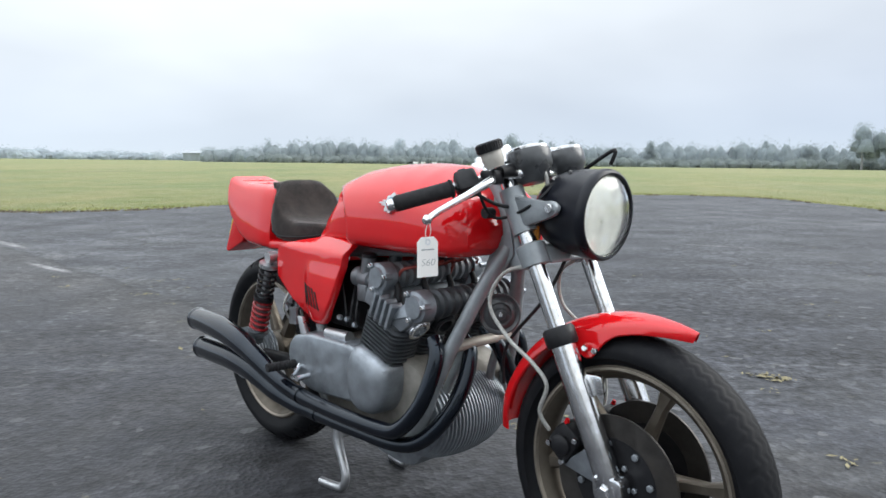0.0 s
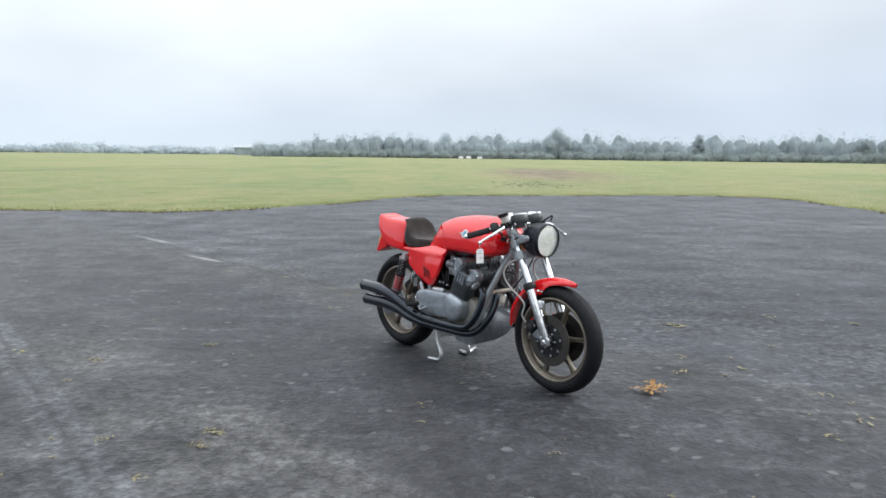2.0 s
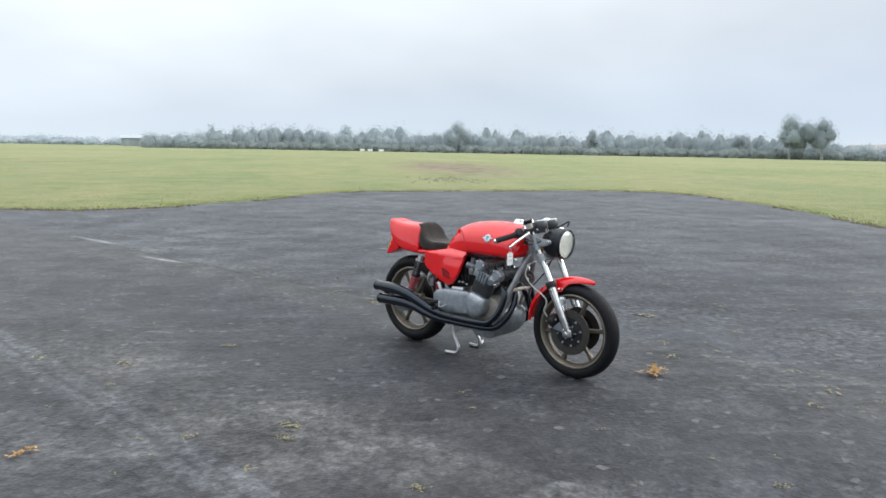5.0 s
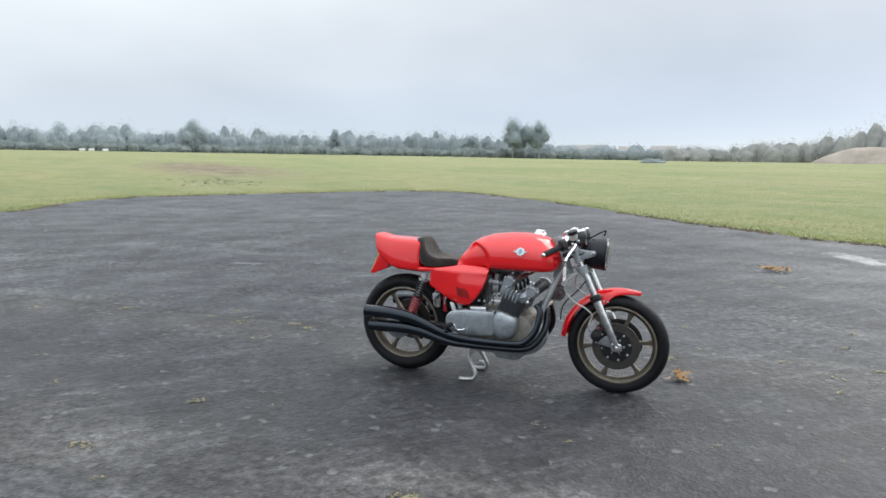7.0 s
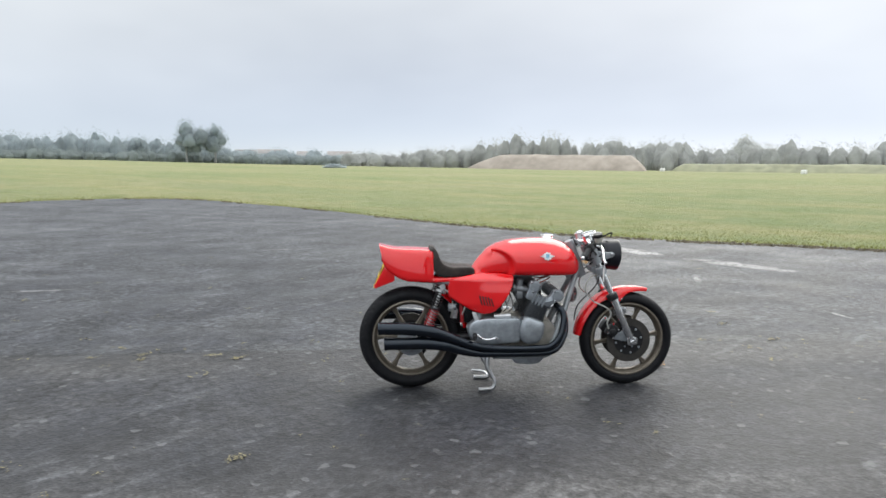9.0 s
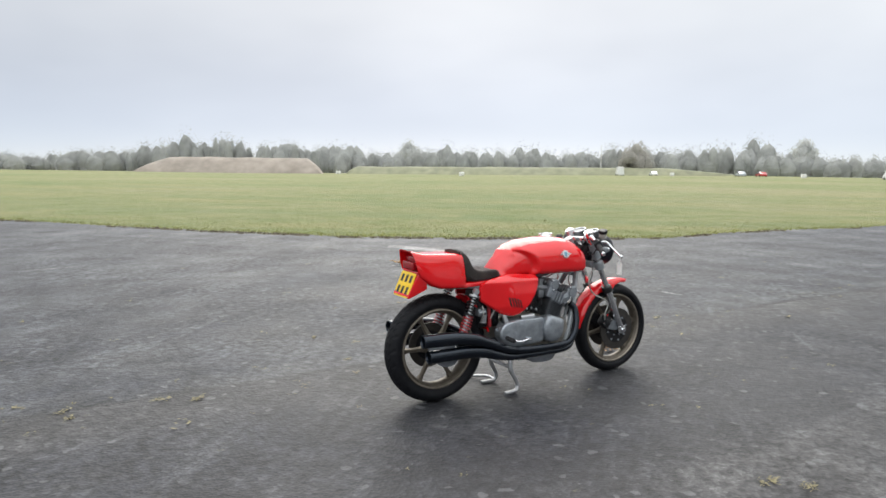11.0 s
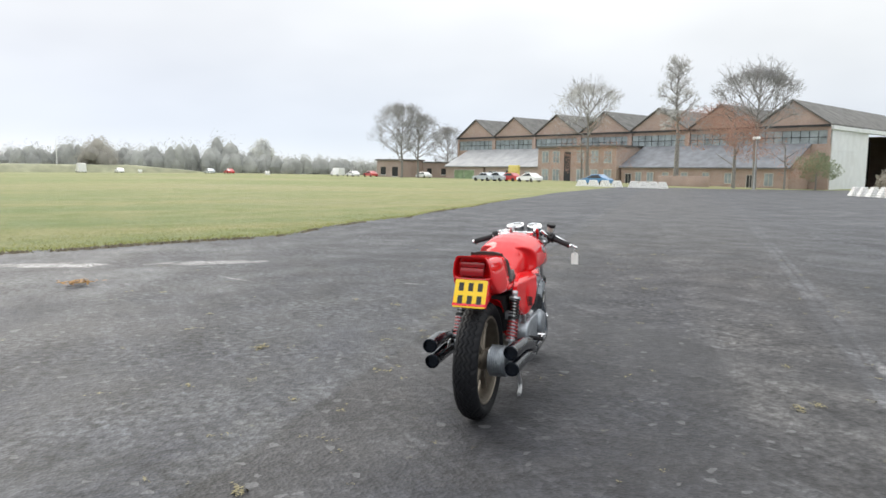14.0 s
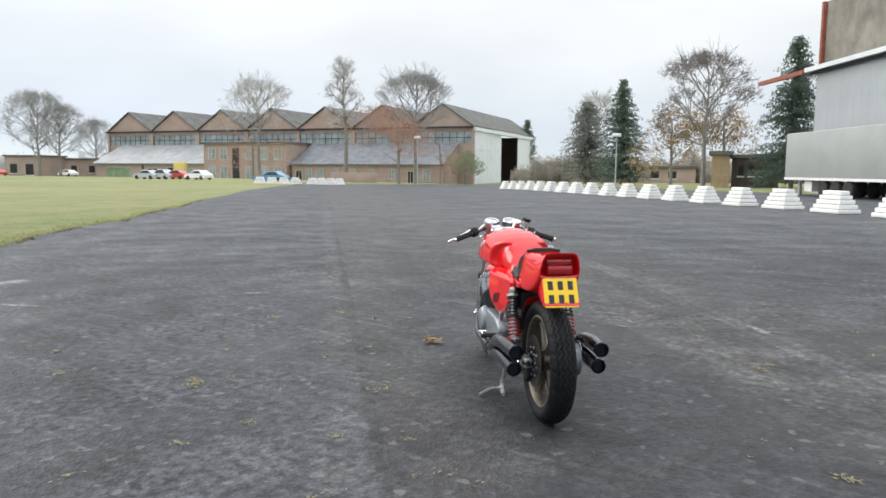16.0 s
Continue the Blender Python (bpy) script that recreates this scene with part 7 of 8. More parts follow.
for s in (-1, 1):
    tube_part("down_tube", [(1.045, s * 0.022, 0.745), (1.012, s * 0.05, 0.68), (0.96, s * 0.098, 0.545), (0.915, s * 0.128, 0.43), (0.875, s * 0.14, 0.32), (0.82, s * 0.145, 0.245), (0.70, s * 0.145, 0.225), (0.50, s * 0.14, 0.225)], 0.0175, FRAME_GREY, "grey frame down tube")
    tube_part("seat_tube", [(0.50, s * 0.14, 0.225), (0.44, s * 0.13, 0.30), (0.42, s * 0.12, 0.45), (0.36, s * 0.11, 0.60), (0.28, s * 0.105, 0.67), (0.05, s * 0.09, 0.69)], 0.0155, FRAME_GREY)
    tube_part("top_tube", [(1.01, s * 0.02, 0.85), (0.85, s * 0.05, 0.735), (0.60, s * 0.06, 0.705), (0.40, s * 0.09, 0.69)], 0.015, FRAME_GREY)
    tube_part("swing_arm", [(0.45, s * 0.105, 0.345), (0.25, s * 0.112, 0.335), (0.0, s * 0.115, 0.319), (-0.03, s * 0.115, 0.318)], [0.024, 0.022, 0.022, 0.02], PLASTIC, "black swing arm")
    b = Bag()
    slab(b, corner_poly([(1.055, 0.80), (1.07, 0.73), (1.02, 0.675), (0.975, 0.685), (0.99, 0.72)], 0.012), s * 0.026, s * 0.034, 0.002)
    part("head_gusset", b, FRAME_GREY, bike, "grey gusset plate at the steering head")
    b = Bag()
    slab(b, corner_poly([(0.33, 0.42), (0.45, 0.46), (0.47, 0.38), (0.44, 0.31), (0.36, 0.33)], 0.014), s * 0.135, s * 0.143, 0.002)
    part("rearset_plate", b, ALLOY, bike, "grey footrest plate")
tube_part("cross_tube", [(0.945, -0.112, 0.505), (0.95, 0.0, 0.508), (0.945, 0.112, 0.505)], 0.013, FRAME_PALE, "pale scuffed cross tube")
for s in (-1, 1):
    tube_part("brace_tube", [(0.945, s * 0.06, 0.505), (0.90, s * 0.075, 0.40), (0.87, s * 0.09, 0.30)], 0.011, FRAME_GREY)

# ---------------------------------------------------------------- engine
def dome(b, poly, s, steps):
    """A cast cover: an outline that rises and draws in towards its middle."""
    cx, cz = sum(p[0] for p in poly) / len(poly), sum(p[1] for p in poly) / len(poly)
    b.skin([[Vector((cx + (x - cx) * k, s * y, cz + (z - cz) * k)) for x, z in poly] for y, k in steps])


b = Bag()
body = corner_poly([(0.40, 0.44), (0.60, 0.47), (0.74, 0.47), (0.86, 0.44), (0.90, 0.36), (0.86, 0.25), (0.70, 0.20), (0.48, 0.215), (0.40, 0.29)], 0.03)
slab(b, body, -0.14, 0.14, 0.012)
engine = part("crankcase", b, BLOCK, bike, "brownish grey cast alloy crankcase")
for s in (-1, 1):
    b = Bag()
    cov = corner_poly([(0.34, 0.42), (0.375, 0.455), (0.46, 0.469), (0.66, 0.47), (0.67, 0.40), (0.66, 0.318), (0.46, 0.305), (0.375, 0.328), (0.34, 0.37)], 0.025)
    dome(b, cov, s, ((0.12, 1.0), (0.176, 1.0), (0.183, 0.985), (0.187, 0.955), (0.189, 0.9), (0.1905, 0.5), (0.191, 0.2)))
    part("side_cover", b, ALLOY, engine, "smooth grey alloy side cover")
    b = Bag()
    prim = corner_poly([(0.647, 0.396), (0.657, 0.442), (0.684, 0.488), (0.808, 0.444), (0.80, 0.361), (0.765, 0.312), (0.69, 0.309), (0.655, 0.345)], 0.03)
    dome(b, prim, s, ((0.12, 1.0), (0.184, 1.0), (0.196, 0.975), (0.206, 0.90), (0.213, 0.75), (0.217, 0.5), (0.218, 0.2)))
    part("crank_cover", b, ALLOY, engine, "bulged grey alloy crank cover")
    b = Bag()
    b.tube([(0.676, s * 0.197, 0.472), (0.70, s * 0.203, 0.468), (0.76, s * 0.203, 0.447), (0.80, s * 0.196, 0.432)], 0.0045, 8, 4)
    b.tube([(0.668, s * 0.197, 0.458), (0.70, s * 0.206, 0.452), (0.76, s * 0.206, 0.431), (0.797, s * 0.196, 0.417)], 0.0035, 8, 4)
    part("cover_ridge", b, ALLOY, engine)
    for x, y, z in ((0.385, 0.178, 0.44), (0.545, 0.178, 0.46), (0.64, 0.178, 0.455), (0.385, 0.178, 0.345), (0.55, 0.178, 0.318)):
        b = Bag()
        bolt(b, (x, s * y, z), (0, s, 0), 0.0055, 0.004)
        part("bolt", b, PLASTIC, engine)
# ribbed belly at the front
for k in range(25):
    y = -0.12 + 0.01 * k
    half = math.sqrt(max(0.0, 1 - (y / 0.135) ** 2))
    cx, cz, rx, rz = 0.815, 0.305, 0.075 + 0.055 * half, 0.075 + 0.045 * half
    b = Bag()
    poly = [(cx + rx * math.cos(a), cz + rz * math.sin(a)) for a in (radians(-150 + 10.5 * j) for j in range(24))]
    slab(b, poly, y - 0.0022, y + 0.0022, 0.0008)
    part("sump_fin", b, ALLOY, engine)
b = Bag()
poly = [(0.815 + 0.108 * math.cos(a), 0.305 + 0.1 * math.sin(a)) for a in (radians(-150 + 10.5 * j) for j in range(24))]
slab(b, poly, -0.115, 0.115, 0.02)
part("belly", b, ALLOY, engine, "ribbed grey belly of the crankcase")
b = Bag()
slab(b, corner_poly([(0.62, 0.21), (0.84, 0.215), (0.80, 0.165), (0.75, 0.155), (0.64, 0.165)], 0.02), -0.10, 0.10, 0.008)
part("oil_pan", b, ALLOY, engine, "grey alloy oil pan")

# cylinders: black finned block leaning forward
CYL = Matrix.Translation((0.715, 0, 0.455)) @ Matrix.Rotation(radians(22), 4, "Y")


def fin_outline(w, d, r):
    """Plan of four barrels in a row, with waists between them."""
    pts = []
    for side in (1, -1):
        for k in range(49):
            y = side * (w - 2 * w * k / 48)
            ph = (y + w) / (2 * w) * 4
            bulge = math.sqrt(max(0.0, 1 - (2 * (ph % 1.0) - 1) ** 2)) if 0 < ph < 4 else 0.0
            pts.append((side * (d * 0.72 + d * 0.28 * bulge), y))
    return pts


for k in range(10):
    z0 = 0.006 + k * 0.0108
    pts = fin_outline(0.186, 0.072, 0.02)
    b = Bag()
    b.skin([[CYL @ Vector((x * s + 0.016, y * s, z)) for x, y in pts] for z, s in ((z0, 0.985), (z0 + 0.001, 1.0), (z0 + 0.0034, 1.0), (z0 + 0.0044, 0.985))])
    part("cylinder_fin", b, BARREL, engine)
b = Bag()
pts = fin_outline(0.172, 0.06, 0.02)
b.skin([[CYL @ Vector((x + 0.016, y, z)) for x, y in pts] for z in (-0.02, 0.118)])
part("cylinder_block", b, BARREL, engine, "dark grey finned cylinder block")
# head, with a rear and a front camshaft tunnel
b = Bag()
hp = corner_poly([(-0.068, 0.112), (0.075, 0.112), (0.088, 0.145), (0.068, 0.175), (0.02, 0.152), (-0.02, 0.152), (-0.06, 0.178), (-0.082, 0.15)], 0.012)
slab(b, hp, -0.165, 0.165, 0.006, None, CYL)
head_ = part("cylinder_head", b, ALLOY, engine, "grey cast cylinder head")
for x0, z0, r in ((-0.048, 0.2, 0.034), (0.102, 0.2, 0.036)):
    b = Bag()
    prof = []
    for i in range(44):
        y = -0.135 + 0.27 * i / 43
        prof.append((y, r * (0.8 if (i // 2) % 2 else 1.0)))
    b.lathe([(-0.15, 0.0), (-0.15, r * 0.9)] + prof + [(0.15, r * 0.9), (0.15, 0.0)], 28, CYL @ Matrix.Translation((x0, 0, z0)))
    part("cam_tunnel", b, BARREL if x0 > 0 else BARREL_GREY, head_, "ribbed camshaft tunnel", sharp=30)
    for s in (-1, 1):
        b = Bag()
        b.lathe([(0.0, r * 1.08), (0.03, r * 1.08), (0.034, r * 1.02), (0.036, r * 0.8), (0.042, r * 0.74), (0.042, 0.0)], 28, CYL @ along((x0, s * 0.138, z0), (0, s, 0)))
        for k in range(3):
            a = k * 2.094 + 0.5
            b.lathe([(0.018, 0.008), (0.04, 0.008), (0.042, 0.006), (0.042, 0.0)], 10, CYL @ along((x0 + r * math.cos(a), s * 0.138, z0 + r * math.sin(a)), (0, s, 0)))
        cap = part("cam_cap", b, ALLOY, head_, "round cast cam cover")
        for k in range(3):
            a = k * 2.094 + 0.5
            b = Bag()
            bolt(b, CYL @ Vector((x0 + r * math.cos(a), s * 0.18, z0 + r * math.sin(a))), CYL.to_3x3() @ Vector((0, s, 0)), 0.006, 0.006)
            part("bolt", b, CHROME, head_)
        # cheek that joins the tunnel to the head
        b = Bag()
        sgn = -1 if x0 < 0 else 1
        slab(b, corner_poly([(x0 - r * 0.9, z0), (x0 + r * 0.9, z0), (sgn * 0.05 + 0.028, 0.115), (sgn * 0.05 - 0.028, 0.115)], 0.008), s * 0.128, s * 0.172, 0.005, None, CYL)
        part("cheek", b, ALLOY, head_)
for s in (-1, 1):
    for k in range(4):
        b = Bag()
        x = -0.03 + 0.022 * k
        slab(b, corner_poly([(x - 0.005, 0.10), (x + 0.005, 0.10), (x + 0.006, 0.165), (x - 0.004, 0.172)], 0.003), s * 0.15, s * 0.186, 0.002, None, CYL)
        part("head_fin", b, ALLOY, head_)
for k in range(4):
    y = -0.135 + 0.09 * k
    p = CYL @ Vector((0.012, y, 0.15))
    b = Bag()
    b.tube([p, p + Vector((0.0, 0, 0.035)), p + Vector((-0.01, 0, 0.055))], [0.011, 0.009, 0.008], 10)
    part("plug_cap", b, PLASTIC, head_, "dark plug cap")
    b = Bag()
    b.tube([p + Vector((-0.01, 0, 0.05)), p + Vector((0.0, 0.01, 0.085)), p + Vector((0.04, 0.03 * (1 if y < 0 else -1), 0.098)), (0.86, y * 0.4, 0.70)], 0.004, 8, 5)
    part("plug_lead", b, WIRE_RED, head_, "red-brown plug lead")
    # carburettor and inlet stub
    b = Bag()
    q = CYL @ Vector((-0.075, y, 0.165))
    dd = Vector((-1.0, 0, 0.10)).normalized()
    b.lathe([(0, 0.016), (0.03, 0.018), (0.034, 0.024), (0.072, 0.024), (0.075, 0.02), (0.085, 0.027), (0.092, 0.027), (0.092, 0.018)], 16, along(q, dd), closed_profile=True)
    c0 = q + dd * 0.052
    b.chamfer_box(c0.x - 0.02, c0.y - 0.022, c0.z - 0.058, c0.x + 0.02, c0.y + 0.022, c0.z - 0.012, 0.006)
    b.tube([c0 + Vector((0, 0, 0.01)), c0 + Vector((0.008, 0, 0.058))], [0.019, 0.018], 14)
    carb = part("carburettor", b, BARREL_GREY, bike, "grey alloy carburettor")
    b = Bag()
    b.lathe([(0, 0.02), (0.008, 0.02), (0.012, 0.012), (0.012, 0.0)], 12, along(c0 + Vector((0.008, 0, 0.058)), (0.13, 0, 1)))
    part("cap", b, PLASTIC, carb)
    b = Bag()
    b.lathe([(-0.012, 0.0205), (-0.012, 0.026), (0.012, 0.026), (0.012, 0.0205)], 14, along(CYL @ Vector((0.09, y * 0.96, 0.128)), Vector((0.62, 0, -0.5))), closed_profile=True)
    for j in range(3):
        b.lathe([(-0.010 + 0.008 * j, 0.02), (-0.010 + 0.008 * j, 0.031), (-0.007 + 0.008 * j, 0.031), (-0.007 + 0.008 * j, 0.02)], 14, along(CYL @ Vector((0.09, y * 0.96, 0.128)), Vector((0.62, 0, -0.5))), closed_profile=True)
    part("exhaust_nut", b, CHROME if k in (0, 3) else BARREL, bike, "finned exhaust collar")
b = Bag()
b.chamfer_box(0.42, -0.10, 0.48, 0.56, 0.10, 0.66, 0.015)
part("air_box", b, PLASTIC, bike, "black box behind the carburettors")
b = Bag()
b.chamfer_box(0.25, -0.085, 0.42, 0.40, 0.085, 0.64, 0.02)
part("battery_tray", b, PLASTIC, bike)
# hoses, brackets and small fittings in the dark space behind the engine
r4 = random.Random(44)
for s in (-1, 1):
    b = Bag()
    slab(b, corner_poly([(0.362, 0.505), (0.39, 0.505), (0.425, 0.42), (0.45, 0.352), (0.42, 0.342), (0.395, 0.41)], 0.008), s * 0.158, s * 0.17, 0.003)
    br = part("bracket", b, ALLOY_LIGHT, bike, "grey alloy footrest bracket")
    b = Bag()
    b.lathe([(-0.012, 0.0), (-0.012, 0.019), (0.008, 0.019), (0.012, 0.012), (0.012, 0.0)], 18, along((0.412, s * 0.172, 0.407), (0, s, 0)))
    part("pivot_cap", b, POLISH, br, "bright pivot cap")
    b = Bag()
    b.tube([(0.312, s * 0.105, 0.43), (0.306, s * 0.108, 0.52), (0.30, s * 0.10, 0.60)], 0.012, 10, 3)
    part("strut", b, SPRING_RED, bike, "dark red strut")
    b = Bag()
    b.lathe([(0.0, 0.0), (0.0, 0.017), (0.04, 0.017), (0.044, 0.019), (0.052, 0.019), (0.052, 0.0)], 16, along((0.262, s * 0.115, 0.46), (0.1, 0, 1)))
    part("brake_reservoir", b, RESERVOIR if s > 0 else ALLOY_LIGHT, bike, "small brake reservoir")
    b = Bag()
    b.chamfer_box(0.225, s * 0.10 - 0.02, 0.50, 0.28, s * 0.10 + 0.02, 0.545, 0.006)
    b.tube([(0.235, s * 0.12, 0.52), (0.27, s * 0.13, 0.53)], 0.009, 10)
    part("relay", b, ALLOY, bike, "small alloy fitting")
    for k in range(4):
        x0, z0 = 0.24 + 0.035 * k, 0.45 + 0.03 * r4.random()
        line("hose", [(x0, s * 0.115, z0), (x0 + r4.uniform(-0.02, 0.03), s * (0.125 + 0.02 * r4.random()), z0 + 0.05), (x0 + r4.uniform(0.0, 0.06), s * 0.12, z0 + 0.1)], 0.0035 + 0.002 * r4.random(), PLASTIC if k % 2 else HOSE_GREY)
    for k in range(3):
        x0 = 0.56 + 0.035 * k
        line("cable", [(x0, s * 0.13, 0.50), (x0 + 0.02, s * (0.15 + 0.01 * k), 0.54 + 0.02 * r4.random()), (x0 + r4.uniform(-0.03, 0.02), s * 0.13, 0.62)], 0.003, PLASTIC)
        b = Bag()
        bolt(b, (x0 - 0.01, s * 0.145, 0.505 + 0.02 * r4.random()), (0, s, 0.2), 0.008, 0.012)
        part("fitting", b, ALLOY, bike)
b = Bag()
b.tube([(0.50, -0.155, 0.475), (0.60, -0.155, 0.478)], 0.016, 14)
part("starter", b, ALLOY_LIGHT, bike, "bright cylinder above the side cover")
# horn
b = Bag()
hm = along((1.015, -0.02, 0.585), (0.75, -0.65, 0.05))
b.lathe([(-0.03, 0.0), (-0.03, 0.02), (-0.012, 0.025), (-0.008, 0.046), (0.0, 0.05), (0.006, 0.05), (0.008, 0.047), (0.004, 0.043), (0.003, 0.039), (0.008, 0.033), (0.009, 0.028), (0.005, 0.024), (0.006, 0.016), (0.011, 0.012), (0.012, 0.0)], 32, hm)
horn = part("horn", b, POD, bike, "round black ridged horn")
b = Bag()
bolt(b, hm @ Vector((0, 0.012, 0)), hm.to_3x3() @ Vector((0, 1, 0)), 0.006, 0.006)
part("bolt", b, CHROME, horn)

# ---------------------------------------------------------------- exhausts
def outlet(b, p, d, r):
    m = along(p, d)
    b.lathe([(-0.012, r * 0.985), (0.0, r * 1.05), (0.006, r * 1.07), (0.011, r * 1.03), (0.012, r * 0.92), (0.004, r * 0.80), (-0.012, r * 0.74), (-0.06, r * 0.72)], 28, m)


for s in (-1, 1):
    for upper in (True, False):
        if upper:
            pts = [(0.905, s * 0.13, 0.522), (0.93, s * 0.145, 0.49), (0.928, s * 0.165, 0.43), (0.905, s * 0.185, 0.36), (0.85, s * 0.198, 0.302), (0.78, s * 0.203, 0.288), (0.60, s * 0.21, 0.287), (0.44, s * 0.216, 0.298), (0.33, s * 0.224, 0.326), (0.22, s * 0.23, 0.37), (0.12, s * 0.232, 0.402), (0.0, s * 0.228, 0.418), (-0.10, s * 0.222, 0.420), (-0.185, s * 0.216, 0.419)]
        else:
            pts = [(0.905, s * 0.043, 0.522), (0.945, s * 0.05, 0.49), (0.958, s * 0.075, 0.43), (0.948, s * 0.115, 0.355), (0.90, s * 0.155, 0.282), (0.83, s * 0.178, 0.254), (0.68, s * 0.19, 0.251), (0.50, s * 0.197, 0.254), (0.40, s * 0.206, 0.261), (0.30, s * 0.216, 0.285), (0.20, s * 0.22, 0.316), (0.08, s * 0.22, 0.330), (-0.05, s * 0.218, 0.329), (-0.15, s * 0.216, 0.327)]
        n = len(pts)
        rad = [0.0195] * (n - 7) + [0.0205, 0.024, 0.030, 0.035, 0.0375, 0.0375, 0.0365]
        b = Bag()
        b.tube(pts, rad, 22, 6, False)
        end, dr = Vector(pts[-1]), Vector(pts[-1]) - Vector(pts[-2])
        outlet(b, end, dr, 0.0365)
        ex = part("exhaust", b, PIPE_BLACK, bike, "black exhaust pipe swelling to a megaphone silencer")
        # near-black disc closes the pipe a little way in
        b = Bag()
        m = along(end, dr)
        b.lathe([(-0.052, 0.0), (-0.052, 0.0255), (-0.05, 0.0255), (-0.05, 0.0)], 20, m)
        part("bore", b, DARK, ex, "near-black bore")
        b = Bag()
        j = n - 7
        b.lathe([(-0.009, 0.0195), (-0.009, 0.0232), (0.009, 0.0232), (0.009, 0.0195)], 18, along(pts[j], Vector(pts[j + 1]) - Vector(pts[j - 1])), closed_profile=True)
        part("clamp", b, PIPE_BLACK, ex)
    b = Bag()
    slab(b, corner_poly([(0.02, 0.36), (0.05, 0.395), (0.09, 0.40), (0.09, 0.36), (0.05, 0.335)], 0.01), s * 0.19, s * 0.196, 0.0015)
    part("silencer_bracket", b, POLISH, bike, "bright silencer bracket")

# ---------------------------------------------------------------- rear suspension, drive, footrests, stand
for s in (-1, 1):
    p, q = Vector((0.187, s * 0.148, 0.658)), Vector((0.092, s * 0.152, 0.385))
    d = (q - p)
    b = Bag()
    b.tube([p, p + d * 0.5], 0.011, 10)
    b.lathe([(-0.012, 0.0), (-0.012, 0.017), (0.012, 0.017), (0.012, 0.0)], 14, along(p, (0, 1, 0)))
    b.lathe([(0, 0.012), (0, 0.031), (0.012, 0.031), (0.018, 0.02), (0.018, 0.012)], 20, along(p + d * 0.07, d), closed_profile=True)
    shock = part("shock_absorber", b, ALLOY_LIGHT, bike, "twin-spring shock absorber")
    b = Bag()
    b.tube([p + d * 0.45, p + d * 0.9], 0.019, 16)
    b.lathe([(-0.014, 0.0), (-0.014, 0.016), (0.014, 0.016), (0.014, 0.0)], 14, along(q, (0, 1, 0)))
    b.lathe([(0, 0.015), (0, 0.032), (0.01, 0.032), (0.01, 0.015)], 20, along(p + d * 0.88, d), closed_profile=True)
    b.tube([p + d * 0.88, q], 0.013, 12)
    part("damper", b, ALLOY, shock)
    b = Bag()
    coil(b, p + d * 0.11, p + d * 0.47, 0.0255, 0.0042, 6)
    part("upper_spring", b, PLASTIC, shock, "black upper spring")
    b = Bag()
    coil(b, p + d * 0.5, p + d * 0.88, 0.0265, 0.005, 6)
    part("lower_spring", b, SPRING_RED, shock, "red lower spring")
    b = Bag()
    b.lathe([(-0.006, 0.012), (-0.006, 0.031), (0.006, 0.031), (0.006, 0.012)], 18, along(p + d * 0.485, d), closed_profile=True)
    part("spring_seat", b, PLASTIC, shock)
# shaft-drive box on the wheel's right side
b = Bag()
b.lathe([(-0.168, 0.0), (-0.168, 0.05), (-0.16, 0.068), (-0.145, 0.076), (-0.075, 0.078), (-0.06, 0.07), (-0.06, 0.0)], 32, Matrix.Translation((0.0, 0, 0.322)))
drive = part("final_drive", b, ALLOY, bike, "ribbed grey alloy drive box")
for k in range(9):
    y = -0.155 + 0.0105 * k
    b = Bag()
    poly = [(0.084 * math.cos(a), 0.322 + 0.084 * math.sin(a)) for a in (2 * math.pi * j / 28 for j in range(28))]
    slab(b, poly, y - 0.0022, y + 0.0022, 0.001)
    part("rib", b, ALLOY, drive)
# rear caliper, torque arm and axle
b = Bag()
m = Matrix.Translation((0.06, 0.072, 0.235)) @ Matrix.Rotation(radians(35), 4, "Y")
slab(b, corner_poly([(-0.045, -0.03), (0.045, -0.03), (0.045, 0.03), (-0.045, 0.03)], 0.014), -0.03, 0.03, 0.008, None, m)
part("rear_caliper", b, PLASTIC, bike, "black rear brake caliper")
tube_part("torque_arm", [(0.30, 0.12, 0.30), (0.16, 0.118, 0.285), (0.07, 0.115, 0.24)], 0.008, POLISH, "bright torque arm")
b = Bag()
b.tube([(0, -0.175, 0.319), (0, 0.135, 0.319)], 0.01, 12)
for s in (0.128,):
    bolt(b, (0, s, 0.319), (0, 1, 0), 0.015, 0.014)
part("rear_axle", b, CHROME, bike)
b = Bag()
slab(b, corner_poly([(-0.04, 0.345), (0.05, 0.345), (0.05, 0.292), (-0.04, 0.292)], 0.01), 0.098, 0.132, 0.004)
part("axle_plate", b, ALLOY_LIGHT, bike)
st = []
for i in range(21):
    a = 12 + (58 - 12) * i / 20
    st.append((a, 0.352, 0.07, 0.012))
part("inner_guard", guard_bag(RX + 0.01, RZ, st), RED, bike, "red inner rear guard")
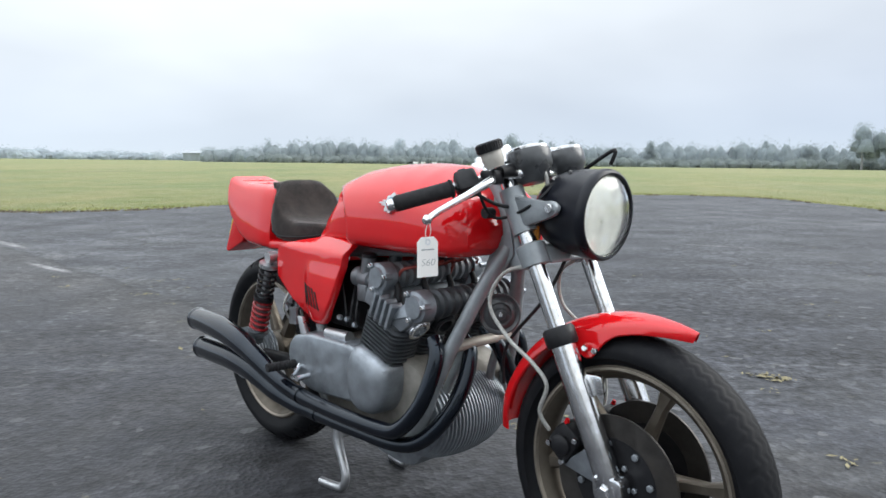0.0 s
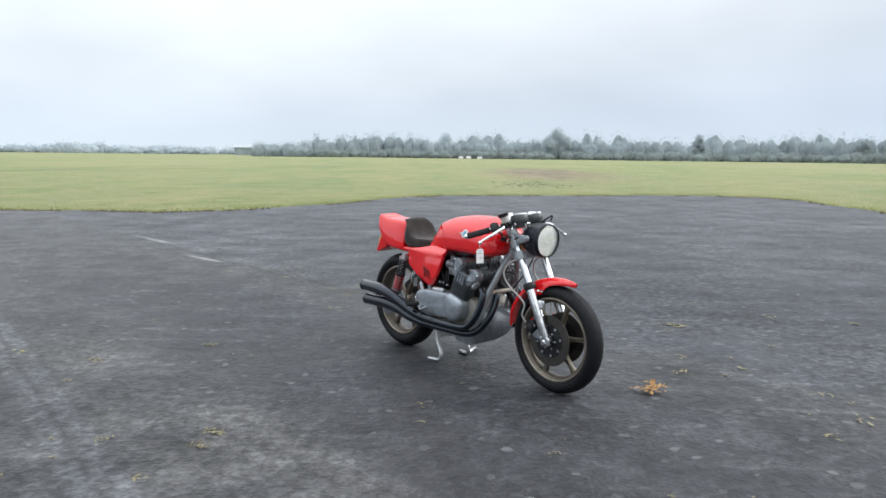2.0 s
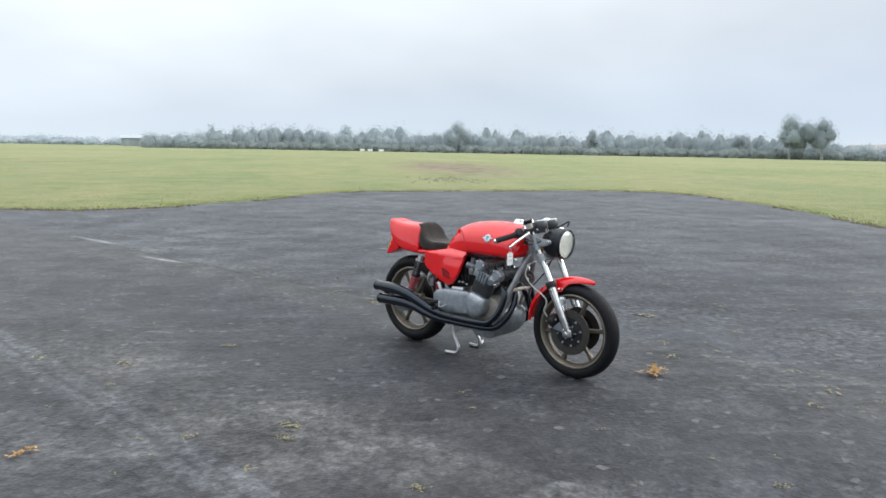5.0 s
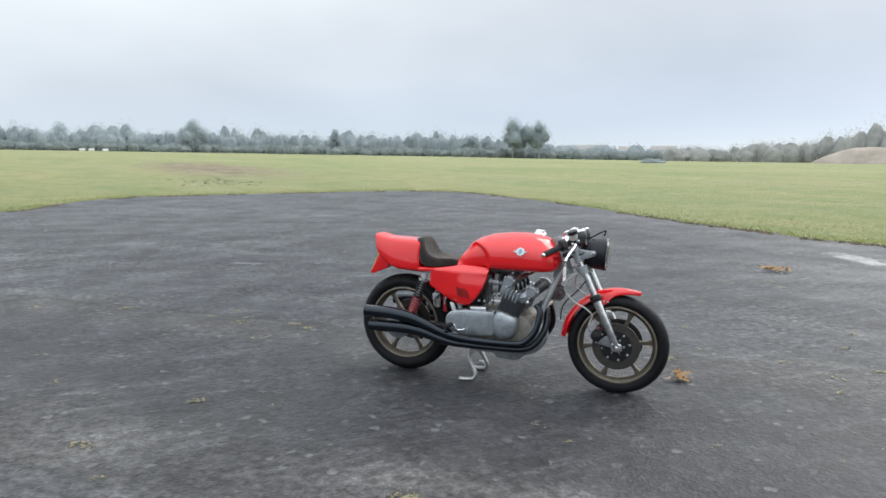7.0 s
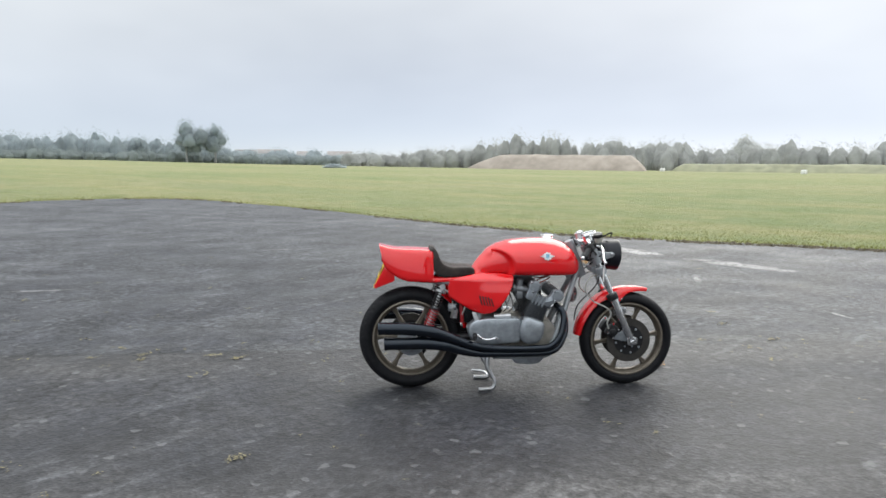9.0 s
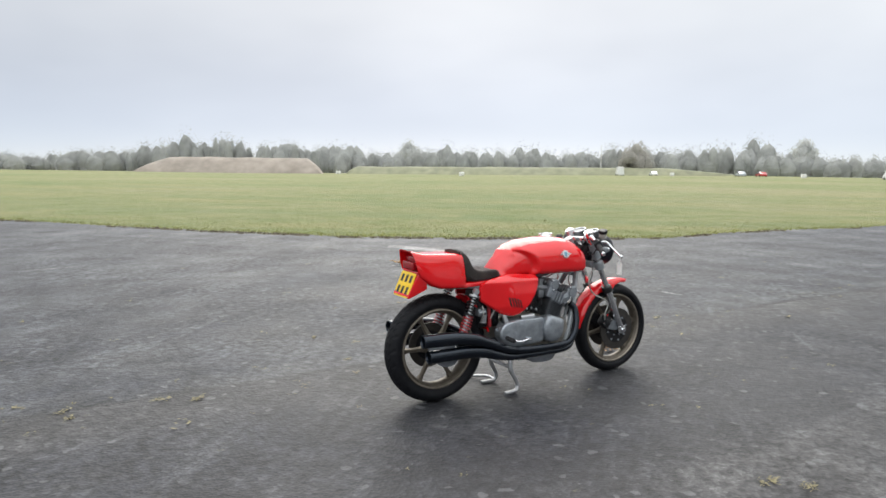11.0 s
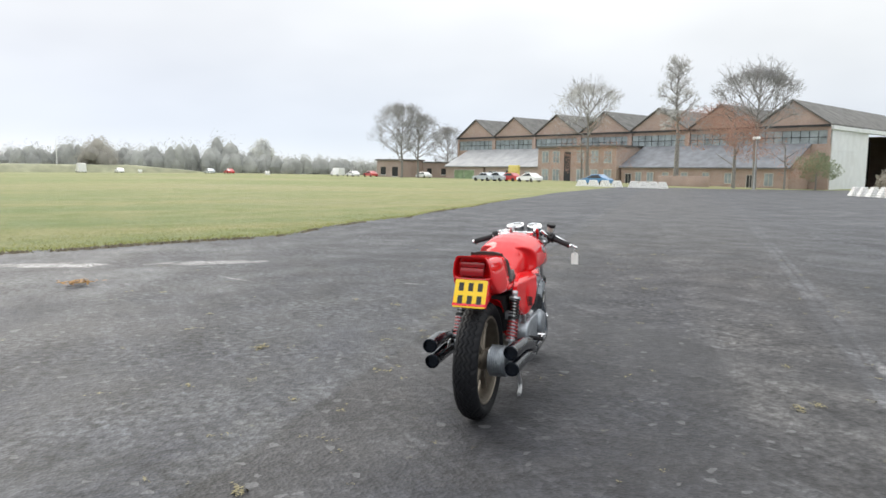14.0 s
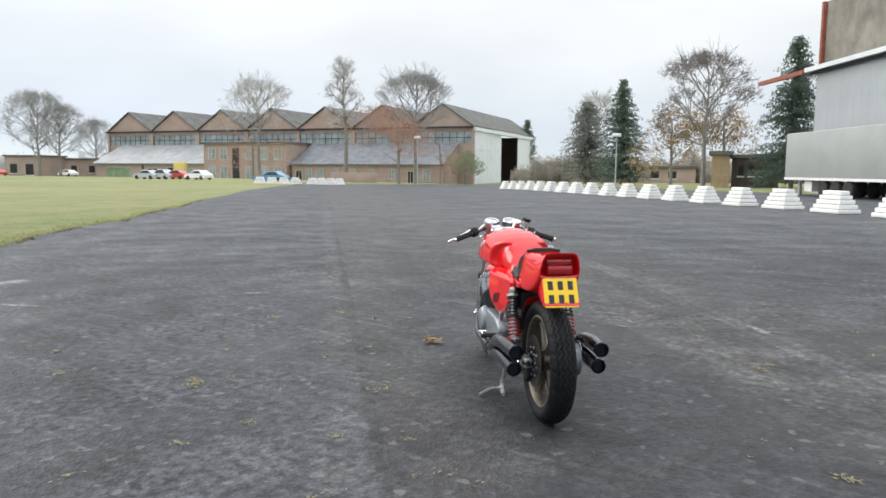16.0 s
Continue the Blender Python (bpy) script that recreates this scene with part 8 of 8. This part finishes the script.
for s in (-1, 1):
    b = Bag()
    b.tube([(0.385, s * 0.145, 0.37), (0.382, s * 0.19, 0.371)], 0.011, 12)
    peg = part("footrest", b, ALLOY, bike, "footrest")
    b = Bag()
    prof = [(0.0, 0.012)] + [(0.004 + 0.005 * i, 0.0135 if i % 2 else 0.0115) for i in range(16)] + [(0.086, 0.012), (0.086, 0.0)]
    b.lathe(prof, 14, along((0.382, s * 0.19, 0.371), (-0.12, s, 0.0)))
    part("rubber", b, GRIP, peg, "dark footrest rubber")
    b = Bag()
    b.tube([(0.385, s * 0.165, 0.385), (0.41, s * 0.20, 0.362), (0.44, s * 0.235, 0.352), (0.48, s * 0.245, 0.358), (0.505, s * 0.245, 0.366)], [0.007, 0.007, 0.006, 0.006, 0.007], 10, 4)
    b.tube([(0.50, s * 0.22, 0.366), (0.505, s * 0.262, 0.366)], 0.008, 10)
    part("foot_lever", b, POLISH, peg, "bright foot lever")
    b = Bag()
    b.tube([(0.43, s * 0.15, 0.44), (0.455, s * 0.165, 0.405), (0.475, s * 0.165, 0.38)], 0.008, 10)
    b.lathe([(-0.012, 0.0), (-0.012, 0.016), (0.012, 0.016), (0.012, 0.0)], 14, along((0.455, s * 0.165, 0.405), (0, 1, 0)))
    part("linkage", b, ALLOY_LIGHT, peg)
b = Bag()
for s in (-1, 1):
    b.tube([(0.475, s * 0.10, 0.22), (0.47, s * 0.108, 0.15), (0.495, s * 0.112, 0.10), (0.518, s * 0.116, 0.055), (0.508, s * 0.12, 0.02), (0.475, s * 0.124, 0.0125), (0.415, s * 0.132, 0.0125)], [0.0155, 0.0145, 0.0125, 0.0125, 0.0125, 0.0125, 0.0115], 12, 5)
b.tube([(0.472, -0.108, 0.16), (0.472, 0.108, 0.16)], 0.011, 12)
b.tube([(0.508, 0.12, 0.02), (0.49, 0.18, 0.03), (0.44, 0.25, 0.02), (0.42, 0.27, 0.014)], [0.009, 0.009, 0.008, 0.008], 10, 4)
part("centre_stand", b, ALLOY_LIGHT, bike, "scuffed silver centre stand")

# ---------------------------------------------------------------- paper tag on the brake lever
TAG_M = BIKE_M @ Matrix.Translation((1.113, -0.339, 0.759)) @ Matrix.Rotation(radians(-8), 4, "Z")
tag = thing("paper_tag", "white paper tag with a handwritten number hanging from the brake lever", "tag", TAG_M)
b = Bag()
out = [(-0.024, -0.042), (0.024, -0.042), (0.024, 0.026), (0.014, 0.036), (-0.014, 0.036), (-0.024, 0.026)]
b.skin([[Vector((x0, y, z)) for y, z in out] for x0 in (-0.0006, 0.0006)])
part("card", b, CARD, tag)
b = Bag()
b.lathe([(-0.0012, 0.003), (-0.0012, 0.0065), (0.0012, 0.0065), (0.0012, 0.003)], 16, Matrix.Translation((0, 0, 0.026)) @ along((0, 0, 0), (1, 0, 0)), closed_profile=True)
part("eyelet", b, DOOR_WHITE, tag)
b = Bag()
b.tube([(0, 0, 0.026), (0.002, 0.006, 0.045), (0.006, 0.0, 0.073)], 0.0008, 5, 4)
b.tube([(0, 0, 0.026), (0.002, -0.006, 0.045), (0.006, 0.0, 0.073)], 0.0008, 5, 4)
part("string", b, CARD, tag, "white cotton loop")
txt = bpy.data.curves.new("text", "FONT")
txt.body, txt.size, txt.align_x, txt.extrude, txt.offset, txt.shear = "S60", 0.024, "CENTER", 0.0002, -0.0006, 0.2
txo = bpy.data.objects.new("text", txt)
me = bpy.data.meshes.new_from_object(txo)
me.materials.append(FRAME_GREY)
part("writing", me, FRAME_GREY, tag, "thin pencilled number", m=Matrix(((0, 0, 1, 0.0011), (1, 0, 0, 0.0), (0, 1, 0, -0.02), (0, 0, 0, 1))) @ Matrix.Diagonal((0.95, 0.8, 1, 1)))
bpy.data.objects.remove(txo)
b = Bag()
b.box(0.0007, -0.015, 0.010, 0.001, 0.015, 0.0125)
part("print_line", b, FRAME_GREY, tag, "faint printed line")
